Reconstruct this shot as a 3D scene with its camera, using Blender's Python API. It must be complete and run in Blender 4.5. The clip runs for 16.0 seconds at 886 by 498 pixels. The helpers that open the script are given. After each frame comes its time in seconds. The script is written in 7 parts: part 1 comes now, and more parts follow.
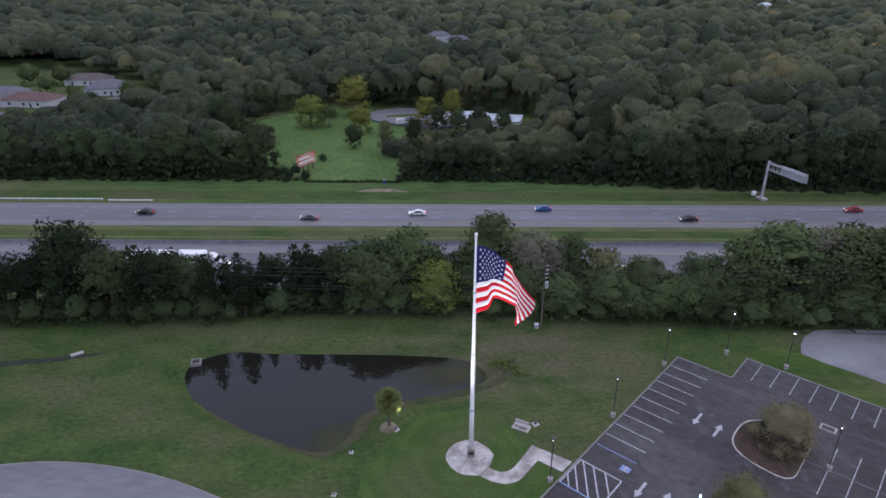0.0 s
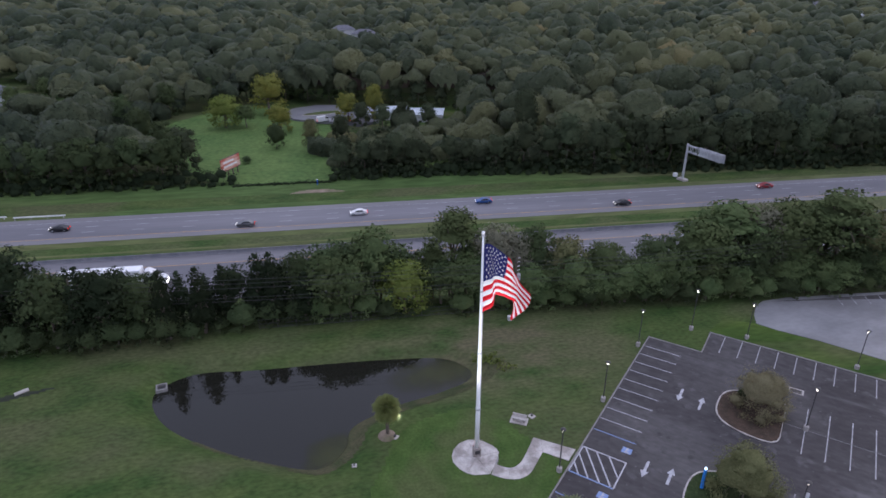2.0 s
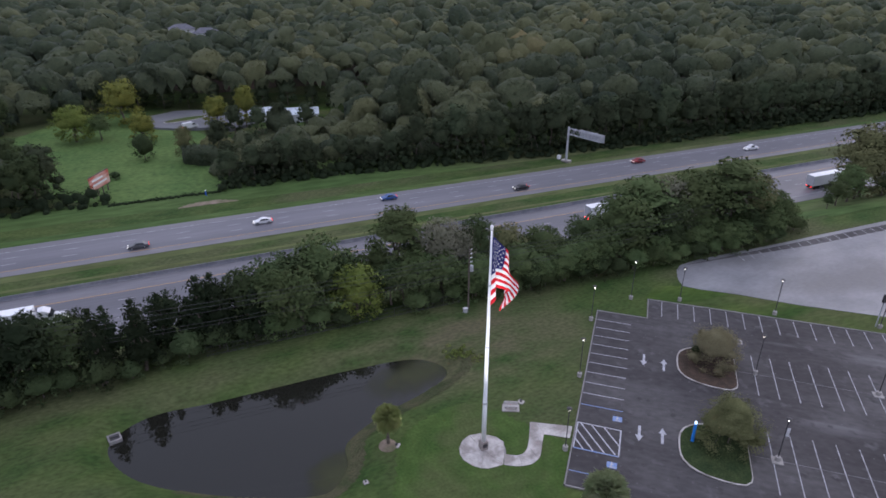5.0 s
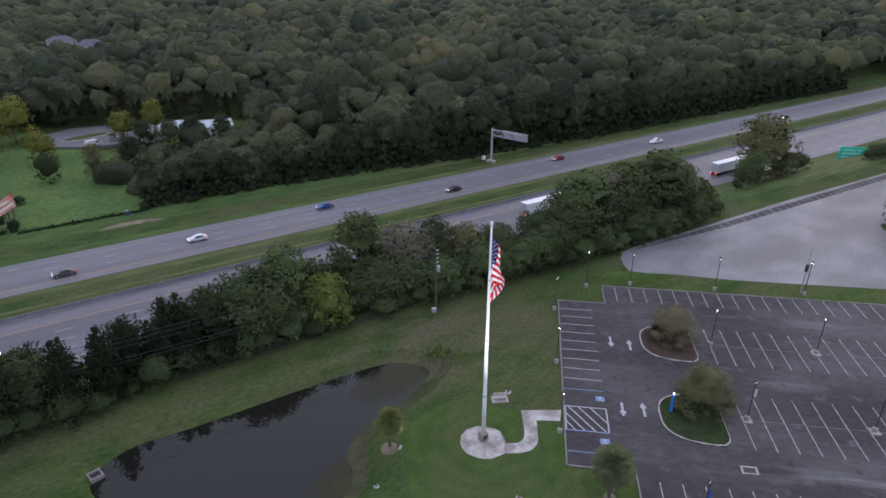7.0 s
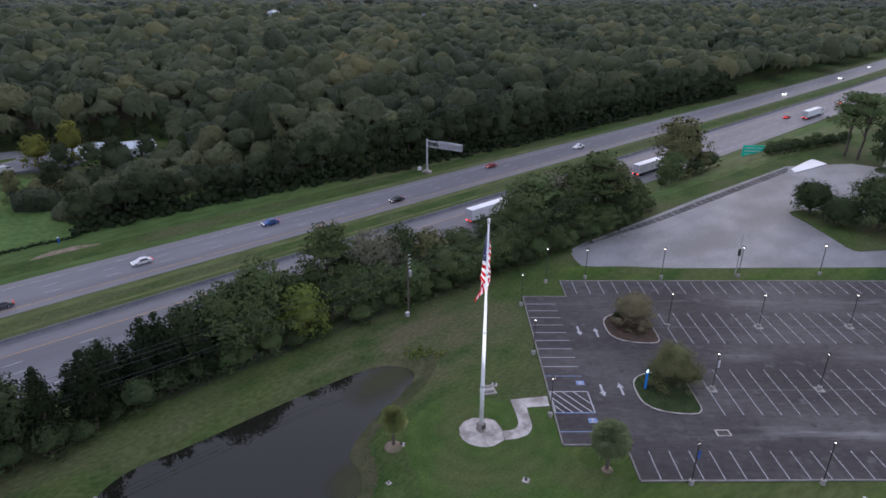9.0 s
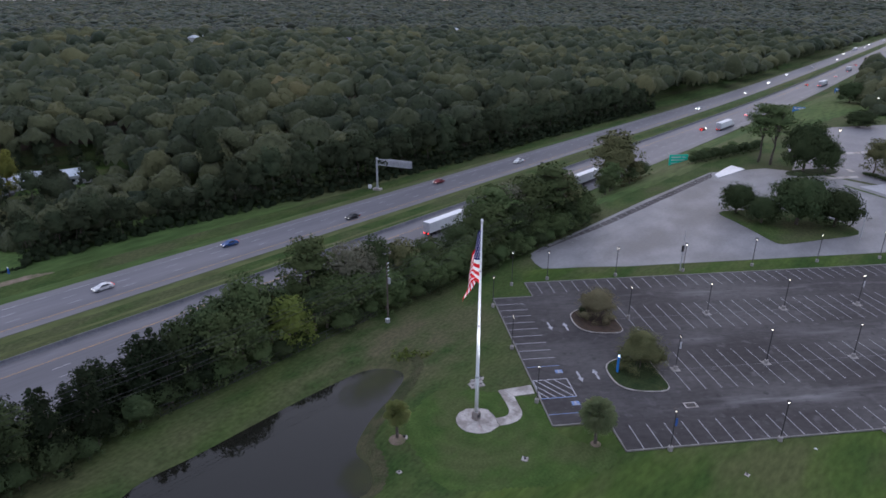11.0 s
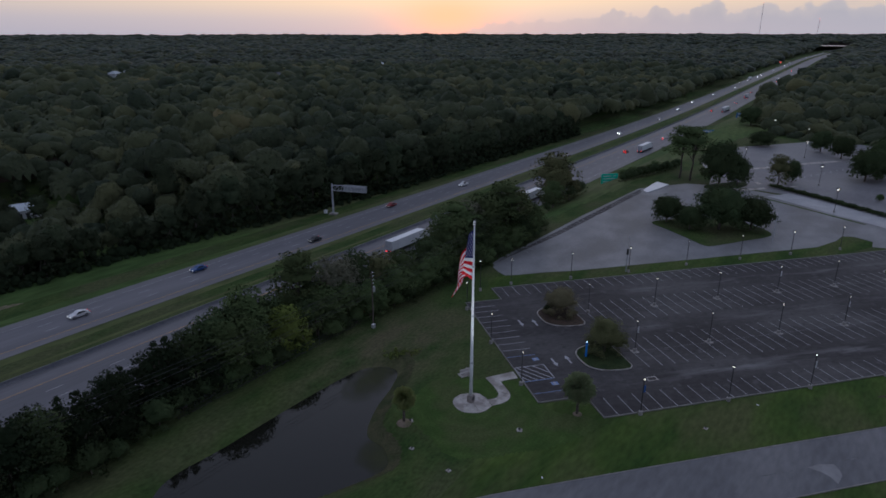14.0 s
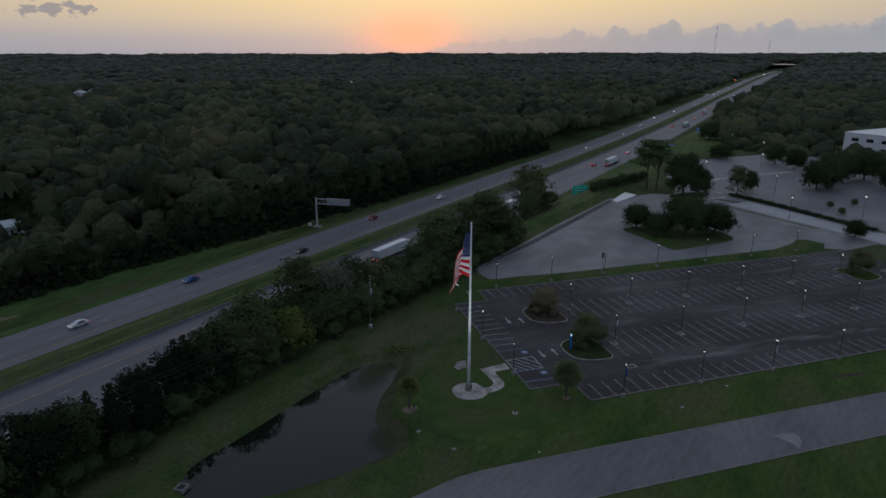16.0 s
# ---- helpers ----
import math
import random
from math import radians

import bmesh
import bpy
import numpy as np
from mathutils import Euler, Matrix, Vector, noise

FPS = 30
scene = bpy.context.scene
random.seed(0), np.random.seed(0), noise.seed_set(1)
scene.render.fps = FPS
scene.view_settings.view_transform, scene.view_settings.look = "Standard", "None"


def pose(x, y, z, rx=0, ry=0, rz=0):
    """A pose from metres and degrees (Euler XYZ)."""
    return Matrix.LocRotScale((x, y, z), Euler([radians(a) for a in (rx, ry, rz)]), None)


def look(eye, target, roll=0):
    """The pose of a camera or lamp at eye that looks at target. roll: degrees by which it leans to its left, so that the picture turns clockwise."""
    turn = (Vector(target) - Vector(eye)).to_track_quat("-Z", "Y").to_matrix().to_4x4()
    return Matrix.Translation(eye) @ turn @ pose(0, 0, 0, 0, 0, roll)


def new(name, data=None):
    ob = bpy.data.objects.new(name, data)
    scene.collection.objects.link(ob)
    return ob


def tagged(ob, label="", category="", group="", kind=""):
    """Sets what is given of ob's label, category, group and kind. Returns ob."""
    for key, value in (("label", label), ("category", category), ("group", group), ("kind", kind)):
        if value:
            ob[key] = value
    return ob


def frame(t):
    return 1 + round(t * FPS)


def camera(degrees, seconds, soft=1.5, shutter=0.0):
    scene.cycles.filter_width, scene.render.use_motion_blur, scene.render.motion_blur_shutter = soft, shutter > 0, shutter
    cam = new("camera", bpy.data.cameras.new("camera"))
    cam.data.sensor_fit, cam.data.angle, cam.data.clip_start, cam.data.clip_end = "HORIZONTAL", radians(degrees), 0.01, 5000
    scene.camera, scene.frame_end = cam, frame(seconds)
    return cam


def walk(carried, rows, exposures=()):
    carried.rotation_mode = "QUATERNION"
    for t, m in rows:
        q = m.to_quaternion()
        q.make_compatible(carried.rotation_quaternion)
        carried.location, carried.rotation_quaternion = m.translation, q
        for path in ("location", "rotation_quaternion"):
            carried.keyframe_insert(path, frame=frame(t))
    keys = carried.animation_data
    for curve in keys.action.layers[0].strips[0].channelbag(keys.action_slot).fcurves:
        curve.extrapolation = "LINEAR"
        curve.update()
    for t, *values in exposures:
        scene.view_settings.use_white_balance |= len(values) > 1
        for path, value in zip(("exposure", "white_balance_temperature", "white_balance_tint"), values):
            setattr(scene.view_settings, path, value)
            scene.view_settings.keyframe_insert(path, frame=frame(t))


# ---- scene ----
cam = camera(69.7, 16.0, soft=1.65)
# seconds, eye, yaw, pitch and lean of the flying camera
ROWS = [
    (0.0, -0.01, -0.04, 56.39, 0.68, -24.43, 0.01),
    (0.5, -2.63, 0.45, 56.41, -1.62, -24.57, 0.00),
    (1.0, -5.30, 0.91, 56.42, -3.94, -24.70, 0.06),
    (1.5, -7.93, 1.56, 56.46, -6.31, -24.85, 0.03),
    (2.0, -10.56, 2.28, 56.48, -8.67, -24.99, 0.07),
    (2.5, -13.21, 3.07, 56.44, -11.08, -25.06, 0.12),
    (3.0, -15.80, 3.98, 56.43, -13.51, -25.21, 0.14),
    (3.5, -18.41, 4.89, 56.37, -15.97, -25.28, 0.19),
    (4.0, -20.94, 5.88, 56.35, -18.40, -25.36, 0.18),
    (6.5, -33.77, 10.56, 56.39, -30.76, -25.09, 0.27),
    (7.0, -36.31, 11.36, 56.32, -33.11, -24.85, 0.29),
    (7.5, -38.73, 12.18, 56.21, -35.37, -24.57, 0.26),
    (8.0, -41.35, 12.93, 56.11, -37.57, -24.23, 0.30),
    (8.5, -43.94, 13.64, 56.05, -39.69, -23.87, 0.32),
    (9.0, -46.58, 14.19, 55.99, -41.71, -23.46, 0.41),
    (11.5, -60.00, 15.28, 56.05, -49.99, -21.05, 0.31),
    (12.0, -62.64, 15.31, 56.04, -51.24, -20.57, 0.28),
    (12.5, -65.27, 15.33, 56.01, -52.48, -20.06, 0.26),
    (13.0, -67.89, 15.29, 55.95, -53.59, -19.58, 0.28),
    (13.5, -70.55, 15.19, 55.89, -54.58, -19.09, 0.28),
    (14.0, -73.02, 15.04, 55.93, -55.46, -18.68, 0.24),
    (14.5, -75.71, 14.82, 55.96, -56.34, -18.25, 0.22),
    (15.0, -78.34, 14.58, 55.99, -57.12, -17.88, 0.23),
    (15.5, -81.02, 14.30, 56.01, -57.86, -17.51, 0.29),
    (16.0, -83.68, 14.03, 56.07, -58.51, -17.11, 0.24),
]
EXPOSURES = [(0.0, 0.27, 5930, 13), (4.0, 0.31, 6030, 12), (6.5, 0.24, 6080, 11), (9.0, 0.15, 6040, 11), (11.5, -0.14, 5860, 9), (12.5, -0.73, 5730, 9), (14.5, -1.44, 5600, 5), (16.0, -1.66, 5700, 0)]
walk(cam, [(t, pose(x, y, z, 90 + pitch, 0, yaw) @ pose(0, 0, 0, 0, 0, lean)) for t, x, y, z, yaw, pitch, lean in ROWS], EXPOSURES)

# ---- sky and sun: dusk, the sun at the western horizon behind thin cloud ----
WEST = Vector((0.830, 0.558, 0.0)).normalized()
world = bpy.data.worlds.new("dusk_sky")
scene.world = world
world.use_nodes = True
wt = world.node_tree
wt.nodes.clear()


def wnode(kind, **values):
    n = wt.nodes.new(kind)
    for k, v in values.items():
        n.inputs[k].default_value = v
    return n


def wmath(op, a, b=None, clamp=False):
    n = wt.nodes.new("ShaderNodeMath")
    n.operation, n.use_clamp = op, clamp
    for i, v in enumerate((a, b)):
        if v is None:
            continue
        if isinstance(v, (int, float)):
            n.inputs[i].default_value = v
        else:
            wt.links.new(v, n.inputs[i])
    return n.outputs[0]


def wmix(fac, a, b):
    n = wt.nodes.new("ShaderNodeMix")
    n.data_type, n.clamp_factor = "RGBA", True
    if isinstance(fac, (int, float)):
        n.inputs[0].default_value = fac
    else:
        wt.links.new(fac, n.inputs[0])
    for i, v in ((6, a), (7, b)):
        if isinstance(v, tuple):
            n.inputs[i].default_value = (*v, 1)
        else:
            wt.links.new(v, n.inputs[i])
    return n.outputs[2]


def wramp(fac, stops):
    n = wt.nodes.new("ShaderNodeValToRGB")
    el = n.color_ramp.elements
    while len(el) < len(stops):
        el.new(0.5)
    for e, (p, c) in zip(el, stops):
        e.position, e.color = p, (*c, 1)
    wt.links.new(fac, n.inputs[0])
    return n.outputs[0]


tc = wt.nodes.new("ShaderNodeTexCoord")
sep = wt.nodes.new("ShaderNodeSeparateXYZ")
wt.links.new(tc.outputs["Generated"], sep.inputs[0])
up = sep.outputs[2]
dot = wt.nodes.new("ShaderNodeVectorMath")
dot.operation = "DOT_PRODUCT"
dot.inputs[1].default_value = WEST
wt.links.new(tc.outputs["Generated"], dot.inputs[0])
side = wt.nodes.new("ShaderNodeVectorMath")
side.operation = "DOT_PRODUCT"
side.inputs[1].default_value = (WEST.y, -WEST.x, 0)
wt.links.new(tc.outputs["Generated"], side.inputs[0])
west = wmath("POWER", wmath("MAXIMUM", dot.outputs["Value"], 0.0), 2.2)
el = wmath("MULTIPLY", up, 1.0, clamp=True)
plain = wramp(el, [(0.0, (0.98, 0.91, 1.03)), (0.12, (0.76, 0.76, 0.93)), (0.35, (0.52, 0.55, 0.75)), (0.65, (0.64, 0.66, 0.84)), (1.0, (1.08, 1.08, 1.28))])
glow = wramp(el, [(0.0, (1.35, 1.14, 1.16)), (0.018, (1.55, 1.26, 1.18)), (0.045, (2.35, 1.66, 1.10)), (0.078, (2.95, 1.98, 1.00)), (0.105, (1.9, 1.5, 1.12)), (0.17, (2.1, 1.80, 1.62)), (0.27, (2.05, 1.84, 1.82)), (0.40, (1.50, 1.40, 1.52)), (0.60, (1.22, 1.18, 1.38)), (0.8, (1.08, 1.08, 1.27)), (1.0, (1.08, 1.08, 1.28))])
sky_colour = wmix(west, plain, glow)
# the red spot where the sun has gone down
spot_d = wmath("ADD", wmath("POWER", wmath("MULTIPLY", wmath("ADD", side.outputs["Value"], 0.006), 14.0), 2.0), wmath("POWER", wmath("MULTIPLY", wmath("SUBTRACT", up, 0.026), 34.0), 2.0))
spot = wmath("MULTIPLY", wmath("POWER", 2.718, wmath("MULTIPLY", spot_d, -1.0)), wmath("GREATER_THAN", dot.outputs["Value"], 0.0))
sky_colour = wmix(wmath("MULTIPLY", spot, 0.85), sky_colour, (3.5, 1.30, 0.75))
# cumulus bank low over the horizon, north of the sunset, and one small torn cloud south of it
def cloud_noise(across, upward, detail, rough):
    cmap = wt.nodes.new("ShaderNodeMapping")
    cmap.inputs["Scale"].default_value = (across, across, upward)
    wt.links.new(tc.outputs["Generated"], cmap.inputs[0])
    cn = wnode("ShaderNodeTexNoise", Scale=1.0, Detail=detail, Roughness=rough)
    wt.links.new(cmap.outputs[0], cn.inputs["Vector"])
    return cn.outputs["Fac"]


north_side = wmath("MINIMUM", wmath("MAXIMUM", side.outputs["Value"], 0.0), 0.65)
heaps = wmath("MULTIPLY", wmath("SQRT", wmath("MULTIPLY", wmath("SUBTRACT", cloud_noise(20.0, 9.0, 2.0, 0.45), 0.51), 4.0, clamp=True)), 0.017)
crest = wmath("MULTIPLY", wmath("SUBTRACT", cloud_noise(75.0, 75.0, 4.0, 0.55), 0.5), 0.022)
bank_top = wmath("ADD", wmath("ADD", wmath("MULTIPLY", north_side, 0.046), 0.013), wmath("ADD", wmath("MINIMUM", heaps, 0.030), crest))
bank_top = wmath("MULTIPLY", bank_top, wmath("MULTIPLY", wmath("SUBTRACT", side.outputs["Value"], 0.0), 16.0, clamp=True))
depth = wmath("SUBTRACT", bank_top, up)
bank = wmath("MULTIPLY", depth, 420.0, clamp=True)
bank = wmath("MULTIPLY", bank, wmath("MULTIPLY", side.outputs["Value"], 45.0, clamp=True))
bank_body = wmix(wmath("MULTIPLY", up, 22.0, clamp=True), (1.22, 1.08, 1.12), (0.93, 0.92, 1.04))
bank_colour = wmix(wmath("MULTIPLY", depth, 60.0, clamp=True), (1.30, 1.14, 1.12), bank_body)
sky_colour = wmix(wmath("MULTIPLY", bank, 0.82), sky_colour, bank_colour)
# thin streaks above the bank
streak_n = cloud_noise(9.0, 150.0, 4.0, 0.55)
streaks = wmath("MULTIPLY", wmath("SUBTRACT", streak_n, 0.60), 7.0, clamp=True)
streaks = wmath("MULTIPLY", streaks, wmath("MULTIPLY", wmath("SUBTRACT", side.outputs["Value"], 0.36), 9.0, clamp=True))
sky_colour = wmix(wmath("MULTIPLY", streaks, 0.55), sky_colour, (1.08, 1.00, 1.06))
tear_d = wmath("ADD", wmath("POWER", wmath("MULTIPLY", wmath("ADD", side.outputs["Value"], 0.466), 19.0), 2.0), wmath("POWER", wmath("MULTIPLY", wmath("SUBTRACT", up, 0.0525), 90.0), 2.0))
tear = wmath("MULTIPLY", wmath("SUBTRACT", wmath("ADD", wmath("MULTIPLY", wmath("SUBTRACT", cloud_noise(46.0, 90.0, 5.0, 0.6), 0.5), 6.5), 0.55), tear_d), 2.2, clamp=True)
sky_colour = wmix(wmath("MULTIPLY", tear, 0.80), sky_colour, (0.85, 0.74, 0.80))
nishita = wt.nodes.new("ShaderNodeTexSky")
nishita.sky_type, nishita.sun_disc = "NISHITA", False
nishita.sun_elevation, nishita.sun_rotation = radians(2.0), math.atan2(WEST.x, WEST.y)
nsum = wt.nodes.new("ShaderNodeMix")
nsum.data_type, nsum.blend_type = "RGBA", "ADD"
nsum.inputs[0].default_value = 0.02
wt.links.new(sky_colour, nsum.inputs[6])
wt.links.new(nishita.outputs[0], nsum.inputs[7])
bg = wnode("ShaderNodeBackground", Strength=1.0)
wt.links.new(nsum.outputs[2], bg.inputs[0])
wo = wt.nodes.new("ShaderNodeOutputWorld")
wt.links.new(bg.outputs[0], wo.inputs[0])
sun = new("sun", bpy.data.lights.new("sun", "SUN"))
sun.data.energy, sun.data.angle, sun.data.color = 0.15, radians(14), (1.0, 0.85, 0.7)
# floodlights in the lawn, turned up to the flag
for n, (fx, fy) in enumerate(((11.5, 67.7), (0.4, 51.6), (-7.0, 66.4))):
    spot_lamp = new("flag_floodlight_beam", bpy.data.lights.new("flag_floodlight_beam", "SPOT"))
    spot_lamp.data.energy, spot_lamp.data.spot_size, spot_lamp.data.spot_blend = 27000.0, radians(44), 1.0
    spot_lamp.data.shadow_soft_size, spot_lamp.data.color = 0.15, (1.0, 0.95, 0.90)
    spot_lamp.matrix_world = look((fx, fy, 0.5), (4.3, 63.3, 25.0))
sun.matrix_world = look(WEST * 100 + Vector((0, 0, 12)), (0, 0, 0))


# ---- materials ----
def material(name, a, b, scale=1.0, rough=0.8, bump=0.0, fine=0.0, metal=0.0, spec=0.3, c=None, c_scale=0.05, by_object=0.0, by_island=0.0, cells=0.0, bump_scale=None, stretch=None, contrast=(0.35, 0.65), dry=None, rings=None, by_tree=None):
    """Two colours mixed by noise of the given scale (1/m), a third one in large patches, fine grain, and relief."""
    m = bpy.data.materials.new(name)
    m.use_nodes = True
    nt = m.node_tree
    p = nt.nodes["Principled BSDF"]
    p.inputs["Roughness"].default_value, p.inputs["Metallic"].default_value = rough, metal
    p.inputs["Specular IOR Level"].default_value = spec
    co = nt.nodes.new("ShaderNodeTexCoord")
    vec = co.outputs["Object"]
    if stretch:
        mp = nt.nodes.new("ShaderNodeMapping")
        mp.inputs["Scale"].default_value, mp.inputs["Rotation"].default_value = stretch[:3], (0, 0, radians(stretch[3]))
        nt.links.new(vec, mp.inputs[0])
        vec = mp.outputs[0]

    def noise_at(s, detail=5.0, lo=0.35, hi=0.65):
        n = nt.nodes.new("ShaderNodeTexNoise")
        n.inputs["Scale"].default_value, n.inputs["Detail"].default_value = s, detail
        nt.links.new(vec, n.inputs["Vector"])
        r = nt.nodes.new("ShaderNodeMapRange")
        r.inputs["From Min"].default_value, r.inputs["From Max"].default_value = lo, hi
        nt.links.new(n.outputs["Fac"], r.inputs["Value"])
        return r.outputs[0], n.outputs["Fac"]

    def mix(fac, x, y, kind="MIX"):
        n = nt.nodes.new("ShaderNodeMix")
        n.data_type, n.blend_type = "RGBA", kind
        if isinstance(fac, float):
            n.inputs[0].default_value = fac
        else:
            nt.links.new(fac, n.inputs[0])
        for i, v in ((6, x), (7, y)):
            if isinstance(v, tuple):
                n.inputs[i].default_value = (*v, 1)
            else:
                nt.links.new(v, n.inputs[i])
        return n.outputs[2]

    f, raw = noise_at(scale, 5.0, *contrast)
    col = mix(f, a, b)
    if c:
        col = mix(noise_at(c_scale, 4.0, 0.45, 0.62)[0], col, c)
    if dry or rings:
        # a worn band or mowing rings, by the plan
        cx, cy = dry[:2] if dry else rings
        mp = nt.nodes.new("ShaderNodeMapping")
        mp.vector_type = "TEXTURE"
        mp.inputs["Location"].default_value = (cx, cy, 0)
        mp.inputs["Scale"].default_value = (dry[2], dry[3], 1000) if dry else (1, 1, 1000)
        nt.links.new(co.outputs["Object"], mp.inputs[0])
        ln = nt.nodes.new("ShaderNodeVectorMath")
        ln.operation = "LENGTH"
        nt.links.new(mp.outputs[0], ln.inputs[0])
        r = nt.nodes.new("ShaderNodeMapRange")
        if dry:
            r.inputs["From Min"].default_value, r.inputs["From Max"].default_value = 1.0, 0.35
            nt.links.new(ln.outputs["Value"], r.inputs["Value"])
            k = nt.nodes.new("ShaderNodeMath")
            k.operation = "MULTIPLY"
            nt.links.new(r.outputs[0], k.inputs[0])
            nt.links.new(noise_at(0.22, 5.0, 0.30, 0.62)[0], k.inputs[1])
            col = mix(k.outputs[0], col, dry[4])
        else:
            k = nt.nodes.new("ShaderNodeMath")
            k.operation, k.inputs[1].default_value = "MULTIPLY", 2.6
            nt.links.new(ln.outputs["Value"], k.inputs[0])
            w = nt.nodes.new("ShaderNodeMath")
            w.operation = "SINE"
            j = nt.nodes.new("ShaderNodeMath")
            j.operation, j.inputs[1].default_value = "MULTIPLY_ADD", 7.0
            nt.links.new(noise_at(0.25, 3.0)[1], j.inputs[0])
            nt.links.new(k.outputs[0], j.inputs[2])
            nt.links.new(j.outputs[0], w.inputs[0])
            r.inputs["From Min"].default_value, r.inputs["From Max"].default_value = -1.0, 1.0
            r.inputs["To Min"].default_value, r.inputs["To Max"].default_value = 0.94, 1.06
            nt.links.new(w.outputs[0], r.inputs["Value"])
            col = mix(1.0, col, r.outputs[0], "MULTIPLY")
    if by_tree:
        # each tree's own shade, from dark evergreen to olive and rust
        at = nt.nodes.new("ShaderNodeAttribute")
        at.attribute_name = "tint"
        ramp = nt.nodes.new("ShaderNodeValToRGB")
        while len(ramp.color_ramp.elements) < len(by_tree):
            ramp.color_ramp.elements.new(0.5)
        for e, (where, shade) in zip(ramp.color_ramp.elements, by_tree):
            e.position, e.color = where, (*shade, 1)
        nt.links.new(at.outputs["Fac"], ramp.inputs[0])
        col = mix(0.8, col, ramp.outputs[0])
    if fine:
        g, _ = noise_at(scale * 9, 3.0, 0.3, 0.7)
        v = nt.nodes.new("ShaderNodeMapRange")
        v.inputs["To Min"].default_value, v.inputs["To Max"].default_value = 1 - fine, 1 + fine
        nt.links.new(g, v.inputs["Value"])
        col = mix(1.0, col, v.outputs[0], "MULTIPLY")
    if cells:
        vo = nt.nodes.new("ShaderNodeTexVoronoi")
        vo.voronoi_dimensions = "2D"
        vo.inputs["Scale"].default_value = cells
        nt.links.new(vec, vo.inputs["Vector"])
        vs = nt.nodes.new("ShaderNodeSeparateColor")
        nt.links.new(vo.outputs["Color"], vs.inputs[0])
        for channel, lo, hi in ((0, 0.55, 1.45), (1, -0.6, 0.55)):
            r = nt.nodes.new("ShaderNodeMapRange")
            r.inputs["To Min"].default_value, r.inputs["To Max"].default_value = lo, hi
            nt.links.new(vs.outputs[channel], r.inputs["Value"])
            if channel == 0:
                col = mix(1.0, col, r.outputs[0], "MULTIPLY")
            else:
                top_off = nt.nodes.new("ShaderNodeMath")
                top_off.operation, top_off.inputs[1].default_value = "MAXIMUM", 0.0
                nt.links.new(r.outputs[0], top_off.inputs[0])
                col = mix(top_off.outputs[0], col, (0.100, 0.100, 0.042))
    for amount, kind, socket in ((by_object, "ShaderNodeObjectInfo", "Random"), (by_island, "ShaderNodeNewGeometry", "Random Per Island")):
        if amount:
            o = nt.nodes.new(kind)
            h = nt.nodes.new("ShaderNodeHueSaturation")
            for key, lo, hi in (("Value", 1 - amount, 1 + amount), ("Hue", 0.5 - 0.05 * amount, 0.5 + 0.035 * amount)):
                r = nt.nodes.new("ShaderNodeMapRange")
                r.inputs["To Min"].default_value, r.inputs["To Max"].default_value = lo, hi
                nt.links.new(o.outputs[socket], r.inputs["Value"])
                nt.links.new(r.outputs[0], h.inputs[key])
            nt.links.new(col, h.inputs["Color"])
            col = h.outputs[0]
    nt.links.new(col, p.inputs["Base Color"])
    if bump:
        bn = nt.nodes.new("ShaderNodeBump")
        bn.inputs["Strength"].default_value = 1.0
        bn.inputs["Distance"].default_value = bump
        nt.links.new(noise_at(bump_scale or scale * 4, 6.0)[1], bn.inputs["Height"])
        nt.links.new(bn.outputs[0], p.inputs["Normal"])
    return m


def emitter(name, colour, power):
    m = material(name, colour, colour)
    p = m.node_tree.nodes["Principled BSDF"]
    p.inputs["Emission Color"].default_value, p.inputs["Emission Strength"].default_value = (*colour, 1), power
    return m


GRASS = material("grass", (0.036, 0.066, 0.018), (0.068, 0.094, 0.029), 0.22, 0.95, 0.03, 0.26, spec=0.1, c=(0.076, 0.086, 0.038), c_scale=0.07, bump_scale=2.0, stretch=(0.6, 1.0, 1.0, -12), dry=(10.0, 84.0, 26.0, 15.0, (0.098, 0.092, 0.052)))
LAWN = material("mown_lawn", (0.034, 0.066, 0.015), (0.074, 0.112, 0.025), 0.16, 0.95, 0.02, 0.22, spec=0.1, c=(0.080, 0.092, 0.036), c_scale=0.10, bump_scale=3.0, stretch=(0.35, 1.0, 1.0, 41))
LAWN_R = material("ring_mown_lawn", (0.044, 0.080, 0.019), (0.063, 0.102, 0.026), 0.3, 0.95, 0.02, 0.18, spec=0.1, c=(0.070, 0.090, 0.032), c_scale=0.12, bump_scale=3.0, rings=(2.7, 61.7))
SHORE = material("shore_grass", (0.044, 0.056, 0.024), (0.082, 0.078, 0.043), 0.4, 0.95, 0.05, 0.25, spec=0.1, bump_scale=2.5)
MEADOW = material("meadow_grass", (0.070, 0.120, 0.036), (0.098, 0.150, 0.046), 0.08, 0.95, 0.06, 0.22, spec=0.1, bump_scale=1.5)
VERGE = material("verge_grass", (0.058, 0.098, 0.030), (0.084, 0.122, 0.039), 0.06, 0.95, 0.06, 0.25, spec=0.1, c=(0.104, 0.118, 0.052), c_scale=0.03, bump_scale=1.5, stretch=(0.25, 1.0, 1.0, 0))
MEDIAN = material("median_grass", (0.086, 0.106, 0.040), (0.122, 0.126, 0.056), 0.06, 0.95, 0.06, 0.25, spec=0.1, c=(0.066, 0.096, 0.034), c_scale=0.03, bump_scale=1.5, stretch=(0.25, 1.0, 1.0, 0))
EARTH = material("bare_earth", (0.25, 0.19, 0.15), (0.13, 0.12, 0.07), 0.4, 0.95, 0.05, 0.2)
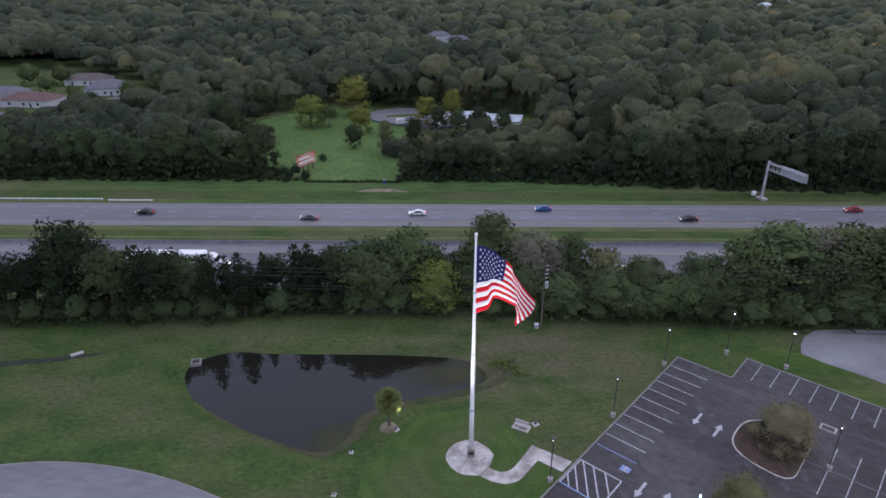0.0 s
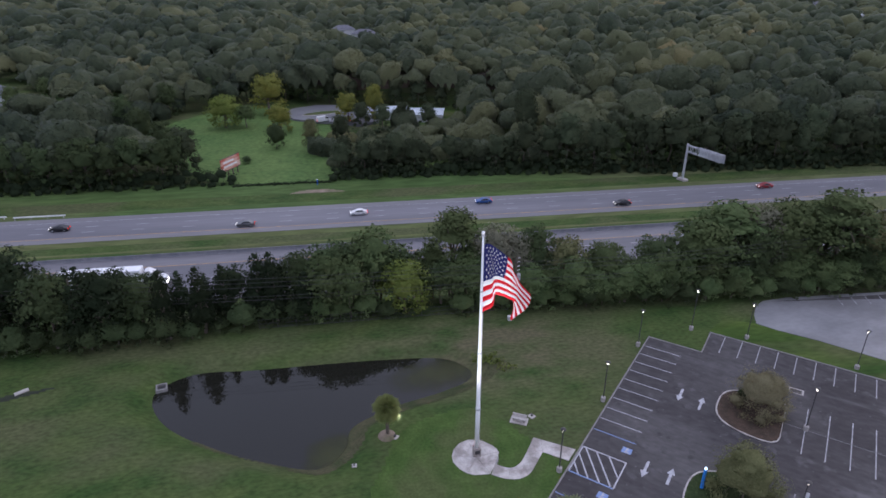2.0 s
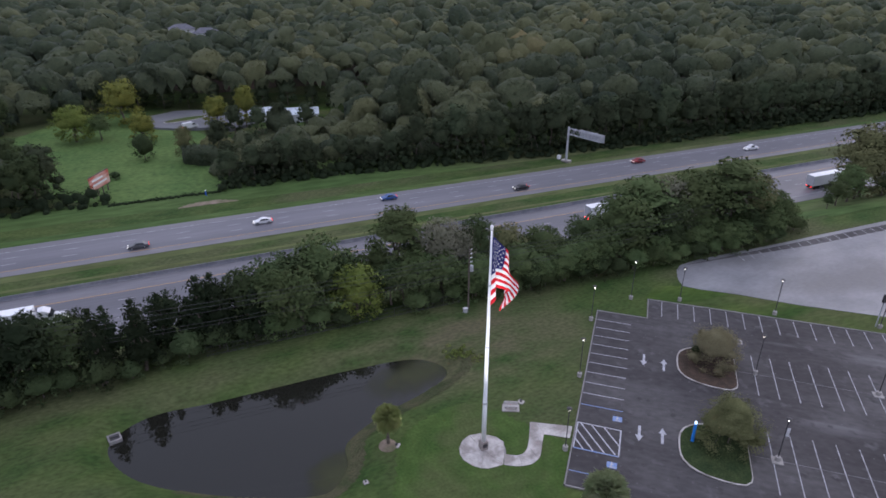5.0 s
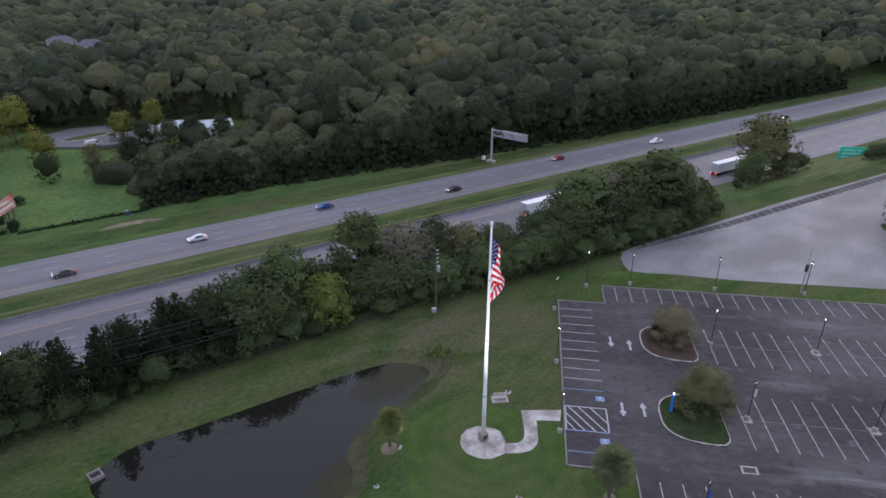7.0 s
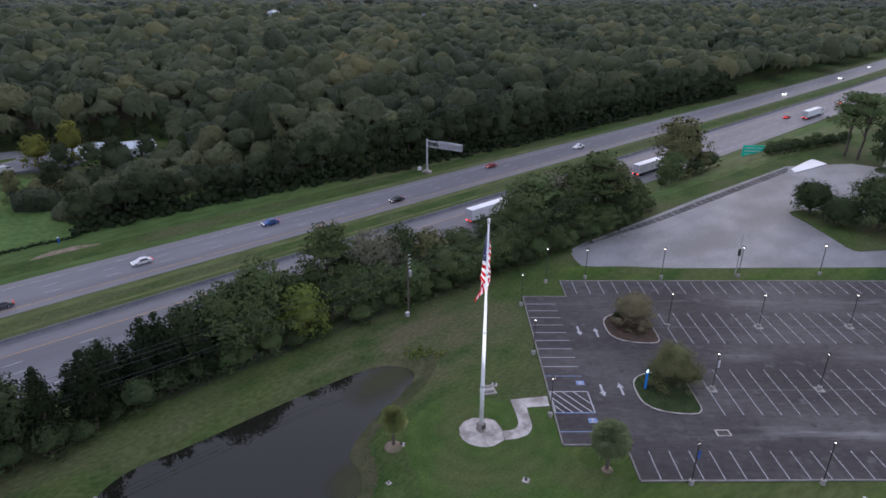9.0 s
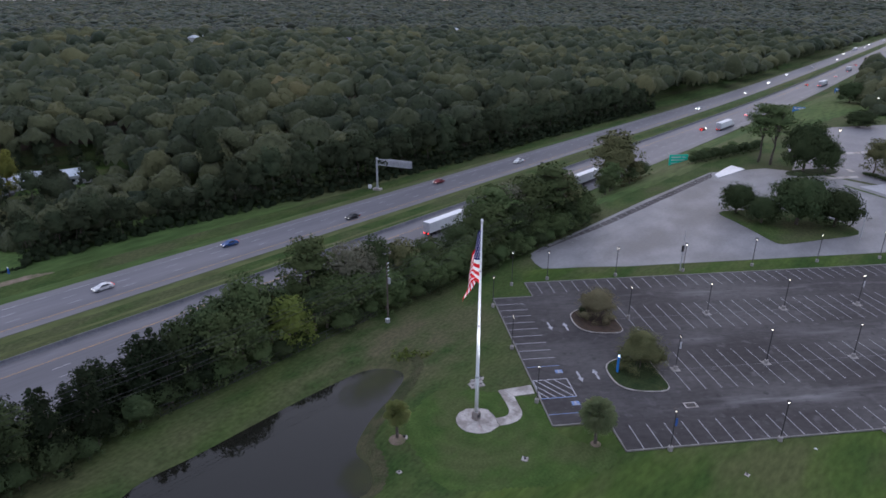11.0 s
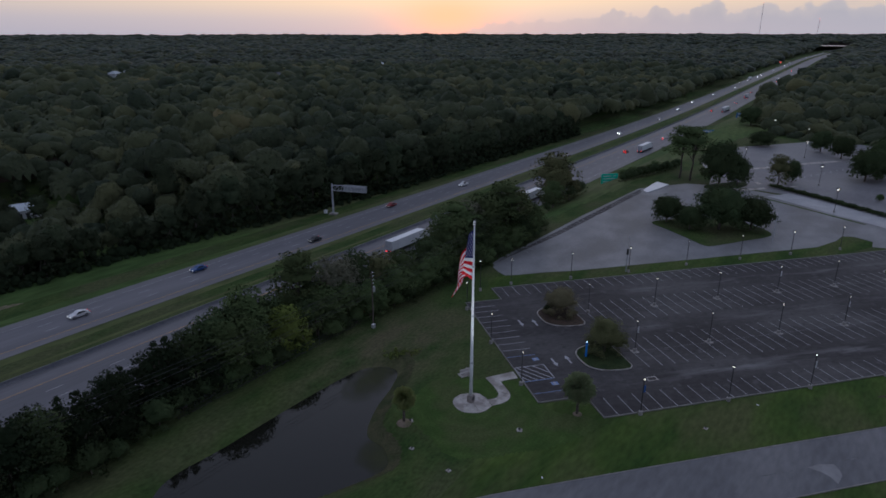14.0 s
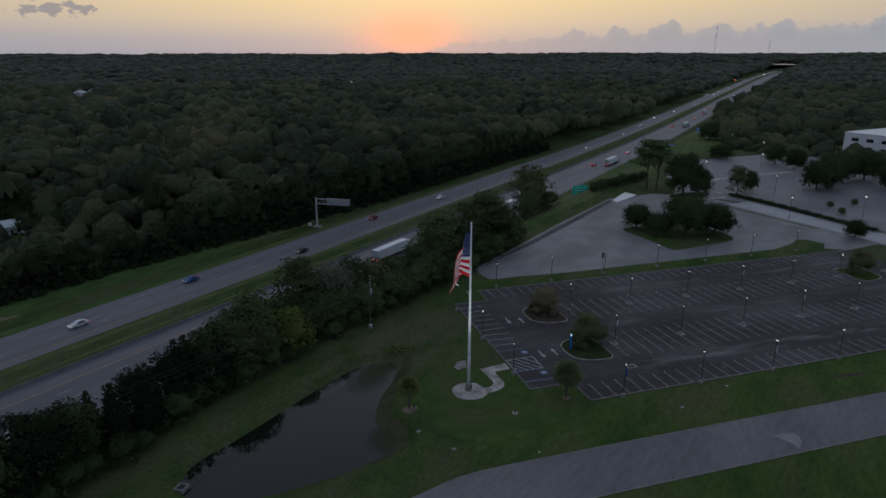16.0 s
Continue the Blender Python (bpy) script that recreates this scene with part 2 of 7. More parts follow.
MULCH = material("pine_straw_mulch", (0.075, 0.050, 0.036), (0.045, 0.034, 0.024), 1.2, 0.95, 0.08, 0.35)
ASPHALT = material("parking_asphalt", (0.043, 0.039, 0.040), (0.060, 0.055, 0.056), 0.16, 0.85, 0.01, 0.18, c=(0.092, 0.087, 0.087), c_scale=0.07, stretch=(0.5, 1.0, 1.0, 0), bump_scale=8.0)
nt = ASPHALT.node_tree
p = nt.nodes["Principled BSDF"]
tcs = nt.nodes.new("ShaderNodeTexCoord")
sp = nt.nodes.new("ShaderNodeSeparateXYZ")
nt.links.new(tcs.outputs["Object"], sp.inputs[0])
mp = nt.nodes.new("ShaderNodeMapping")
mp.inputs["Scale"].default_value = (0.10, 0.55, 1.0)
nt.links.new(tcs.outputs["Object"], mp.inputs[0])
streak = nt.nodes.new("ShaderNodeTexNoise")
streak.inputs["Scale"].default_value, streak.inputs["Detail"].default_value = 1.0, 6.0
nt.links.new(mp.outputs[0], streak.inputs["Vector"])
total = None
for middle, half, strength in ((8.6, 2.2, 1.0), (27.3, 2.4, 0.55), (45.2, 2.0, 0.7)):
    d1 = nt.nodes.new("ShaderNodeMath")
    d1.operation, d1.inputs[1].default_value = "SUBTRACT", middle
    nt.links.new(sp.outputs[1], d1.inputs[0])
    d2 = nt.nodes.new("ShaderNodeMath")
    d2.operation = "ABSOLUTE"
    nt.links.new(d1.outputs[0], d2.inputs[0])
    d3 = nt.nodes.new("ShaderNodeMapRange")
    d3.inputs["From Min"].default_value, d3.inputs["From Max"].default_value, d3.inputs["To Max"].default_value = half, 0.0, strength
    nt.links.new(d2.outputs[0], d3.inputs["Value"])
    if total is None:
        total = d3.outputs[0]
    else:
        mxm = nt.nodes.new("ShaderNodeMath")
        mxm.operation = "MAXIMUM"
        nt.links.new(total, mxm.inputs[0])
        nt.links.new(d3.outputs[0], mxm.inputs[1])
        total = mxm.outputs[0]
sm = nt.nodes.new("ShaderNodeMapRange")
sm.inputs["From Min"].default_value, sm.inputs["From Max"].default_value = 0.46, 0.66
nt.links.new(streak.outputs["Fac"], sm.inputs["Value"])
fm = nt.nodes.new("ShaderNodeMath")
fm.operation = "MULTIPLY"
nt.links.new(sm.outputs[0], fm.inputs[1])
# the streaks run out towards the cross aisle
runout = nt.nodes.new("ShaderNodeMapRange")
runout.inputs["From Min"].default_value, runout.inputs["From Max"].default_value, runout.inputs["To Min"].default_value = 9.0, 24.0, 0.25
nt.links.new(sp.outputs[0], runout.inputs["Value"])
lane = nt.nodes.new("ShaderNodeMath")
lane.operation = "MULTIPLY"
nt.links.new(total, lane.inputs[0])
nt.links.new(runout.outputs[0], lane.inputs[1])
nt.links.new(lane.outputs[0], fm.inputs[0])
wear = nt.nodes.new("ShaderNodeMix")
wear.data_type = "RGBA"
wear.inputs[7].default_value = (0.190, 0.183, 0.186, 1)
nt.links.new(fm.outputs[0], wear.inputs[0])
nt.links.new(p.inputs["Base Color"].links[0].from_socket, wear.inputs[6])
# scuffed pale spots and dark oil drips in the stalls
colour = wear.outputs[2]
for grain, lo, hi, most, shade in ((0.42, 0.60, 0.74, 0.60, (0.130, 0.125, 0.128, 1)), (0.62, 0.60, 0.72, 0.55, (0.026, 0.024, 0.026, 1)), (1.7, 0.66, 0.74, 0.55, (0.150, 0.145, 0.148, 1))):
    blot = nt.nodes.new("ShaderNodeTexNoise")
    blot.inputs["Scale"].default_value, blot.inputs["Detail"].default_value = grain, 4.0
    nt.links.new(tcs.outputs["Object"], blot.inputs["Vector"])
    share = nt.nodes.new("ShaderNodeMapRange")
    share.inputs["From Min"].default_value, share.inputs["From Max"].default_value, share.inputs["To Max"].default_value = lo, hi, most
    nt.links.new(blot.outputs["Fac"], share.inputs["Value"])
    spots = nt.nodes.new("ShaderNodeMix")
    spots.data_type = "RGBA"
    spots.inputs[7].default_value = shade
    nt.links.new(share.outputs[0], spots.inputs[0])
    nt.links.new(colour, spots.inputs[6])
    colour = spots.outputs[2]
nt.links.new(colour, p.inputs["Base Color"])
PALE = material("pale_worn_pavement", (0.160, 0.160, 0.168), (0.240, 0.239, 0.247), 0.17, 0.60, 0.01, 0.08, spec=0.5, c=(0.138, 0.135, 0.139), c_scale=0.06, bump_scale=6.0, stretch=(0.6, 1.0, 1.0, -25), contrast=(0.30, 0.70))
DRIVEC = material("pale_concrete_drive", (0.31, 0.31, 0.33), (0.38, 0.378, 0.395), 0.2, 0.60, 0.01, 0.12, spec=0.5)
LANE = material("highway_asphalt", (0.118, 0.116, 0.132), (0.150, 0.146, 0.162), 0.25, 0.58, 0.0, 0.10, spec=0.5, c=(0.100, 0.098, 0.112), c_scale=0.05, stretch=(0.06, 1.0, 1.0, 0))
SHOULDER = material("highway_shoulder", (0.128, 0.124, 0.137), (0.160, 0.154, 0.164), 0.2, 0.62, 0.0, 0.12, spec=0.5, stretch=(0.1, 1.0, 1.0, 0))
ROAD = material("access_road_asphalt", (0.096, 0.097, 0.108), (0.142, 0.142, 0.152), 0.14, 0.62, 0.01, 0.16, spec=0.5, c=(0.158, 0.157, 0.164), c_scale=0.06, bump_scale=6.0, stretch=(0.3, 1.0, 1.0, 41))
CONCRETE = material("concrete", (0.40, 0.375, 0.350), (0.52, 0.485, 0.460), 0.6, 0.85, 0.01, 0.14, c=(0.27, 0.245, 0.225), c_scale=0.45)
KERB = material("kerb_concrete", (0.175, 0.168, 0.160), (0.255, 0.242, 0.232), 0.6, 0.85, 0.01, 0.15)
GROUNDC = material("dark_ground_cover", (0.028, 0.044, 0.018), (0.044, 0.060, 0.024), 0.5, 0.95, 0.04, 0.3, spec=0.08, bump_scale=3.0)
FOOTC = material("lamp_footing_concrete", (0.27, 0.255, 0.24), (0.35, 0.33, 0.31), 1.0, 0.85, 0.01, 0.15)
PAINT = material("white_road_paint", (0.468, 0.468, 0.495), (0.324, 0.324, 0.351), 1.5, 0.7, 0.0, 0.12)
WORN = material("worn_road_paint", (0.46, 0.46, 0.48), (0.20, 0.20, 0.21), 0.9, 0.75, 0.0, 0.2)
FAINT = material("faint_road_paint", (0.19, 0.19, 0.20), (0.09, 0.088, 0.09), 0.5, 0.75, 0.0, 0.2)
BLUEP = material("blue_road_paint", (0.14, 0.23, 0.48), (0.24, 0.30, 0.44), 1.5, 0.7, 0, 0.2)
YELLOWP = material("amber_road_paint", (0.50, 0.31, 0.13), (0.38, 0.24, 0.12), 0.8, 0.7)
STEEL = material("galvanised_steel", (0.42, 0.43, 0.46), (0.52, 0.53, 0.55), 0.9, 0.5, metal=0.4)
DARKM = material("dark_bronze_metal", (0.035, 0.033, 0.036), (0.055, 0.052, 0.054), 1.5, 0.5, spec=0.4)
WHITEM = material("white_painted_metal", (0.78, 0.78, 0.80), (0.70, 0.70, 0.72), 0.8, 0.4)
BARK = material("bark", (0.085, 0.068, 0.055), (0.14, 0.12, 0.10), 2.0, 0.95, 0.05, 0.25)
LEAF = material("oak_foliage", (0.072, 0.104, 0.042), (0.112, 0.146, 0.060), 0.25, 0.9, 0.3, 0.12, spec=0.08, by_object=0.25, by_island=0.06, bump_scale=1.5)
LEAFD = material("dark_foliage", (0.050, 0.073, 0.032), (0.074, 0.098, 0.043), 0.25, 0.9, 0.3, 0.12, spec=0.08, by_object=0.2, by_island=0.06, bump_scale=1.5)
LEAFC = material("evergreen_foliage", (0.019, 0.029, 0.014), (0.031, 0.043, 0.021), 0.25, 0.9, 0.3, 0.12, spec=0.08, by_object=0.25, by_island=0.06, bump_scale=1.5)
LEAFW = material("woodland_edge_foliage", (0.046, 0.062, 0.034), (0.076, 0.092, 0.050), 0.2, 0.9, 0.35, 0.15, spec=0.06, by_object=0.25, by_island=0.06, bump_scale=1.0)
LEAFB = material("bright_foliage", (0.120, 0.158, 0.036), (0.168, 0.204, 0.050), 0.35, 0.9, 0.25, 0.2, spec=0.1, by_island=0.12, bump_scale=1.6)
LEAFY = material("yellowing_foliage", (0.205, 0.205, 0.045), (0.145, 0.162, 0.042), 0.35, 0.9, 0.3, 0.2, spec=0.1, by_island=0.12, bump_scale=1.4)
LEAFG = material("grey_foliage", (0.205, 0.198, 0.145), (0.155, 0.158, 0.105), 0.35, 0.9, 0.0, 0.2, spec=0.1, by_island=0.10)
FROND = material("palm_frond", (0.190, 0.230, 0.080), (0.280, 0.300, 0.115), 0.8, 0.75, spec=0.2, by_island=0.15)
FROND_G = material("green_palm_frond", (0.195, 0.240, 0.120), (0.270, 0.305, 0.165), 0.8, 0.75, spec=0.2, by_island=0.15)
FROND_D = material("dry_palm_frond", (0.36, 0.26, 0.07), (0.26, 0.19, 0.07), 0.8, 0.85, by_island=0.15)
TREE_SHADES = [(0.0, (0.034, 0.047, 0.031)), (0.35, (0.068, 0.081, 0.047)), (0.65, (0.110, 0.118, 0.060)), (0.88, (0.152, 0.148, 0.070)), (1.0, (0.205, 0.168, 0.078))]
FOREST = material("forest_canopy", (0.042, 0.058, 0.032), (0.115, 0.130, 0.066), 0.55, 0.95, 0.35, 0.25, spec=0.05, by_tree=TREE_SHADES, contrast=(0.36, 0.62), bump_scale=1.6)
CANOPY = material("distant_canopy", (0.034, 0.045, 0.033), (0.062, 0.074, 0.050), 0.05, 0.95, 0.5, 0.22, spec=0.05, c=(0.068, 0.074, 0.050), c_scale=0.012, cells=0.05, bump_scale=0.25)
# a bluish sheen put on the far foliage in place of haze; amount for each
for leafy, down in ((CANOPY, 0.10), (FOREST, 0.06)):
    shader = leafy.node_tree.nodes["Principled BSDF"]
    shader.inputs["Sheen Weight"].default_value, shader.inputs["Sheen Roughness"].default_value = down, 0.45
    shader.inputs["Sheen Tint"].default_value = (0.86, 0.90, 1.0, 1)
def light_through(mat, share):
    """Leaves and cloth let a share of the light through."""
    nt = mat.node_tree
    tr, mx = nt.nodes.new("ShaderNodeBsdfTranslucent"), nt.nodes.new("ShaderNodeMixShader")
    p = nt.nodes["Principled BSDF"]
    nt.links.new(p.inputs["Base Color"].links[0].from_socket, tr.inputs[0])
    mx.inputs[0].default_value = share
    nt.links.new(p.outputs[0], mx.inputs[1])
    nt.links.new(tr.outputs[0], mx.inputs[2])
    nt.links.new(mx.outputs[0], nt.nodes["Material Output"].inputs[0])


for leaf_mat in (LEAF, LEAFD, LEAFC, LEAFW, LEAFB, LEAFY, LEAFG, FROND, FROND_G):
    light_through(leaf_mat, 0.28)
light_through(FOREST, 0.18)
RED = material("red_cloth", (0.74, 0.022, 0.040), (0.66, 0.018, 0.034), 0.6, 0.8, spec=0.1)
WHITE = material("white_cloth", (0.90, 0.89, 0.90), (0.85, 0.84, 0.86), 0.6, 0.8, spec=0.1)
BLUE = material("navy_cloth", (0.026, 0.030, 0.155), (0.034, 0.040, 0.180), 0.6, 0.8, spec=0.1)
for cloth_mat in (RED, WHITE, BLUE):
    light_through(cloth_mat, 0.45)
LAMPGLOW = emitter("lamp_glow", (1.0, 0.88, 0.68), 9.0)


# ---- mesh building ----
class Shape:
    """Collects vertices and faces."""

    def __init__(self):
        self.v, self.f, self.mi, self.slot = [], [], [], 0

    def add(self, verts, faces):
        n = len(self.v)
        self.v.extend(tuple(p) for p in verts)
        self.f.extend([tuple(i + n for i in f) for f in faces])
        self.mi.extend([self.slot] * len(faces))
        return self

    def box(self, x0, x1, y0, y1, z0, z1, c=0.0):
        """A box with its upper edges chamfered by c."""
        if c:
            lo = [(x0, y0, z0), (x1, y0, z0), (x1, y1, z0), (x0, y1, z0)]
            mid = [(x0, y0, z1 - c), (x1, y0, z1 - c), (x1, y1, z1 - c), (x0, y1, z1 - c)]
            hi = [(x0 + c, y0 + c, z1), (x1 - c, y0 + c, z1), (x1 - c, y1 - c, z1), (x0 + c, y1 - c, z1)]
            fs = [(3, 2, 1, 0), (8, 9, 10, 11)]
            for k in (0, 4):
                fs += [(k + i, k + (i + 1) % 4, k + 4 + (i + 1) % 4, k + 4 + i) for i in range(4)]
            return self.add(lo + mid + hi, fs)
        vs = [(x0, y0, z0), (x1, y0, z0), (x1, y1, z0), (x0, y1, z0), (x0, y0, z1), (x1, y0, z1), (x1, y1, z1), (x0, y1, z1)]
        return self.add(vs, [(3, 2, 1, 0), (4, 5, 6, 7), (0, 1, 5, 4), (1, 2, 6, 5), (2, 3, 7, 6), (3, 0, 4, 7)])

    def tube(self, p, q, r0, r1=None, n=8):
        r1 = r0 if r1 is None else r1
        p, q = Vector(p), Vector(q)
        w = (q - p).normalized()
        a = w.orthogonal().normalized()
        b = w.cross(a)
        ring = [a * math.cos(2 * math.pi * i / n) + b * math.sin(2 * math.pi * i / n) for i in range(n)]
        vs = [p + d * r0 for d in ring] + [q + d * r1 for d in ring]
        fs = [(i, (i + 1) % n, n + (i + 1) % n, n + i) for i in range(n)] + [tuple(range(n))[::-1], tuple(range(n, 2 * n))]
        return self.add(vs, fs)

    def lathe(self, x, y, prof, n=16):
        vs = [(x + r * math.cos(2 * math.pi * i / n), y + r * math.sin(2 * math.pi * i / n), z) for r, z in prof for i in range(n)]
        fs = [(k * n + i, k * n + (i + 1) % n, (k + 1) * n + (i + 1) % n, (k + 1) * n + i) for k in range(len(prof) - 1) for i in range(n)]
        fs += [tuple(range(n))[::-1], tuple(range((len(prof) - 1) * n, len(prof) * n))]
        return self.add(vs, fs)

    def prism(self, poly, z0, z1):
        n = len(poly)
        vs = [(x, y, z0) for x, y in poly] + [(x, y, z1) for x, y in poly]
        fs = [(i, (i + 1) % n, n + (i + 1) % n, n + i) for i in range(n)] + [tuple(range(n))[::-1], tuple(range(n, 2 * n))]
        return self.add(vs, fs)

    def cable(self, line, r):
        """One continuous four-sided strand through the given points."""
        vs = [(x, y + a * r, z + b * r) for x, y, z in line for a, b in ((1, 0), (0, 1), (-1, 0), (0, -1))]
        fs = [(4 * i + k, 4 * i + (k + 1) % 4, 4 * i + 4 + (k + 1) % 4, 4 * i + 4 + k) for i in range(len(line) - 1) for k in range(4)]
        return self.add(vs, fs + [(0, 1, 2, 3), tuple(len(vs) - 4 + k for k in range(4))])

    def band(self, left, right, z0, z1):
        """A strip between two lines of equal length, with thickness."""
        n = len(left)
        vs = [(*p, z) for z in (z0, z1) for side_line in (left, right) for p in side_line]
        fs = []
        for i in range(n - 1):
            a, b, c, d = i, i + 1, n + i + 1, n + i
            fs += [(2 * n + a, 2 * n + d, 2 * n + c, 2 * n + b), (a, b, c, d), (a, 2 * n + a, 2 * n + b, b), (d, c, 2 * n + c, 2 * n + d)]
        fs += [(0, n, 3 * n, 2 * n), (n - 1, 3 * n - 1, 4 * n - 1, 2 * n - 1)]
        return self.add(vs, fs)

    def mesh(self, name, *mats, smooth=False):
        me = bpy.data.meshes.new(name)
        me.from_pydata(self.v, [], self.f)
        for m in mats:
            me.materials.append(m)
        if any(self.mi):
            me.polygons.foreach_set("material_index", self.mi)
        bm = bmesh.new()
        bm.from_mesh(me)
        bmesh.ops.recalc_face_normals(bm, faces=bm.faces)
        bm.to_mesh(me)
        bm.free()
        if smooth:
            me.polygons.foreach_set("use_smooth", [True] * len(me.polygons))
        me.update()
        return me


def array_mesh(name, v, f, mat, smooth=False, normals=None):
    """A mesh from numpy vertices and equal-sided faces."""
    me = bpy.data.meshes.new(name)
    k = f.shape[1]
    me.vertices.add(len(v))
    me.vertices.foreach_set("co", v.astype(np.float32).ravel())
    me.loops.add(f.size)
    me.loops.foreach_set("vertex_index", f.astype(np.int32).ravel())
    me.polygons.add(len(f))
    me.polygons.foreach_set("loop_start", np.arange(0, f.size, k, dtype=np.int32))
    me.polygons.foreach_set("loop_total", np.full(len(f), k, np.int32))
    if smooth:
        me.polygons.foreach_set("use_smooth", np.ones(len(f), bool))
    me.materials.append(mat)
    me.update(calc_edges=True)
    if normals is not None:
        me.polygons.foreach_set("use_smooth", np.ones(len(f), bool))
        me.normals_split_custom_set_from_vertices(normals.astype(np.float32))
    return me


def part(name, data, parent, mat=None, label="", m=None, smooth=False):
    """One mesh object under a thing or a part; data is a Shape or a mesh."""
    ob = new(name, data.mesh(name, mat, smooth=smooth) if isinstance(data, Shape) else data)
    ob.parent = parent
    if m is not None:
        ob.matrix_basis = m
    if label:
        ob["label"] = label
    return ob


def thing(name, data, label, category, group="", m=None, mat=None, kind="", smooth=False):
    ob = new(name, data.mesh(name, mat, smooth=smooth) if isinstance(data, Shape) else data)
    if m is not None:
        ob.matrix_basis = m
    return tagged(ob, label, category, group, kind)


def smooth_step(a, b, x):
    t = np.clip((x - a) / (b - a), 0, 1)
    return t * t * (3 - 2 * t)


def spline(points, closed=False, per=6):
    """A smooth line through the given points."""
    n, out = len(points), []
    for i in range(n if closed else n - 1):
        p = [Vector(points[(i + k) % n] if closed else points[min(max(i + k, 0), n - 1)]) for k in (-1, 0, 1, 2)]
        for j in range(per):
            t = j / per
            q = 0.5 * (2 * p[1] + (p[2] - p[0]) * t + (2 * p[0] - 5 * p[1] + 4 * p[2] - p[3]) * t * t + (3 * p[1] - p[0] - 3 * p[2] + p[3]) * t ** 3)
            out.append(tuple(q))
    if not closed:
        out.append(tuple(points[-1]))
    return out


def offset(line, d):
    """The line moved to its left by d."""
    out = []
    for i, p in enumerate(line):
        a, b = Vector(line[max(i - 1, 0)]), Vector(line[min(i + 1, len(line) - 1)])
        w = (b - a).normalized()
        out.append((p[0] - w.y * d, p[1] + w.x * d))
    return out


LOT = pose(10.7, 42.4, 0, 0, 0, -40.9)


def lot(u, w, z=0.0):
    p = LOT @ Vector((u, w, z))
    return p.x, p.y, p.z


# ---- the ground ----
LOW = -7.5                      # the highway lies this far below the car park
POND = spline([(-40.2, 81.5), (-37.5, 75.0), (-30.8, 69.5), (-23.5, 65.6), (-16.8, 63.4), (-13.4, 66.5), (-12.3, 70.5), (-6.5, 73.9), (0.8, 76.3), (5.2, 79.0), (4.6, 82.0), (0.5, 84.6), (-12.0, 85.4), (-26.0, 85.4), (-35.6, 85.6)], True, 5)
WATER = -1.2


def pond_distance(x, y):
    """Signed distance to the pond's rim, negative inside, for arrays."""
    d, inside = np.full(x.shape, 1e9), np.zeros(x.shape, bool)
    for (ax, ay), (bx, by) in zip(POND, POND[1:] + POND[:1]):
        ex, ey = bx - ax, by - ay
        t = np.clip(((x - ax) * ex + (y - ay) * ey) / (ex * ex + ey * ey), 0, 1)
        d = np.minimum(d, np.hypot(x - ax - t * ex, y - ay - t * ey))
        if by != ay:
            inside ^= ((ay > y) != (by > y)) & (x < ax + (y - ay) / (by - ay) * ex)
    return np.where(inside, -d, d)


def road_mid(x):
    """y of the middle of the highway's median, which bends gently to the north far off."""
    return 148.5 + 0.026 * (np.sqrt((x - 420.0) ** 2 + 150.0 ** 2) + x - 420.0) - 0.020 * (np.sqrt((x - 2100.0) ** 2 + 300.0 ** 2) + x - 2100.0)


def wood_edge(x):
    """y of the foot of the northern woods."""
    return 191.0 - 7.5 * smooth_step(0.0, 110.0, np.asarray(x, float)) + (road_mid(np.asarray(x, float)) - 149.0) * (np.asarray(x, float) > 200) - 2.0 * smooth_step(110.0, 150.0, np.asarray(x, float)) - 3.6 * smooth_step(260.0, 360.0, np.asarray(x, float))


def ground_z(x, y):
    x, y = np.asarray(x, float), np.asarray(y, float)
    z = LOW * smooth_step(97, 122, y + 0 * x)
    z = z + 0.35 * np.sin(x * 0.021 + 1) * smooth_step(200, 260, y) + 1.2 * smooth_step(205, 300, y) * smooth_step(0, -60, x)
    mid = np.abs(y - road_mid(x))
    z = z - 0.55 * smooth_step(5.0, 1.0, mid) * (mid < 6)
    z = z - 0.5 * smooth_step(22, 29, y - road_mid(x)) * smooth_step(40, 33, y - road_mid(x)) * (y > 165)
    near = (x > -75) & (x < 40) & (y > 40) & (y < 110)
    if np.any(near):
        d = np.full(x.shape, 99.0)
        d[near] = pond_distance(x[near], y[near])
        z = z - 1.28 * smooth_step(3.6, -0.4, d) - 1.0 * smooth_step(0, -6, d)
    # shallow swale in the western grass
    z = z - 0.5 * np.exp(-(((x + 72) / 14) ** 2 + ((y - 82) / 4) ** 2))
    return z


def spaced(lo, hi, step, limit, growth=1.16, fine=None):
    """Grid lines: even from lo to hi, closer between the two fine bounds, wider outside."""
    mid = list(np.arange(lo, hi + step / 2, step))
    if fine:
        mid = [q for q in mid if not fine[0] < q < fine[1]] + list(np.arange(fine[0], fine[1], 0.5))
        mid.sort()
    a, s = [], step
    x = lo
    while x > -limit:
        s *= growth
        x -= s
        a.append(max(x, -limit))
    b, s = [], step
    x = mid[-1]
    while x < limit:
        s *= growth
        x += s
        b.append(min(x, limit))
    return np.array(a[::-1] + mid + b)


def sheet(gx, gy):
    X, Y = np.meshgrid(gx, gy)
    Z = ground_z(X, Y)
    nx, ny = len(gx), len(gy)
    v = np.stack([X, Y, Z], -1).reshape(-1, 3)
    i = (np.arange(ny - 1)[:, None] * nx + np.arange(nx - 1)[None]).ravel()
    return v, np.stack([i, i + 1, i + nx + 1, i + nx], 1)


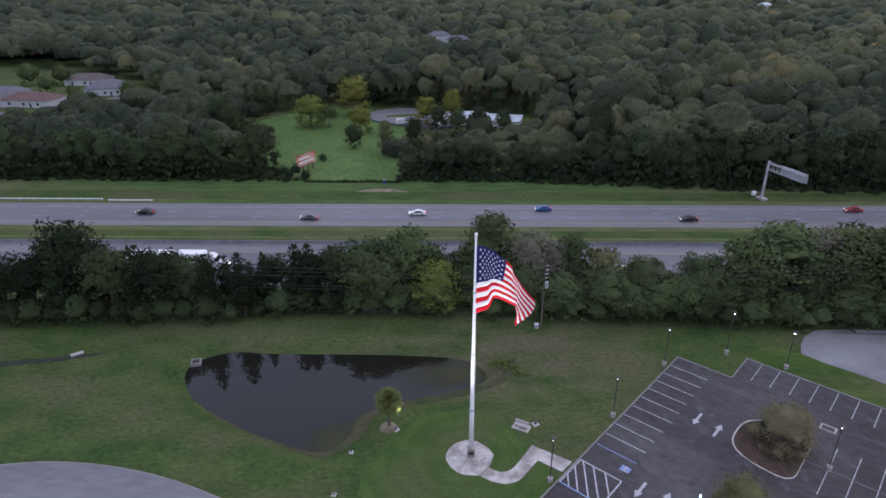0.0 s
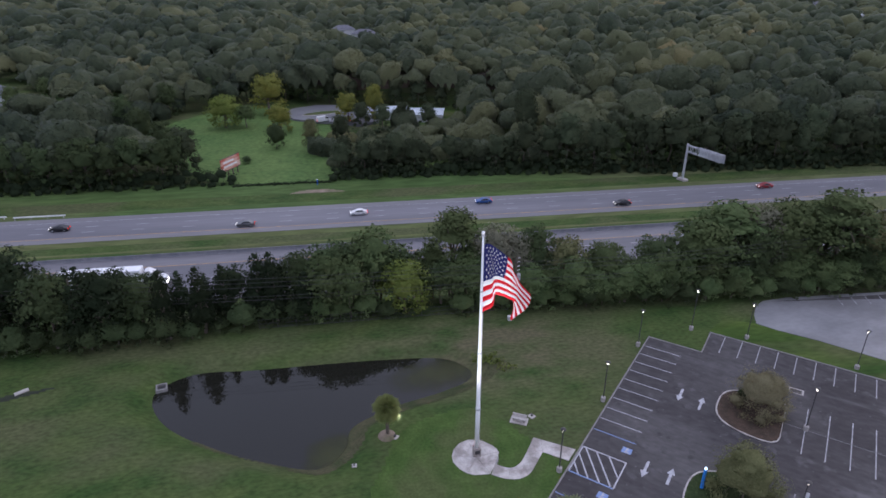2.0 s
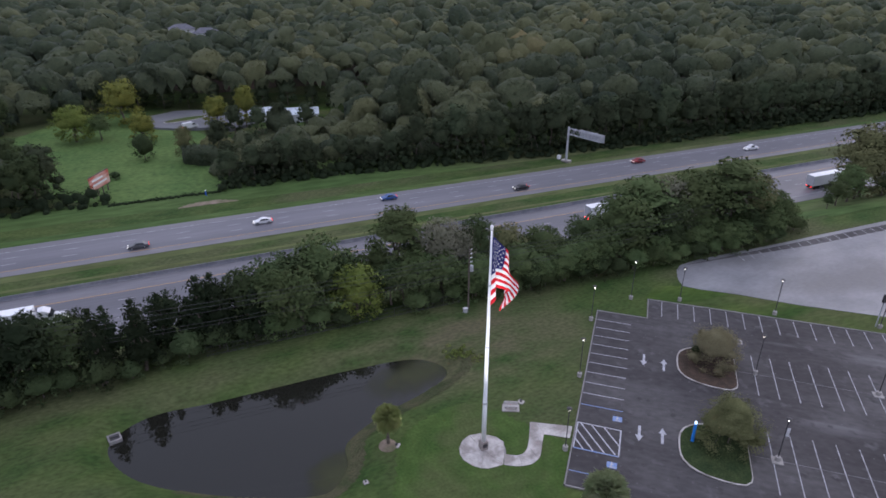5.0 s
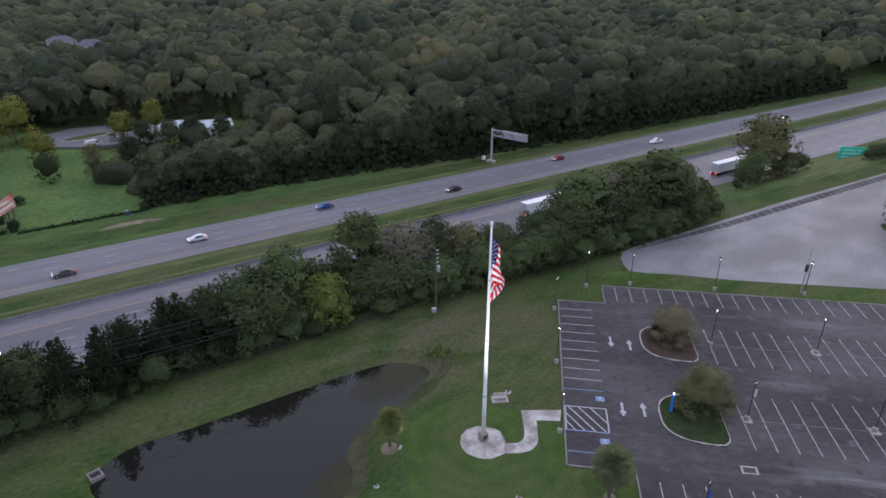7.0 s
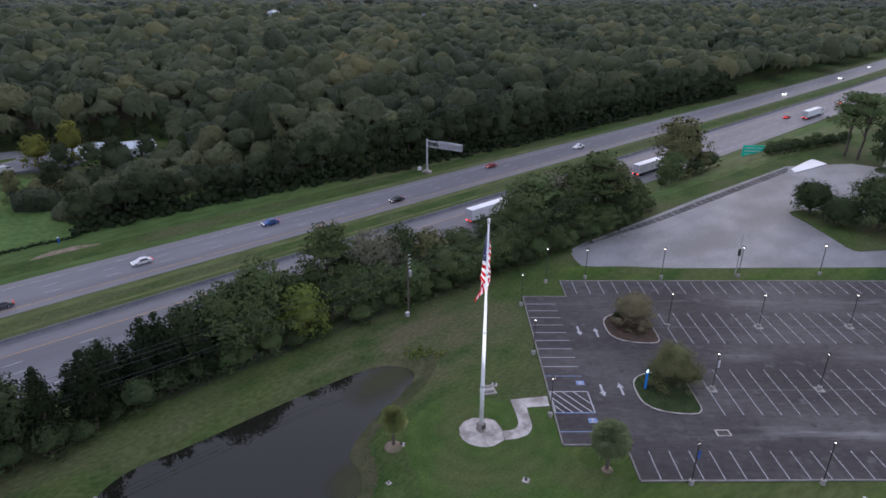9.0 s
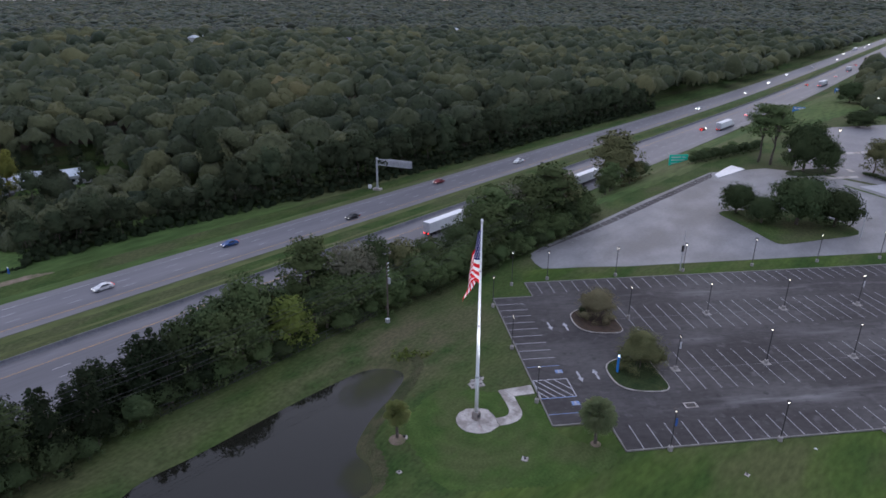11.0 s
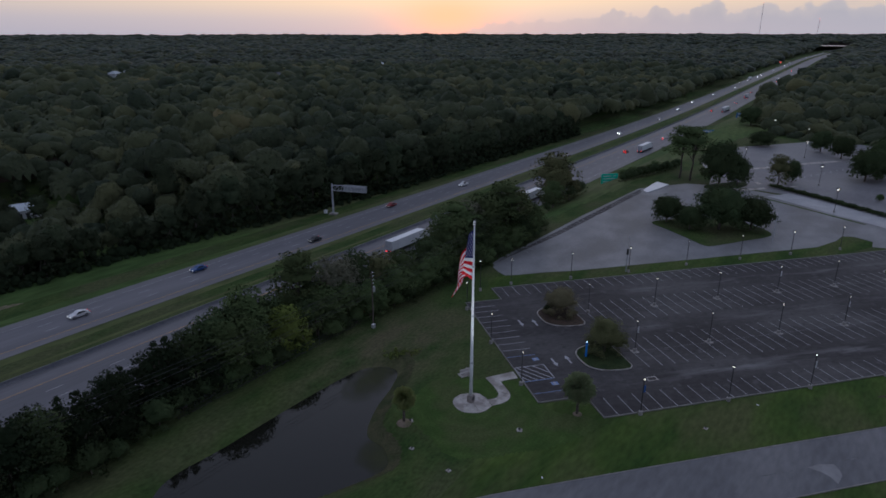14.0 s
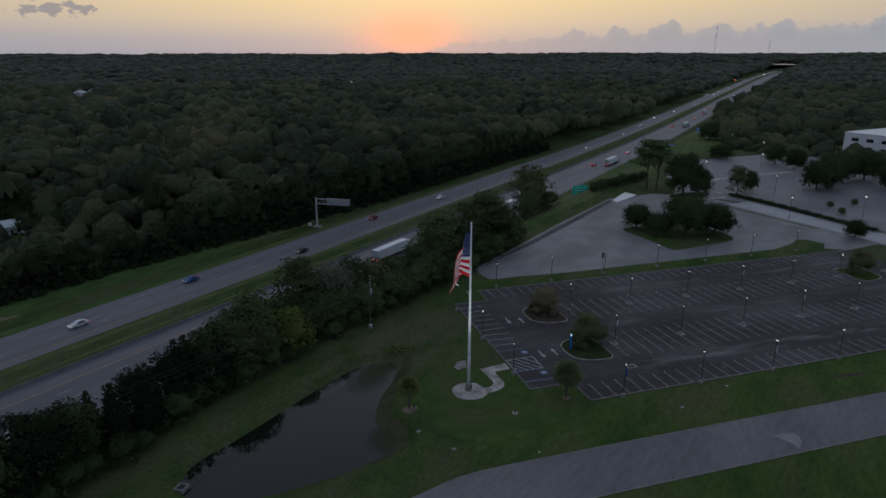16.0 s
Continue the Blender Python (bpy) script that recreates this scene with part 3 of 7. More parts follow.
v, f = sheet(spaced(-110, 200, 1.6, 4850, 1.16, (-46, 12)), spaced(20, 128, 1.6, 4850, 1.16, (60, 90)))
ground = thing("ground", array_mesh("ground", v, f, GRASS, True), "rough green and brown grass sloping to a highway", "ground", kind="structure")


def patch(name, outline, mat, label, lift=0.03, step=2.0, category="lawn"):
    """A patch of other ground cover, lying on the ground; outline in plan."""
    pts = np.array(outline)
    gx, gy = np.arange(pts[:, 0].min(), pts[:, 0].max() + step, step), np.arange(pts[:, 1].min(), pts[:, 1].max() + step, step)
    X, Y = np.meshgrid(gx, gy)
    inside = np.zeros(X.shape, bool)
    for (ax, ay), (bx, by) in zip(outline, list(outline[1:]) + [outline[0]]):
        if by != ay:
            inside ^= ((ay > Y) != (by > Y)) & (X < ax + (Y - ay) / (by - ay) * (bx - ax))
    nx = len(gx)
    i = (np.arange(len(gy) - 1)[:, None] * nx + np.arange(nx - 1)[None])
    ok = inside[:-1, :-1] & inside[1:, :-1] & inside[:-1, 1:] & inside[1:, 1:]
    i = i[ok]
    v = np.stack([X, Y, ground_z(X, Y) + lift], -1).reshape(-1, 3)
    f = np.stack([i, i + 1, i + nx + 1, i + nx], 1)
    used = np.unique(f)
    remap = np.zeros(len(v), int)
    remap[used] = np.arange(len(used))
    return thing(name, array_mesh(name, v[used], remap[f], mat, True), label, category, kind="structure")


patch("lawn", spline([(-11, 56), (-9, 62), (-6.5, 67.5), (0, 70.5), (6, 70), (10, 64), (13, 58), (10, 53.5), (8, 50), (10, 45), (8, 42), (0, 45), (-6, 50)], True, 4), LAWN_R, "mown bright green lawn round a flagpole", 0.03, 0.5)
thing("lawn", Shape().prism([lot(-30, -11.9)[:2], lot(118, -12.6)[:2], lot(118, -0.3)[:2], lot(-0.3, -0.3)[:2], lot(-0.3, 5.8)[:2], lot(-8.4, 6.0)[:2], lot(-12, 1)[:2], lot(-20, -3)[:2]], -0.2, 0.02), "mown green lawn between car park and road", "lawn", mat=LAWN, kind="structure")
thing("lawn", Shape().prism([lot(-60, -60)[:2], lot(140, -60)[:2], lot(140, -22.6)[:2], lot(-12, -22.2)[:2], lot(-30, -24)[:2]], -0.2, 0.02), "mown green lawn beyond the access road", "lawn", mat=LAWN, kind="structure")
patch("pond_shore", spline([(-34, 70.6), (-30, 68.2), (-22, 64.3), (-16, 61.4), (-11.5, 64.8), (-9.5, 69.5), (-4, 71.7), (4, 74.5), (9.5, 78), (9, 83), (7, 78.5), (0.8, 77), (-6.5, 74.6), (-12.9, 71), (-14, 66.8), (-17, 64.1), (-23.5, 66.4), (-30.8, 70.3)], True, 3), SHORE, "dry brownish grass along the pond's shore", 0.04, 0.4, "shore")
patch("field", [(-95, 250), (-78, 226), (-62, 206), (-50, 193.0), (-10, 193.0), (-11, 212), (-13, 235), (-14, 255), (-30, 285), (-40, 300), (-62, 298), (-80, 275)], MEADOW, "open bright green meadow beside the highway", 0.06, 0.8, "meadow")
patch("lawn", [(-300, 262), (-165, 262), (-135, 284), (-146, 318), (-158, 350), (-215, 378), (-320, 372)], LAWN, "garden lawns round houses among trees", 0.05, 3.0)
patch("street", [(-300, 288), (-210, 292), (-172, 304), (-150, 330), (-158, 334), (-178, 312), (-212, 300), (-300, 296)], ROAD, "narrow grey suburban street between houses", 0.10, 2.0, "road")
patch("bare_patch", spline([lot(*q)[:2] for q in ((45.8, -5.4), (48.5, -5.2), (52.0, -5.7), (54.0, -6.4), (51.5, -6.9), (48.0, -6.4))], True, 4), MULCH, "dark bare earth streak in a lawn", 0.05, 0.25, "bare ground")
patch("bare_patch", spline([(-30, 181.5), (-26, 185), (-18, 185.6), (-12, 183), (-17, 179.6), (-25, 179)], True, 4), EARTH, "worn bare earth patch in the verge", 0.12, 0.5, "bare ground")

# the highway: verges, two carriageways and their markings; drawn along x
GX = np.concatenate([np.arange(-420, 360, 20), np.arange(360, 3260, 40)])


def along(d0, d1, x0=None, x1=None):
    xs = GX if x0 is None else np.arange(x0, x1 + 1, min(20, max(1, (x1 - x0) / 2)))
    return [(float(x), float(road_mid(x) + d0)) for x in xs], [(float(x), float(road_mid(x) + d1)) for x in xs]


def strip(name, d0, d1, z0, z1, mat, label="", parent=None, x0=None, x1=None):
    s = Shape().band(*along(d1, d0, x0, x1), z0, z1)
    if parent:
        return part(name, s, parent, mat, label)
    return thing(name, s, label, "road", mat=mat, kind="structure")


def verge(name, d0, d1, label, mat=VERGE):
    n = 8
    xs = GX
    d = np.linspace(d0, d1, n)
    X = np.repeat(xs[None], n, 0)
    Y = road_mid(X) + d[:, None]
    Z = ground_z(X, Y) + 0.05
    i = (np.arange(n - 1)[:, None] * len(xs) + np.arange(len(xs) - 1)[None]).ravel()
    return thing(name, array_mesh(name, np.stack([X, Y, Z], -1).reshape(-1, 3), np.stack([i, i + 1, i + len(xs) + 1, i + len(xs)], 1), mat, True), label, "verge", kind="structure")


verge("verge_north", 22.3, 46.5, "mown grass verge between highway and woods")
verge("median", -5.2, 6.2, "yellowish grassed median between two carriageways", MEDIAN)
north = strip("road_north", 6.0, 22.6, LOW - 0.4, LOW + 0.10, SHOULDER, "grey asphalt carriageway with three marked lanes")
south = strip("road_south", -28.5, -5.0, LOW - 0.4, LOW + 0.10, SHOULDER, "grey asphalt carriageway beside a low concrete barrier")
strip("lane_surface", 8.6, 19.8, LOW + 0.05, LOW + 0.115, LANE, "", north)
strip("lane_surface", -25.4, -10.4, LOW + 0.05, LOW + 0.115, LANE, "", south)
for owner, lines in ((north, ((19.6, WORN), (8.8, YELLOWP))), (south, ((-25.2, WORN), (-10.7, YELLOWP)))):
    for d, mat in lines:
        strip("edge_line", d - 0.10, d + 0.10, LOW + 0.10, LOW + 0.121, mat, "", owner)
dash = Shape().box(-1.6, 1.6, -0.09, 0.09, 0, 0.02).mesh("lane_dash", WORN)
for owner, ds in ((north, (12.4, 16.0)), (south, (-14.3, -17.9, -21.5))):
    for d in ds:
        for x in np.arange(-150, 420, 12.2):
            part("lane_dash", dash, owner, m=pose(x, float(road_mid(x)) + d, LOW + 0.112))
barrier = Shape()
prof = [(-0.30, 0), (-0.26, 0.08), (-0.12, 0.33), (-0.08, 0.85), (0.08, 0.85), (0.12, 0.33), (0.26, 0.08), (0.30, 0)]
for x in np.arange(-420, 900, 6.0):
    y0, y1 = float(road_mid(x)) - 5.6, float(road_mid(x + 5.94)) - 5.6
    barrier.add([(x, y0 + a, LOW + 0.1 + b) for a, b in prof] + [(x + 5.94, y1 + a, LOW + 0.1 + b) for a, b in prof], [(i, i + 1, 9 + i, 8 + i) for i in range(7)] + [tuple(range(8)), tuple(range(8, 16))[::-1]])
thing("barrier", barrier, "weathered grey concrete safety barrier beside the median", "barrier", mat=material("barrier_concrete", (0.16, 0.165, 0.185), (0.22, 0.22, 0.235), 0.5, 0.9, 0.0, 0.15), kind="structure")

# ---- the car park ----
CAR_PARK = [(0, 0), (118, 0), (118, 54.2), (0, 54.2), (0, 47.5), (-8.2, 47.5), (-8.2, 6.4), (0, 6.4)]
park = thing("car_park", Shape().prism(CAR_PARK, -0.5, 0.06), "dark worn asphalt car park with white stall lines", "car park", m=LOT, mat=ASPHALT, kind="structure")
kerb_line = CAR_PARK[3:] + [CAR_PARK[0], CAR_PARK[1]]
for (ax, ay), (bx, by) in zip(kerb_line, kerb_line[1:]):
    w = Vector((bx - ax, by - ay)).normalized() * 0.09
    n = Vector((-w.y, w.x))
    s = Shape().prism([(ax - w.x + n.x, ay - w.y + n.y), (ax - w.x - n.x, ay - w.y - n.y), (bx + w.x - n.x, by + w.y - n.y), (bx + w.x + n.x, by + w.y + n.y)], -0.2, 0.17)
    part("kerb", s, park, KERB, "low concrete kerb")
part("kerb", Shape().box(0, 118, 54.1, 54.3, -0.2, 0.17, 0.02), park, KERB, "low concrete kerb")


def stall_lines(count, u0, step, w0, w1, mat, skip=()):
    me = Shape().box(-0.06, 0.06, 0, w1 - w0, 0, 0.012).mesh("stall_line", mat)
    for k in range(count):
        if k not in skip:
            part("stall_line", me, park, m=pose(u0 + k * step, w0, 0.056))


stall_lines(44, 2.55, 2.605, 0.2, 5.2, WORN)
stall_lines(32, 15.45, 2.63, 12.4, 23.4, WORN)
stall_lines(32, 15.35, 2.64, 31.0, 41.1, WORN)
stall_lines(44, 2.3, 2.61, 48.8, 53.9, WORN)
for w in (18.2, 36.2):
    part("stall_line", Shape().box(12.8, 97.4, w - 0.05, w + 0.05, 0.056, 0.070), park, FAINT)
side_line = Shape().box(-8.0, -2.5, -0.06, 0.06, 0, 0.012)
side_me = side_line.mesh("stall_line", PAINT)
side_blue = side_line.mesh("stall_line", BLUEP)
for w in [24.29 + 2.54 * k for k in range(9)]:
    part("stall_line", side_me, park, m=pose(0, w, 0.056))
for w in (9.0, 21.75):
    part("stall_line", side_blue, park, m=pose(0, w, 0.06), label="blue stall line")
# hatched access aisle
hatch = thing("hatched_aisle", None, "white hatched access aisle with blue edges", "road marking", m=LOT @ pose(0, 0, 0.056))
for (ax, ay), (bx, by), mat in (((-8.00, 12.97), (-2.50, 12.97), BLUEP), ((-8.00, 17.85), (-2.50, 17.85), PAINT), ((-8.00, 12.97), (-8.00, 17.85), PAINT), ((-2.50, 12.97), (-2.50, 17.85), PAINT), ((-8.00, 16.44), (-5.60, 13.06), PAINT), ((-7.60, 17.76), (-4.20, 13.06), PAINT), ((-6.20, 17.76), (-2.90, 13.16), PAINT), ((-4.60, 17.76), (-2.60, 14.94), PAINT), ((-8.00, 14.75), (-6.80, 13.06), PAINT)):
    w = Vector((bx - ax, by - ay)).normalized() * 0.09
    n = Vector((-w.y, w.x))
    part("stripe", Shape().prism([(ax + n.x, ay + n.y), (ax - n.x, ay - n.y), (bx - n.x, by - n.y), (bx + n.x, by + n.y)], 0, 0.012), hatch, mat)
arrow_me = Shape().prism([(-0.17, -1.5), (0.17, -1.5), (0.17, 0.35), (0.5, 0.35), (0, 1.5), (-0.5, 0.35), (-0.17, 0.35)], 0, 0.012).mesh("lane_arrow", PAINT)
for u, w, turn in ((-0.2, 35.0, 180), (2.7, 34.5, 0), (-0.25, 18.1, 180), (2.6, 18.5, 0)):
    thing("lane_arrow", arrow_me, "white painted direction arrow on the asphalt", "road marking", "lane arrows", LOT @ pose(u, w, 0.057, 0, 0, turn))
badge = Shape().prism([(-0.6, -0.5), (0.6, -0.5), (0.6, 0.5), (-0.6, 0.5)], 0, 0.010)
badge_me = badge.mesh("parking_badge", BLUEP)
for u, w in ((-3.1, 20.0), (-3.2, 11.3)):
    b = thing("parking_badge", badge_me, "faded blue painted bay symbol on asphalt", "road marking", "bay symbols", LOT @ pose(u, w, 0.058))
    part("symbol", Shape().prism([(-0.3, -0.4), (0.35, -0.45), (0.4, -0.3), (0.0, -0.2), (0.05, 0.1), (0.3, 0.1), (0.3, 0.2), (0.05, 0.25), (0.1, 0.5), (-0.1, 0.5), (-0.15, -0.1)], 0.010, 0.018), b, PAINT)
# drain grates
RUST = material("rusty_iron", (0.050, 0.040, 0.036), (0.075, 0.055, 0.045), 3.0, 0.8)
for u, w in ((13.6, 8.7), (13.5, 44.6)):
    g = thing("drain_grate", Shape().box(-0.75, 0.75, -0.45, 0.45, 0, 0.03), "rusty dark iron drain grate in the asphalt", "drain", "drain grates", LOT @ pose(u, w, 0.05), DARKM)
    for a, b, c, d in ((-0.98, 0.98, -0.66, -0.45), (-0.98, 0.98, 0.45, 0.66), (-0.98, -0.75, -0.45, 0.45), (0.75, 0.98, -0.45, 0.45)):
        part("collar", Shape().box(a, b, c, d, 0, 0.022), g, CONCRETE)
    for k in range(9):
        part("bar", Shape().box(-0.65 + k * 0.155, -0.60 + k * 0.155, -0.38, 0.38, 0.03, 0.05), g, RUST)

# planted islands at the row ends
ISLE = [(0, 1.8), (-0.2, 0.9), (-0.9, 0.2)] + [(-8.3 * (1 - abs(q) ** 3) ** (1 / 3), 5.25 + 5.25 * q) for q in (-0.995, -0.97, -0.92, -0.84, -0.72, -0.56, -0.38, -0.18, 0.02, 0.22, 0.42, 0.60, 0.75, 0.86, 0.93, 0.975, 0.995)] + [(-0.9, 10.3), (-0.2, 9.6), (0, 8.7)]


def island(w0, cover, label):
    ob = thing("planted_island", Shape().prism(ISLE, -0.1, 0.16), label, "planting bed", "planted islands", LOT @ pose(12.8, w0, 0.0), cover, "structure")
    inner = [(x * 0.965 - 0.10, 5.25 + (y - 5.25) * 0.965) for x, y in ISLE]
    s = Shape()
    n = len(ISLE)
    vs = [(*p, z) for z in (0.0, 0.21) for p in ISLE] + [(*p, z) for z in (0.21, 0.1) for p in inner]
    s.add(vs, [(k * n + i, k * n + (i + 1) % n, (k + 1) * n + (i + 1) % n, (k + 1) * n + i) for k in range(3) for i in range(n)])
    part("kerb", s, ob, CONCRETE, "pale raised concrete kerb")
    return ob


island(30.8, MULCH, "kerbed island bed covered in brown mulch")
island(12.4, GROUNDC, "kerbed island bed covered in short grass")
far_isle = thing("planted_island", Shape().prism([(-x, y) for x, y in ISLE], -0.1, 0.16), "kerbed island bed at the end of rows", "planting bed", "planted islands", LOT @ pose(98.0, 31, 0.0), LAWN, "structure")
s = Shape()
n = len(ISLE)
s.add([(-x, y, z) for z in (0.0, 0.21) for x, y in ISLE] + [(-x * 0.965 + 0.1, 5.25 + (y - 5.25) * 0.965, z) for z in (0.21, 0.1) for x, y in ISLE], [(k * n + i, k * n + (i + 1) % n, (k + 1) * n + (i + 1) % n, (k + 1) * n + i) for k in range(3) for i in range(n)])
part("kerb", s, far_isle, CONCRETE, "pale raised concrete kerb")

# pale overflow lot and what lies beyond it
PALE_LOT = [lot(*p)[:2] for p in ((5.9, 61.4), (9, 61.0), (15, 61.1), (25, 60.3), (60, 60.7), (98, 61.2), (108, 64.7), (113, 67.8), (116.2, 66.4), (117.2, 61.2), (113, 57.6), (118.3, 54.0))] + [(160, -10), (176, 20), (186, 44), (190, 60), (186, 76), (166, 88.6), (118, 91.0), (84, 91.6), (66, 92.3), (61.0, 91.8), (58.8, 90.4), (56.6, 87.6)]
pale = thing("overflow_lot", Shape().prism(PALE_LOT, -0.5, 0.05), "large pale worn concrete overflow parking lot", "car park", mat=PALE, kind="structure")
thing("grass_strip", Shape().prism([lot(*p)[:2] for p in ((-0.4, 54.4), (100, 54.4), (112.8, 57.5), (117.0, 61.2), (116.0, 66.2), (113, 67.6), (108, 64.5), (98, 61.0), (60, 60.5), (25, 60.1), (15, 60.9), (9, 60.8), (5.7, 61.2), (1, 60))], -0.2, 0.03), "mown grass strip between two car parks", "lawn", mat=LAWN, kind="structure")
dark = Shape().prism([(62, 91.4), (166, 87.9), (160, 85.6), (92, 88.3)], 0.05, 0.062)
part("edge_band", dark, pale, ASPHALT, "dark patched asphalt edge")
for k in range(34):
    x = 74 + k * 2.7
    y = 91.4 - (x - 62) * 0.031
    part("stall_line", Shape().prism([(x, y - 2.8), (x + 0.14, y - 2.8), (x + 0.9, y - 0.3), (x + 0.76, y - 0.3)], 0.062, 0.07), pale, WORN)
OAKBED = spline([(122.5, 70.0), (117.6, 63.7), (112.5, 56.9), (107.8, 50.5), (110.5, 47.6), (118.7, 42.6), (129.0, 36.8), (135.3, 40.4), (138, 46.7), (136, 57.1), (129.5, 66.0)], True, 3)
bed = thing("planting_bed", Shape().prism(OAKBED, -0.1, 0.14), "grassy bed under a clump of oaks", "planting bed", mat=GRASS, kind="structure")
ne = Shape().prism([(176, 66), (200, 70), (240, 84), (290, 78), (345, 40), (330, 5), (262, -30), (190, -40), (150, -22), (147, 2), (164, 12), (188, 38), (191, 58)], -0.5, 0.03)
beyond = thing("far_car_park", ne, "distant grey car park with lamps and oaks", "car park", mat=material("far_lot_asphalt", (0.13, 0.125, 0.14), (0.165, 0.162, 0.175), 0.08, 0.60, 0, 0.12, spec=0.5, c=(0.19, 0.186, 0.194), c_scale=0.03), kind="structure")
thing("pale_road", Shape().band([(181.5, 46), (168, 25), (160, 12.5), (146, -8)], [(191, 40), (178, 19), (170, 7), (157, -12)], 0.0, 0.075), "pale concrete drive between two hedges", "road", mat=DRIVEC, kind="structure")
for a, b, wd in (((179.8, 50.5), (158.6, 14.5), 1.7), ((197, 42), (165, -4.8), 2.2)):
    w = (Vector(b) - Vector(a)).normalized()
    nn = Vector((-w.y, w.x)) * wd / 2
    patch("grass_edge", [(a[0] + nn.x, a[1] + nn.y), (b[0] + nn.x, b[1] + nn.y), (b[0] - nn.x, b[1] - nn.y), (a[0] - nn.x, a[1] - nn.y)], LAWN, "narrow grass edge along a drive", 0.09, 0.4)
for pts in ([(214, 73), (229, 61.6), (236.6, 55.6), (262, 39.4), (276, 28.6), (277.5, 31), (263, 42.4), (237.6, 58.4), (230, 64.2), (216, 76)], [(184.8, 55.4), (194.6, 47.8), (196.2, 49.6), (186.6, 57.4)], [(201.2, 52.6), (204.4, 54.6), (205.0, 53.4), (202.4, 50.8)], [(203.0, 40.4), (204.8, 38.6), (206.2, 40.0), (204.2, 41.6)]):
    part("paved_strip", Shape().prism(pts, 0.03, 0.06), beyond, CONCRETE)
mark = Shape().box(-0.08, 0.08, -2.4, 2.4, 0, 0.012).mesh("stall_line", PAINT)
for k in range(9):
    part("stall_line", mark, beyond, m=pose(219 + k * 4.4, 43 - k * 2.0, 0.032, 0, 0, -84))
for k in range(8):
    part("stall_line", mark, beyond, m=pose(182 + k * 2.3, -2 - k * 2.0, 0.032, 0, 0, -20))

# access road with its bend
ROAD_EDGE = spline([(-120, 38), (-90, 49), (-70, 56), (-56, 59.0), (-48.5, 59.8), (-40.5, 59.0), (-33.0, 57.0), (-25.5, 53.9), lot(-26, -12.6)[:2], lot(-12, -12.3)[:2], lot(20, -12.5)[:2], lot(60, -12.9)[:2], lot(110, -13.2)[:2], lot(160, -13.5)[:2]], False, 6)
access = thing("access_road", Shape().band(ROAD_EDGE, offset(ROAD_EDGE, -9.6), -0.4, 0.07), "curving grey asphalt access road without markings", "road", mat=ROAD, kind="structure")
for u0, u1 in ((-19.2, -15.0), (-6, -2.5), (13.0, 18.8), (26.5, 30), (35.5, 44.4), (58, 62), (76, 80)):
    part("worn_line", Shape().prism([lot(u0, -17.62)[:2], lot(u1, -17.72)[:2], lot(u1, -17.60)[:2], lot(u0, -17.50)[:2]], 0.0, 0.074), access, FAINT)
part("repair_patch", Shape().prism([lot(*q)[:2] for q in ((21.2, -17.6), (23.2, -17.4), (25.3, -17.9), (25.0, -19.2), (24.4, -20.2), (22.5, -21.4), (22.6, -20.0), (22.3, -18.9))], 0.0, 0.075), access, PALE, "paler patch of worn asphalt")
part("kerb", Shape().band(offset(ROAD_EDGE, 0.18), ROAD_EDGE, -0.2, 0.11), access, KERB)
part("kerb", Shape().band(offset(ROAD_EDGE, -9.6), offset(ROAD_EDGE, -9.78), -0.2, 0.11), access, KERB)

# ---- pond ----
water_mat = bpy.data.materials.new("pond_water")
water_mat.use_nodes = True
wp = water_mat.node_tree.nodes["Principled BSDF"]
wp.inputs["Specular IOR Level"].default_value = 0.5
wp.inputs["Base Color"].default_value, wp.inputs["Roughness"].default_value, wp.inputs["IOR"].default_value = (0.013, 0.013, 0.010, 1), 0.03, 1.38
wn = water_mat.node_tree.nodes.new("ShaderNodeTexNoise")
wn.inputs["Scale"].default_value, wn.inputs["Detail"].default_value = 0.9, 4.0
wtc = water_mat.node_tree.nodes.new("ShaderNodeTexCoord")
wb = water_mat.node_tree.nodes.new("ShaderNodeBump")
wb.inputs["Distance"].default_value, wb.inputs["Strength"].default_value = 0.008, 0.5
water_mat.node_tree.links.new(wtc.outputs["Object"], wn.inputs["Vector"])
water_mat.node_tree.links.new(wn.outputs["Fac"], wb.inputs["Height"])
water_mat.node_tree.links.new(wb.outputs[0], wp.inputs["Normal"])
rim = [(x * 1.0 + (x + 17) * 0.06, y + (y - 76) * 0.10) for x, y in POND]
thing("water", Shape().prism(rim, WATER - 0.3, WATER), "dark still pond reflecting trees and sky", "pond", mat=water_mat, kind="structure")


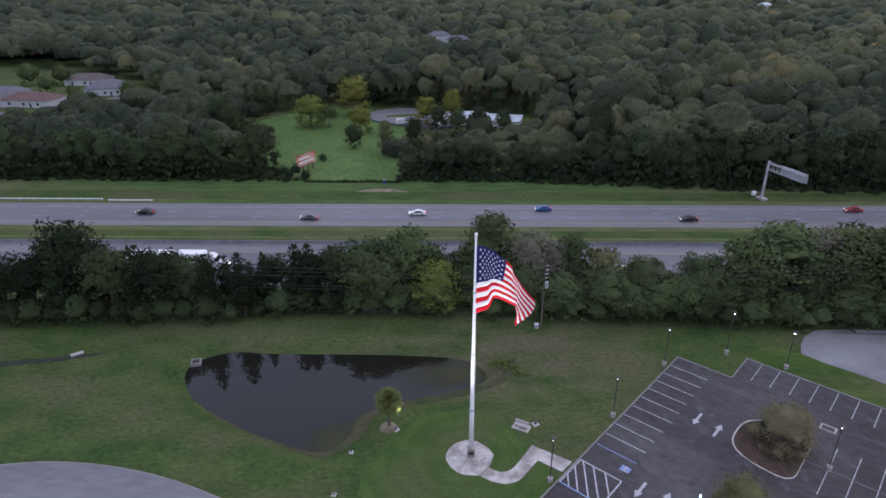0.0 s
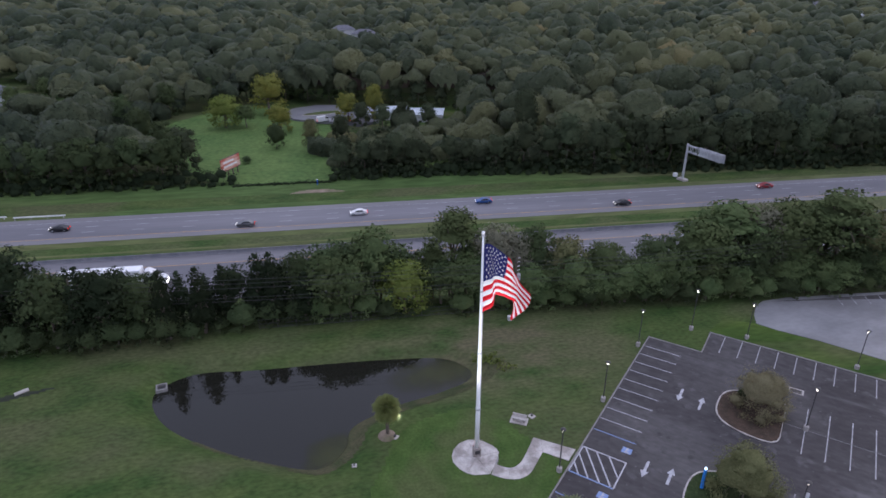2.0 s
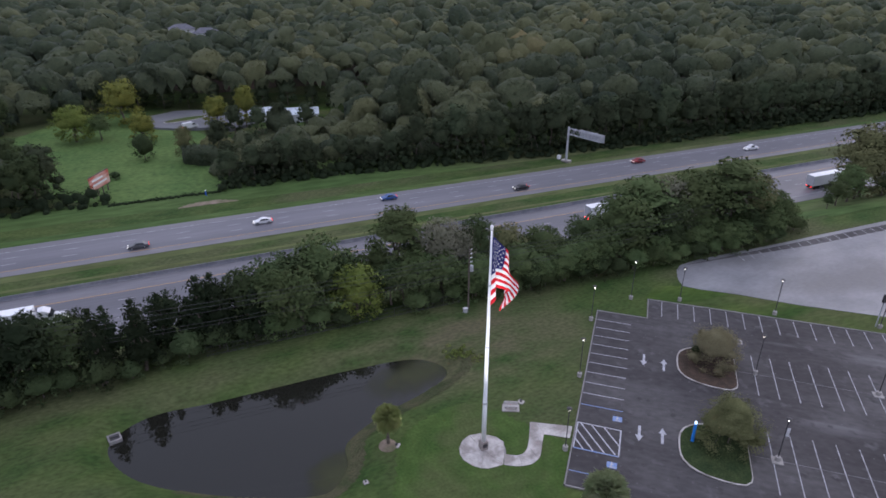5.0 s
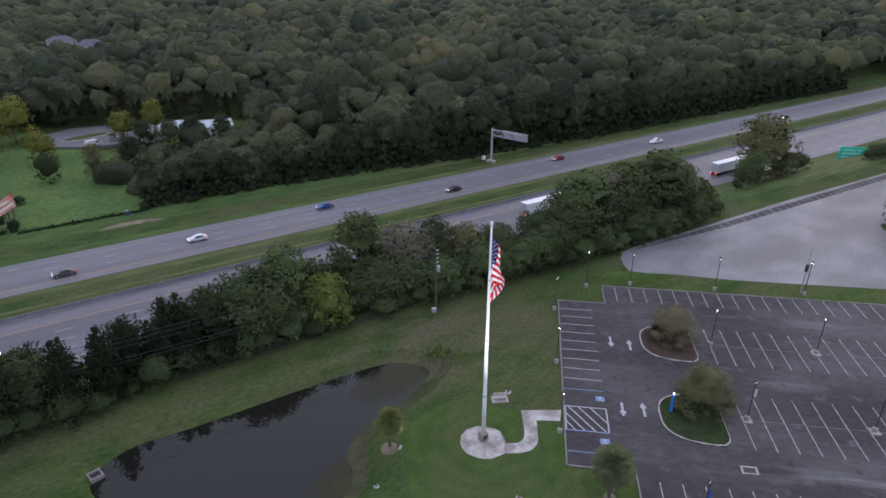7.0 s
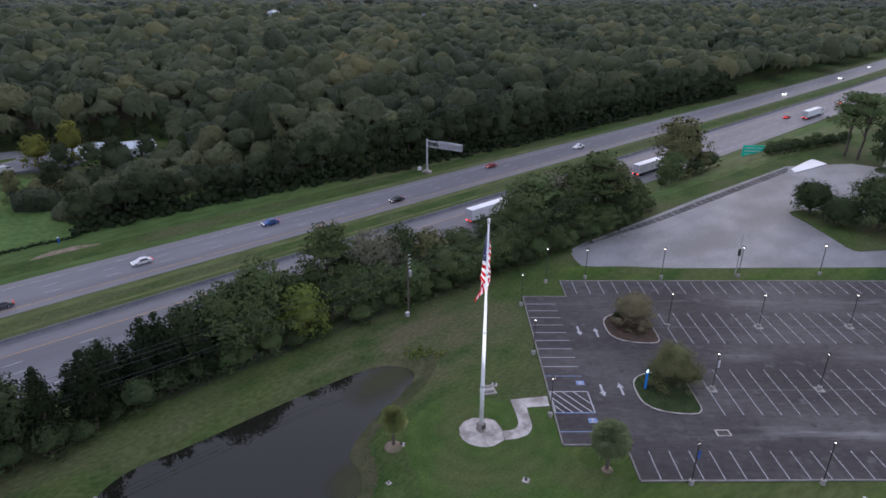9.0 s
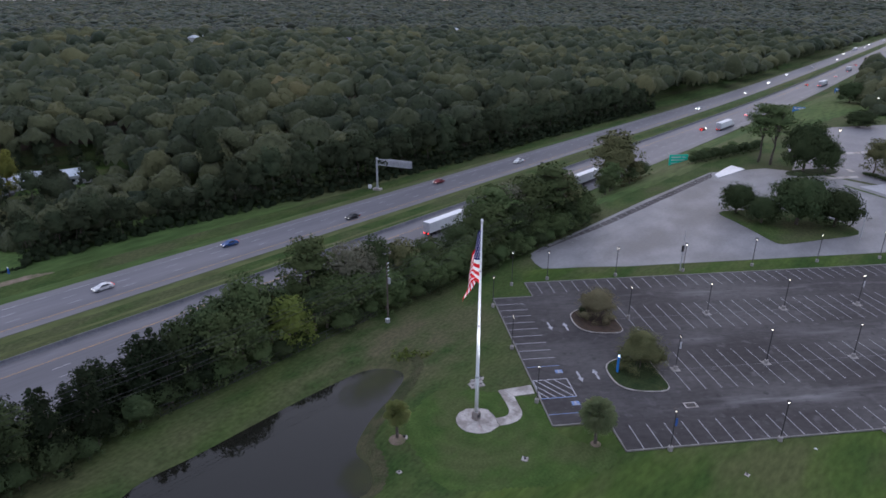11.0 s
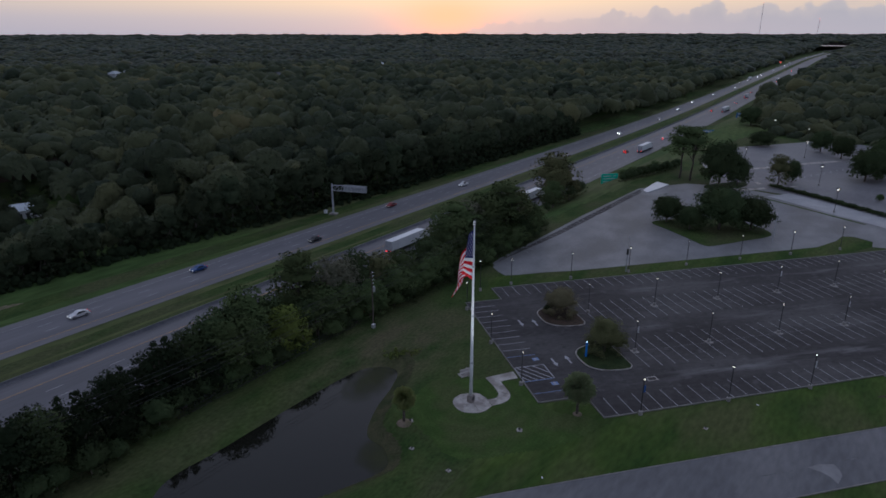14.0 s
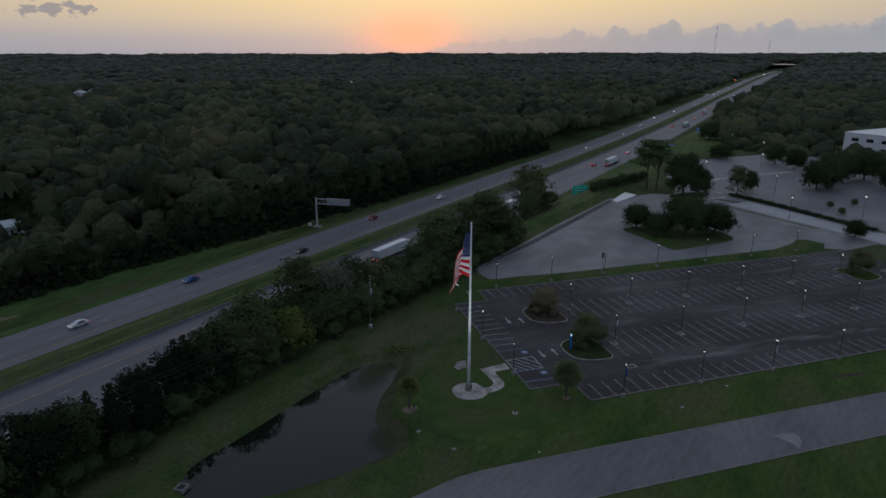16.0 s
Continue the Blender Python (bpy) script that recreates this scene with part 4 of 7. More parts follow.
def water_weed(x, y, rx, ry, turn, label):
    """A thin floating mat of weed that thins out towards its rim."""
    m = material("water_weed", (0.078, 0.080, 0.040), (0.056, 0.062, 0.032), 0.8, 0.9, 0.0, 0.25, spec=0.1)
    nt = m.node_tree
    co = nt.nodes.new("ShaderNodeTexCoord")
    ln = nt.nodes.new("ShaderNodeVectorMath")
    ln.operation = "LENGTH"
    mp = nt.nodes.new("ShaderNodeMapping")
    mp.inputs["Scale"].default_value = (1 / rx, 1 / ry, 0)
    nt.links.new(co.outputs["Object"], mp.inputs[0])
    nt.links.new(mp.outputs[0], ln.inputs[0])
    no = nt.nodes.new("ShaderNodeTexNoise")
    no.inputs["Scale"].default_value, no.inputs["Detail"].default_value = 0.5, 6.0
    nt.links.new(co.outputs["Object"], no.inputs["Vector"])
    s = nt.nodes.new("ShaderNodeMath")
    s.operation = "SUBTRACT"
    nt.links.new(no.outputs["Fac"], s.inputs[0])
    k = nt.nodes.new("ShaderNodeMath")
    k.operation, k.inputs[1].default_value = "MULTIPLY", 0.75
    nt.links.new(ln.outputs["Value"], k.inputs[0])
    nt.links.new(k.outputs[0], s.inputs[1])
    r = nt.nodes.new("ShaderNodeMapRange")
    r.inputs["From Min"].default_value, r.inputs["From Max"].default_value, r.inputs["To Max"].default_value = -0.30, 0.35, 0.75
    nt.links.new(s.outputs[0], r.inputs["Value"])
    nt.links.new(r.outputs[0], nt.nodes["Principled BSDF"].inputs["Alpha"])
    ring = [(math.cos(a) * rx, math.sin(a) * ry, 0) for a in np.linspace(0, 2 * math.pi, 32, endpoint=False)]
    thing("water_weed", Shape().add([(0, 0, 0)] + ring, [(0, 1 + i, 1 + (i + 1) % 32) for i in range(32)]), label, "water weed", m=pose(x, y, WATER + 0.012, 0, 0, turn), mat=m, kind="stuff")


water_weed(-15.2, 65.8, 4.6, 3.6, 60, "olive weed floating in the shallows of a pond")
water_weed(1.5, 80.8, 9.0, 4.2, 12, "olive weed floating at the pond's end")
# the shade lying in the grass ditch, painted as a near-black green patch
ditch_shade = material("ditch_shade_grass", (0.020, 0.026, 0.016), (0.032, 0.038, 0.022), 0.6, 0.8, 0.02, 0.2)
patch("ditch", spline([(-80, 81.0), (-70, 82.2), (-61, 83.2), (-54.5, 84.2), (-54.2, 83.6), (-60.5, 81.6), (-70, 80.2), (-80, 79.4)], True, 4), ditch_shade, "dark wet ditch in the grass", 0.04, 0.35, "ditch")
patch("verge", [(96, 98.5), (168, 93.5), (205, 92), (262, 88), (330, 80), (365, 72), (500, 84), (505, 119), (330, 120.5), (96, 120.5)], VERGE, "green mown verge between highway and car parks", 0.06, 1.5)
thing("planting_bed", Shape().prism(spline([(181, 66.5), (186, 69), (196, 64), (201, 58), (196, 55.5), (186, 60)], True, 3), -0.1, 0.12), "small grassy bed under dark trees", "planting bed", mat=GROUNDC, kind="structure")
patch("lawn", [(-34, 286), (-24, 297), (-8, 304), (24, 296), (44, 287), (36, 259), (10, 255), (-10, 256), (-20, 262)], LAWN, "mown grass round white-roofed houses", 0.05, 2.0)


# ---- trees ----
def ico(level):
    bm = bmesh.new()
    bmesh.ops.create_icosphere(bm, subdivisions=level, radius=1.0)
    bm.verts.ensure_lookup_table()
    v = np.array([p.co[:] for p in bm.verts])
    f = np.array([[q.index for q in t.verts] for t in bm.faces])
    bm.free()
    return v, f


ICO1, ICO2 = ico(1), ico(2)


def unit(v):
    return v / (np.linalg.norm(v, axis=1)[:, None] + 1e-9)


def foliage(rng, lobes, core, tufts, size, squash=0.8, jitter=0.55, inner=0.70, middle=(0, 0, 0), main=None, cores=999, shell=(0.64, 1.26), soft=(0.75, 0.55)):
    """Leafy lobes (x, y, z, radius): a lumpy core each, wrapped in many small leaf blades.

    Returns corners, triangles and soft normals that follow the lobes and the whole crown."""
    V, F, N, n = [], [], [], 0
    for i, (x, y, z, r) in enumerate(lobes):
        bv, bf = main if main and i == 0 else core
        k = rng.uniform(0, 9, 3)
        wob = inner + 0.12 * np.sin(bv @ np.array([3.1, 2.3, 1.7]) * 1.6 + k[0]) + 0.10 * np.sin(bv @ np.array([-2.2, 3.9, 2.8]) * 1.7 + k[1]) + rng.uniform(-0.06, 0.06, len(bv))
        v = bv * wob[:, None] * r * np.array([1, 1, squash]) + (x, y, z)
        if i < cores:
            V.append(v), F.append(bf + n)
            N.append(unit(bv * soft[0] + unit(v - middle) * soft[1] + (0, 0, 0.15)))
            n += len(v)
        m = int(tufts * (r / 2.0) ** 2 + rng.uniform(0, 1))
        if m:
            d = unit(rng.normal(size=(m, 3)))
            d[:, 2] = np.where(d[:, 2] < -0.35, -d[:, 2], d[:, 2])
            w1 = 1 + 0.14 * np.sin(d @ np.array([3.1, 2.3, 1.7]) * 1.6 + k[0]) + 0.12 * np.sin(d @ np.array([-2.2, 3.9, 2.8]) * 1.7 + k[1])
            p = d * (r * w1 * rng.uniform(shell[0] + (0.16 if r > 2.2 else 0.0), min(shell[1], 1.0 + 0.22 / max(r, 1.0)), m))[:, None] * np.array([1, 1, squash]) + (x, y, z)
            up_d = unit(d + rng.normal(size=(m, 3)) * jitter)
            a = unit(np.cross(up_d, rng.normal(size=(m, 3))))
            b = np.cross(up_d, a)
            s = size * rng.uniform(0.55, 1.30, (m, 1))
            q = np.stack([p - a * s, p - b * s * 0.7, p + a * s, p + b * s * 0.7 - d * s * 0.3], 1)
            flip = (np.cross(q[:, 1] - q[:, 0], q[:, 2] - q[:, 0]) * d).sum(1) < 0
            q[flip] = q[flip][:, ::-1]
            i4 = np.arange(m)[:, None] * 4 + n
            V.append(q.reshape(-1, 3)), F.append(np.concatenate([i4 + [0, 1, 2], i4 + [0, 2, 3]]))
            N.append(np.repeat(unit(d * soft[0] + unit(p - middle) * soft[1] + up_d * 0.22 + (0, 0, 0.15)), 4, 0))
            n += m * 4
    return np.concatenate(V), np.concatenate(F), np.concatenate(N)


def oak_lobes(rng, h, r, n=16, low=0.3):
    """A broad crown of overlapping lobes round a bare stem."""
    out = [(0, 0, h * 0.56, r * 0.84), (0, 0, h * 0.76, r * 0.56)]
    for k in range(n):
        a, t = k * 2.4 + rng.uniform(-0.4, 0.4), rng.uniform(0, 1)
        z = h * (low + (0.90 - low) * t)
        reach = r * 0.72 * math.sqrt(max(0.05, 1 - (abs(t - 0.35) / 0.72) ** 2)) * rng.uniform(0.65, 1.1)
        out.append((math.cos(a) * reach, math.sin(a) * reach, z, r * rng.uniform(0.15, 0.27)))
    return out


def pine_lobes(rng, h, r, n=12):
    out = [(0, 0, h * 0.70, r * 0.78), (0, 0, h * 0.86, r * 0.52)]
    for k in range(n):
        a, t = k * 2.4, rng.uniform(0, 1)
        reach = r * (0.95 - 0.6 * t) * rng.uniform(0.5, 1.0)
        out.append((math.cos(a) * reach, math.sin(a) * reach, h * (0.46 + 0.46 * t), r * rng.uniform(0.17, 0.29)))
    return out


def cedar_lobes(rng, h, r, n=18):
    """A narrow crown, widest low down and pointed on top."""
    out = [(0, 0, h * 0.30, r * 0.80), (0, 0, h * 0.55, r * 0.60), (0, 0, h * 0.76, r * 0.36), (0, 0, h * 0.94, r * 0.20)]
    for k in range(n):
        t = (k + 0.5) / n
        a, reach = k * 2.4, r * (1.0 - 0.85 * t) * rng.uniform(0.35, 0.75)
        out.append((math.cos(a) * reach, math.sin(a) * reach, h * (0.10 + 0.80 * t), r * (0.46 - 0.20 * t) * rng.uniform(0.8, 1.15)))
    return out


def woody(rng, h, r, lobes, thick=0.26):
    """A tapered, slightly crooked trunk with limbs that reach into the lobes."""
    s = Shape()
    p, k = Vector((0, 0, -0.6)), thick
    fork = None
    for i in range(4):
        q = Vector((rng.uniform(-0.25, 0.25), rng.uniform(-0.25, 0.25), h * (0.14 + 0.17 * i)))
        s.tube(p, q, k, k * 0.8, 7)
        p, k = q, k * 0.8
        if i == 1:
            fork = q.copy()
    for x, y, z, _ in lobes[2::4]:
        base = fork.lerp(p, rng.uniform(0, 1))
        mid = base.lerp(Vector((x, y, z)), 0.5) + Vector((0, 0, 0.3))
        s.tube(base, mid, thick * 0.42, thick * 0.28, 5)
        s.tube(mid, (x, y, z), thick * 0.28, thick * 0.08, 5)
    return s


TREES = {}


def tree_kind(key, seed, h, r, mat, shape=oak_lobes, n=16, core=ICO2, tufts=110, size=0.42, squash=0.8, thick=0.26, inner=0.72, cores=2, shell=(0.64, 1.20), **more):
    rng = np.random.default_rng(seed)
    lobes = shape(rng, h, r, n, **more)
    v, f, nr = foliage(rng, lobes, core, tufts, size, squash, 0.28, inner, (0, 0, h * 0.5), None, cores, shell)
    TREES[key] = (woody(rng, h, r, lobes, thick).mesh("trunk", BARK), array_mesh("crown", v, f, mat, normals=nr))


def tree(key, x, y, label, category="tree", group="", scale=1.0, turn=0.0, wide=1.0, z=None, name="tree"):
    ob = thing(name, None, label, category, group, pose(x, y, float(ground_z(x, y)) if z is None else z, 0, 0, turn) @ Matrix.Diagonal((scale * wide, scale * wide, scale, 1)))
    part("trunk", TREES[key][0], ob)
    part("crown", TREES[key][1], ob)
    return ob


for k in range(5):
    tree_kind("oak%d" % k, 20 + k, 12.0, 4.6, LEAF, n=56, core=ICO2, tufts=138, size=0.205, inner=0.60)
for k in range(2):
    tree_kind("dark%d" % k, 40 + k, 12.0, 4.2, LEAFD, n=56, core=ICO2, tufts=138, size=0.205, inner=0.60)
for k in range(2):
    tree_kind("pine%d" % k, 50 + k, 16.0, 4.2, LEAF, pine_lobes, n=44, core=ICO2, tufts=138, size=0.205, inner=0.60, squash=0.6, thick=0.24)
tree_kind("bright", 60, 9.0, 4.2, LEAFB, n=56, core=ICO2, tufts=138, size=0.205, inner=0.60, low=0.08)
tree_kind("olive", 63, 12.0, 4.6, material("olive_foliage", (0.088, 0.096, 0.042), (0.128, 0.128, 0.058), 0.3, 0.9, 0.0, 0.15, spec=0.08, by_island=0.08), n=56, core=ICO2, tufts=138, size=0.205, inner=0.60, low=0.10)
tree_kind("grey", 61, 12.0, 4.0, LEAFG, n=50, core=ICO2, tufts=300, size=0.15, inner=0.5)
tree_kind("yellow", 62, 12.0, 4.4, LEAFY, n=50, core=ICO2, tufts=110, size=0.27, low=0.06)
for k in range(3):
    tree_kind("shrub%d" % k, 70 + k, 5.0, 3.2, (LEAF, LEAFD, LEAF)[k], n=26, core=ICO2, tufts=150, size=0.19, low=0.04, thick=0.12)
for k in range(5):
    tree_kind("wood%d" % k, 80 + k, 17.0, 6.2, LEAFW, n=44, core=ICO1, tufts=60, size=0.34, low=0.06, thick=0.3, cores=20)
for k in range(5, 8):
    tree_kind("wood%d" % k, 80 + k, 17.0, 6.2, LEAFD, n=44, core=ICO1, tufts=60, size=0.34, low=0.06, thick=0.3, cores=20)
for k in range(3):
    tree_kind("cedar%d" % k, 90 + k, 11.0, 2.7, LEAFC, cedar_lobes, n=34, core=ICO1, tufts=150, size=0.20, cores=4)
for k in range(3):
    tree_kind("black%d" % k, 100 + k, 12.0, 4.2, LEAFC, n=56, core=ICO2, tufts=138, size=0.205, inner=0.60, low=0.12)
tree_kind("spreading", 95, 11.5, 9.0, LEAFD, n=60, core=ICO2, tufts=70, size=0.32, low=0.14, thick=0.5, squash=0.7)

# the belt of trees between the car park and the highway: x, y, top, kind, width
BELT_WEST = [(-66.5, 100, 17.2, "black0", 1.45), (-71, 100.5, 12.0, "dark0", 1.2), (-55, 100, 12.0, "cedar0", 1.3), (-61, 102, 10.5, "dark1", 1.1), (-24.8, 100, 12.4, "cedar1", 1.35), (-20, 101, 11.8, "dark0", 1.1), (-15, 101.5, 13.4, "dark1", 1.2), (-7.4, 102.8, 14.2, "oak3", 1.3), (-11.5, 101.5, 12.6, "dark0", 1.1),
        (7.3, 105.4, 16.6, "pine0", 1.55), (3.0, 104, 10.4, "oak2", 1.1), (10.5, 106, 10.2, "dark1", 1.0), (4.0, 99.8, 8.8, "dark0", 1.0), (8.5, 100.5, 9.6, "oak4", 1.1), (14.6, 103, 14.0, "grey", 1.35), (18.4, 103, 12.0, "grey", 1.1), (22.0, 103.0, 13.2, "dark0", 1.1), (27, 101, 11.2, "olive", 1.2), (34, 100, 10.0, "oak4", 1.25), (43.8, 100, 11.0, "dark1", 1.3)]
# the thick clump at the pale lot's corner
BELT_CLUMP = [(52.5, 100.0, 14.6, "oak4", 1.5), (58.5, 101.5, 16.4, "pine1", 2.0), (62, 97.5, 12.5, "dark1", 1.3), (65, 102, 15.2, "grey", 1.5), (70.5, 99.5, 16.4, "oak3", 1.6), (78, 97.8, 18.6, "pine0", 2.0), (79, 101, 15.8, "dark1", 1.6), (85, 99, 14.6, "olive", 1.4), (89.5, 97, 10.5, "oak4", 1.2)]
# a group by itself beside the highway sign
BELT_EAST = [(144, 113.5, 15.6, "olive", 1.75), (137, 110, 11.2, "olive", 1.35), (130, 107.5, 7.6, "oak2", 1.15), (123, 105.5, 5.0, "oak4", 1.1), (117.5, 103.8, 2.8, "dark0", 1.0), (153, 115, 12.0, "dark1", 0.8), (149, 108, 4.5, "olive", 1.1), (141, 106, 4.0, "dark0", 1.1), (158, 110, 2.0, "shrub1", 1.3)]
BASE_H = {"oak": 12.0, "dark": 12.0, "pine": 16.0, "grey": 12.0, "olive": 12.0, "bright": 9.0, "yellow": 12.0, "shrub": 5.0, "wood": 17.0, "cedar": 11.0, "black": 12.0}
WORDS = {"oak": "dense green broadleaf tree in the roadside belt", "dark": "dark green evergreen tree in the roadside belt", "black": "very dark dense evergreen in the roadside belt", "cedar": "narrow dark cedar in the roadside belt", "pine": "tall pine with open rounded crown in the belt", "grey": "half-bare grey tree in the roadside belt", "olive": "olive-green broadleaf tree turning yellow in the belt", "shrub": "low dense green shrub at the tree belt's foot", "bright": "bright yellow-green leafy tree at the belt's edge"}


def belt_tree(x, y, top, key, wide, turn):
    kind = key.rstrip("0123456789")
    gz = float(ground_z(x, y))
    sc = (top - gz) / BASE_H[kind] * 0.98
    tree(key, x, y, WORDS[kind], "shrub" if kind == "shrub" else "tree", "roadside belt", sc, turn, wide / max(sc, 0.5) * (sc ** 0.5), gz, "shrub" if kind == "shrub" else "tree")


def belt_front(x):
    """y of the foot of the belt, on the car park's side."""
    return float(np.interp(x, (-135, -70, -40, -27, 2, 15, 30, 54, 80), (92.5, 92.5, 93.2, 96.2, 96.2, 95.4, 94.2, 92.6, 92.0)))


rnd = random.Random(5)
for row in BELT_WEST + BELT_CLUMP + BELT_EAST:
    belt_tree(*row, rnd.uniform(0, 360))
x = -92.0
while x < 92:
    for y, lo, hi in ((belt_front(x) + 2.6, 6.4, 9.4), (belt_front(x) + 8.4, 4.6, 8.4)):
        back = y > belt_front(x) + 5
        if -12 < x < 34 and back:
            hi = 6.0
        if x < -16:
            lo, hi = (9.2, 13.0) if not back else (6.0, 10.0)
            if -62 < x < -34:
                lo, hi = lo + 1.2, hi + 1.2
        elif x < 1:
            lo, hi = (9.4, 12.2) if not back else (6.0, 8.0)
        px, py = x + rnd.uniform(-1, 1), y + rnd.uniform(-1.5, 1.5)
        if -8.5 < px < 3.5 and py < 101:
            py = 102.5
        belt_tree(px, py, rnd.uniform(lo, hi), rnd.choice(("black0", "black1", "black2", "cedar0", "cedar1", "cedar2", "dark0") if x < -18 else ("oak0", "oak1", "oak2", "oak3", "oak4", "dark0", "dark1")), rnd.uniform(1.0, 1.35), rnd.uniform(0, 360))
    x += rnd.uniform(3.4, 5.0)
x = -92.0
while x < 92:
    belt_tree(x, belt_front(x) + rnd.uniform(0.2, 1.4), rnd.uniform(2.6, 5.2), rnd.choice(("shrub1",) if x < -20 else ("shrub0", "shrub1", "shrub2")), rnd.uniform(0.9, 1.2), rnd.uniform(0, 360))
    x += rnd.uniform(3.0, 4.6) + (9.0 if -9 < x < -4 else 0)
belt_tree(-2.4, 98.4, 9.6, "bright", 1.25, 40)
for x, y, top in ((96, 95.5, 3.4), (190, 103, 1.6), (196, 101, 2.2), (202, 100, 1.5), (208, 98, 1.8), (214, 97, 2.5)):
    belt_tree(x, y, top, rnd.choice(("shrub0", "shrub1", "shrub2")), 1.3, rnd.uniform(0, 360))

# woods north of the highway, west of it, and beyond the far car parks
rng = np.random.default_rng(11)
EDGE = []
x = -165.0
while x < 330:
    if not -59 < x < -14:
        EDGE.append((x + rng.uniform(-1.5, 1.5), float(wood_edge(x)) + 5.5 + rng.uniform(-1.5, 2.5)))
    x += rng.uniform(5.0, 8.0)
for p in ((-13, 226), (-4, 212), (-12, 204)):
    EDGE.append(p)
for p in ((40, 281), (32, 287), (22, 291), (12, 294), (2, 298), (-8, 300), (-18, 303), (-28, 305), (-38, 306), (-50, 306)):
    EDGE.append(p)
for p in ((-61, 203), (-67, 213), (-72, 222), (-80, 232), (-86, 246), (-94, 258), (-84, 282), (-70, 304), (-56, 312)):
    EDGE.append(p)
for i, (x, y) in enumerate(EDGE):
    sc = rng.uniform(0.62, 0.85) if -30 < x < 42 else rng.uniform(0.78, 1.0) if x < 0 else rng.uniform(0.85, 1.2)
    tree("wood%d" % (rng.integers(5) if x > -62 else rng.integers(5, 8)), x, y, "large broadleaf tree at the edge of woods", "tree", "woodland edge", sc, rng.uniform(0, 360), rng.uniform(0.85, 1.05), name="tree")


def in_poly(x, y, poly):
    inside = np.zeros(x.shape, bool)
    for (ax, ay), (bx, by) in zip(poly, poly[1:] + poly[:1]):
        if by != ay:
            inside ^= ((ay > y) != (by > y)) & (x < ax + (y - ay) / (by - ay) * (bx - ax))
    return inside


CLEAR = [[(-100, 250), (-78, 220), (-68, 200), (-60, 188), (-15, 190), (-18, 212), (-21, 238), (-12, 250), (10, 253), (34, 257), (44, 282), (24, 287), (-4, 296), (-40, 301), (-64, 296), (-84, 280)],
         [(-300, 250), (-166, 250), (-130, 284), (-138, 318), (-154, 344), (-196, 372), (-240, 405), (-330, 420)],
         [(110, 120), (110, -200), (-400, -200), (-400, 120)],
         [(100, 122), (232, 122), (262, 116), (400, 116), (500, 112), (494, 98), (420, 84), (346, 74), (332, 40), (320, 4), (265, -38), (190, -50), (150, -90), (100, -90)]]


HOMES = ((-9, 508, 6), (5, 478, -15), (459, 564, 20), (442, 905, 12), (518, 690, 0), (400, 872, 30), (841, 781, 16), (2106, 820, 10), (2070, 862, 24))


def wooded(x, y):
    """Where trees stand: off the highway, the clearings, the car parks."""
    m = y - road_mid(x)
    ok = (y > wood_edge(x) + 8 - 5 * smooth_step(318, 334, x)) | (m < np.where(x > 480, np.where(x > 800, -49, -47), -46))
    for poly in CLEAR:
        ok &= ~in_poly(x, y, poly)
    for hx, hy, _ in HOMES:
        ux, uy = unit(np.array([[hx + 20.0, hy - 14.0]]))[0]
        along_u, across = (x - hx) * ux + (y - hy) * uy, (x - hx) * uy - (y - hy) * ux
        ok &= ((along_u + 26) / 42) ** 2 + (across / 17) ** 2 > 1
    return ok


def height_patch(x, y):
    low = 4.5 * smooth_step(-34, -14, x) * smooth_step(75, 45, x) * smooth_step(300, 270, y) + 6.8 * smooth_step(-40, -80, x) * smooth_step(310, 280, y)
    low = low + 6.0 * smooth_step(-25, -12, x) * smooth_step(48, 30, x) * smooth_step(206, 226, y) * smooth_step(278, 264, y)
    return 14.5 - low + 2.5 * np.sin(x * 0.013 + 0.7) * np.cos(y * 0.017) + 1.5 * np.sin(x * 0.031 + y * 0.023)


def upper(level):
    """The upper part of a sphere, with no stray corners."""
    v, f = ico(level)
    f = f[v[f][:, :, 2].mean(1) > -0.30]
    used, back = np.unique(f, return_inverse=True)
    return v[used], back.reshape(f.shape)


HALF1 = (ICO1[0], ICO1[1][ICO1[0][ICO1[1]][:, :, 2].mean(1) > -0.5])


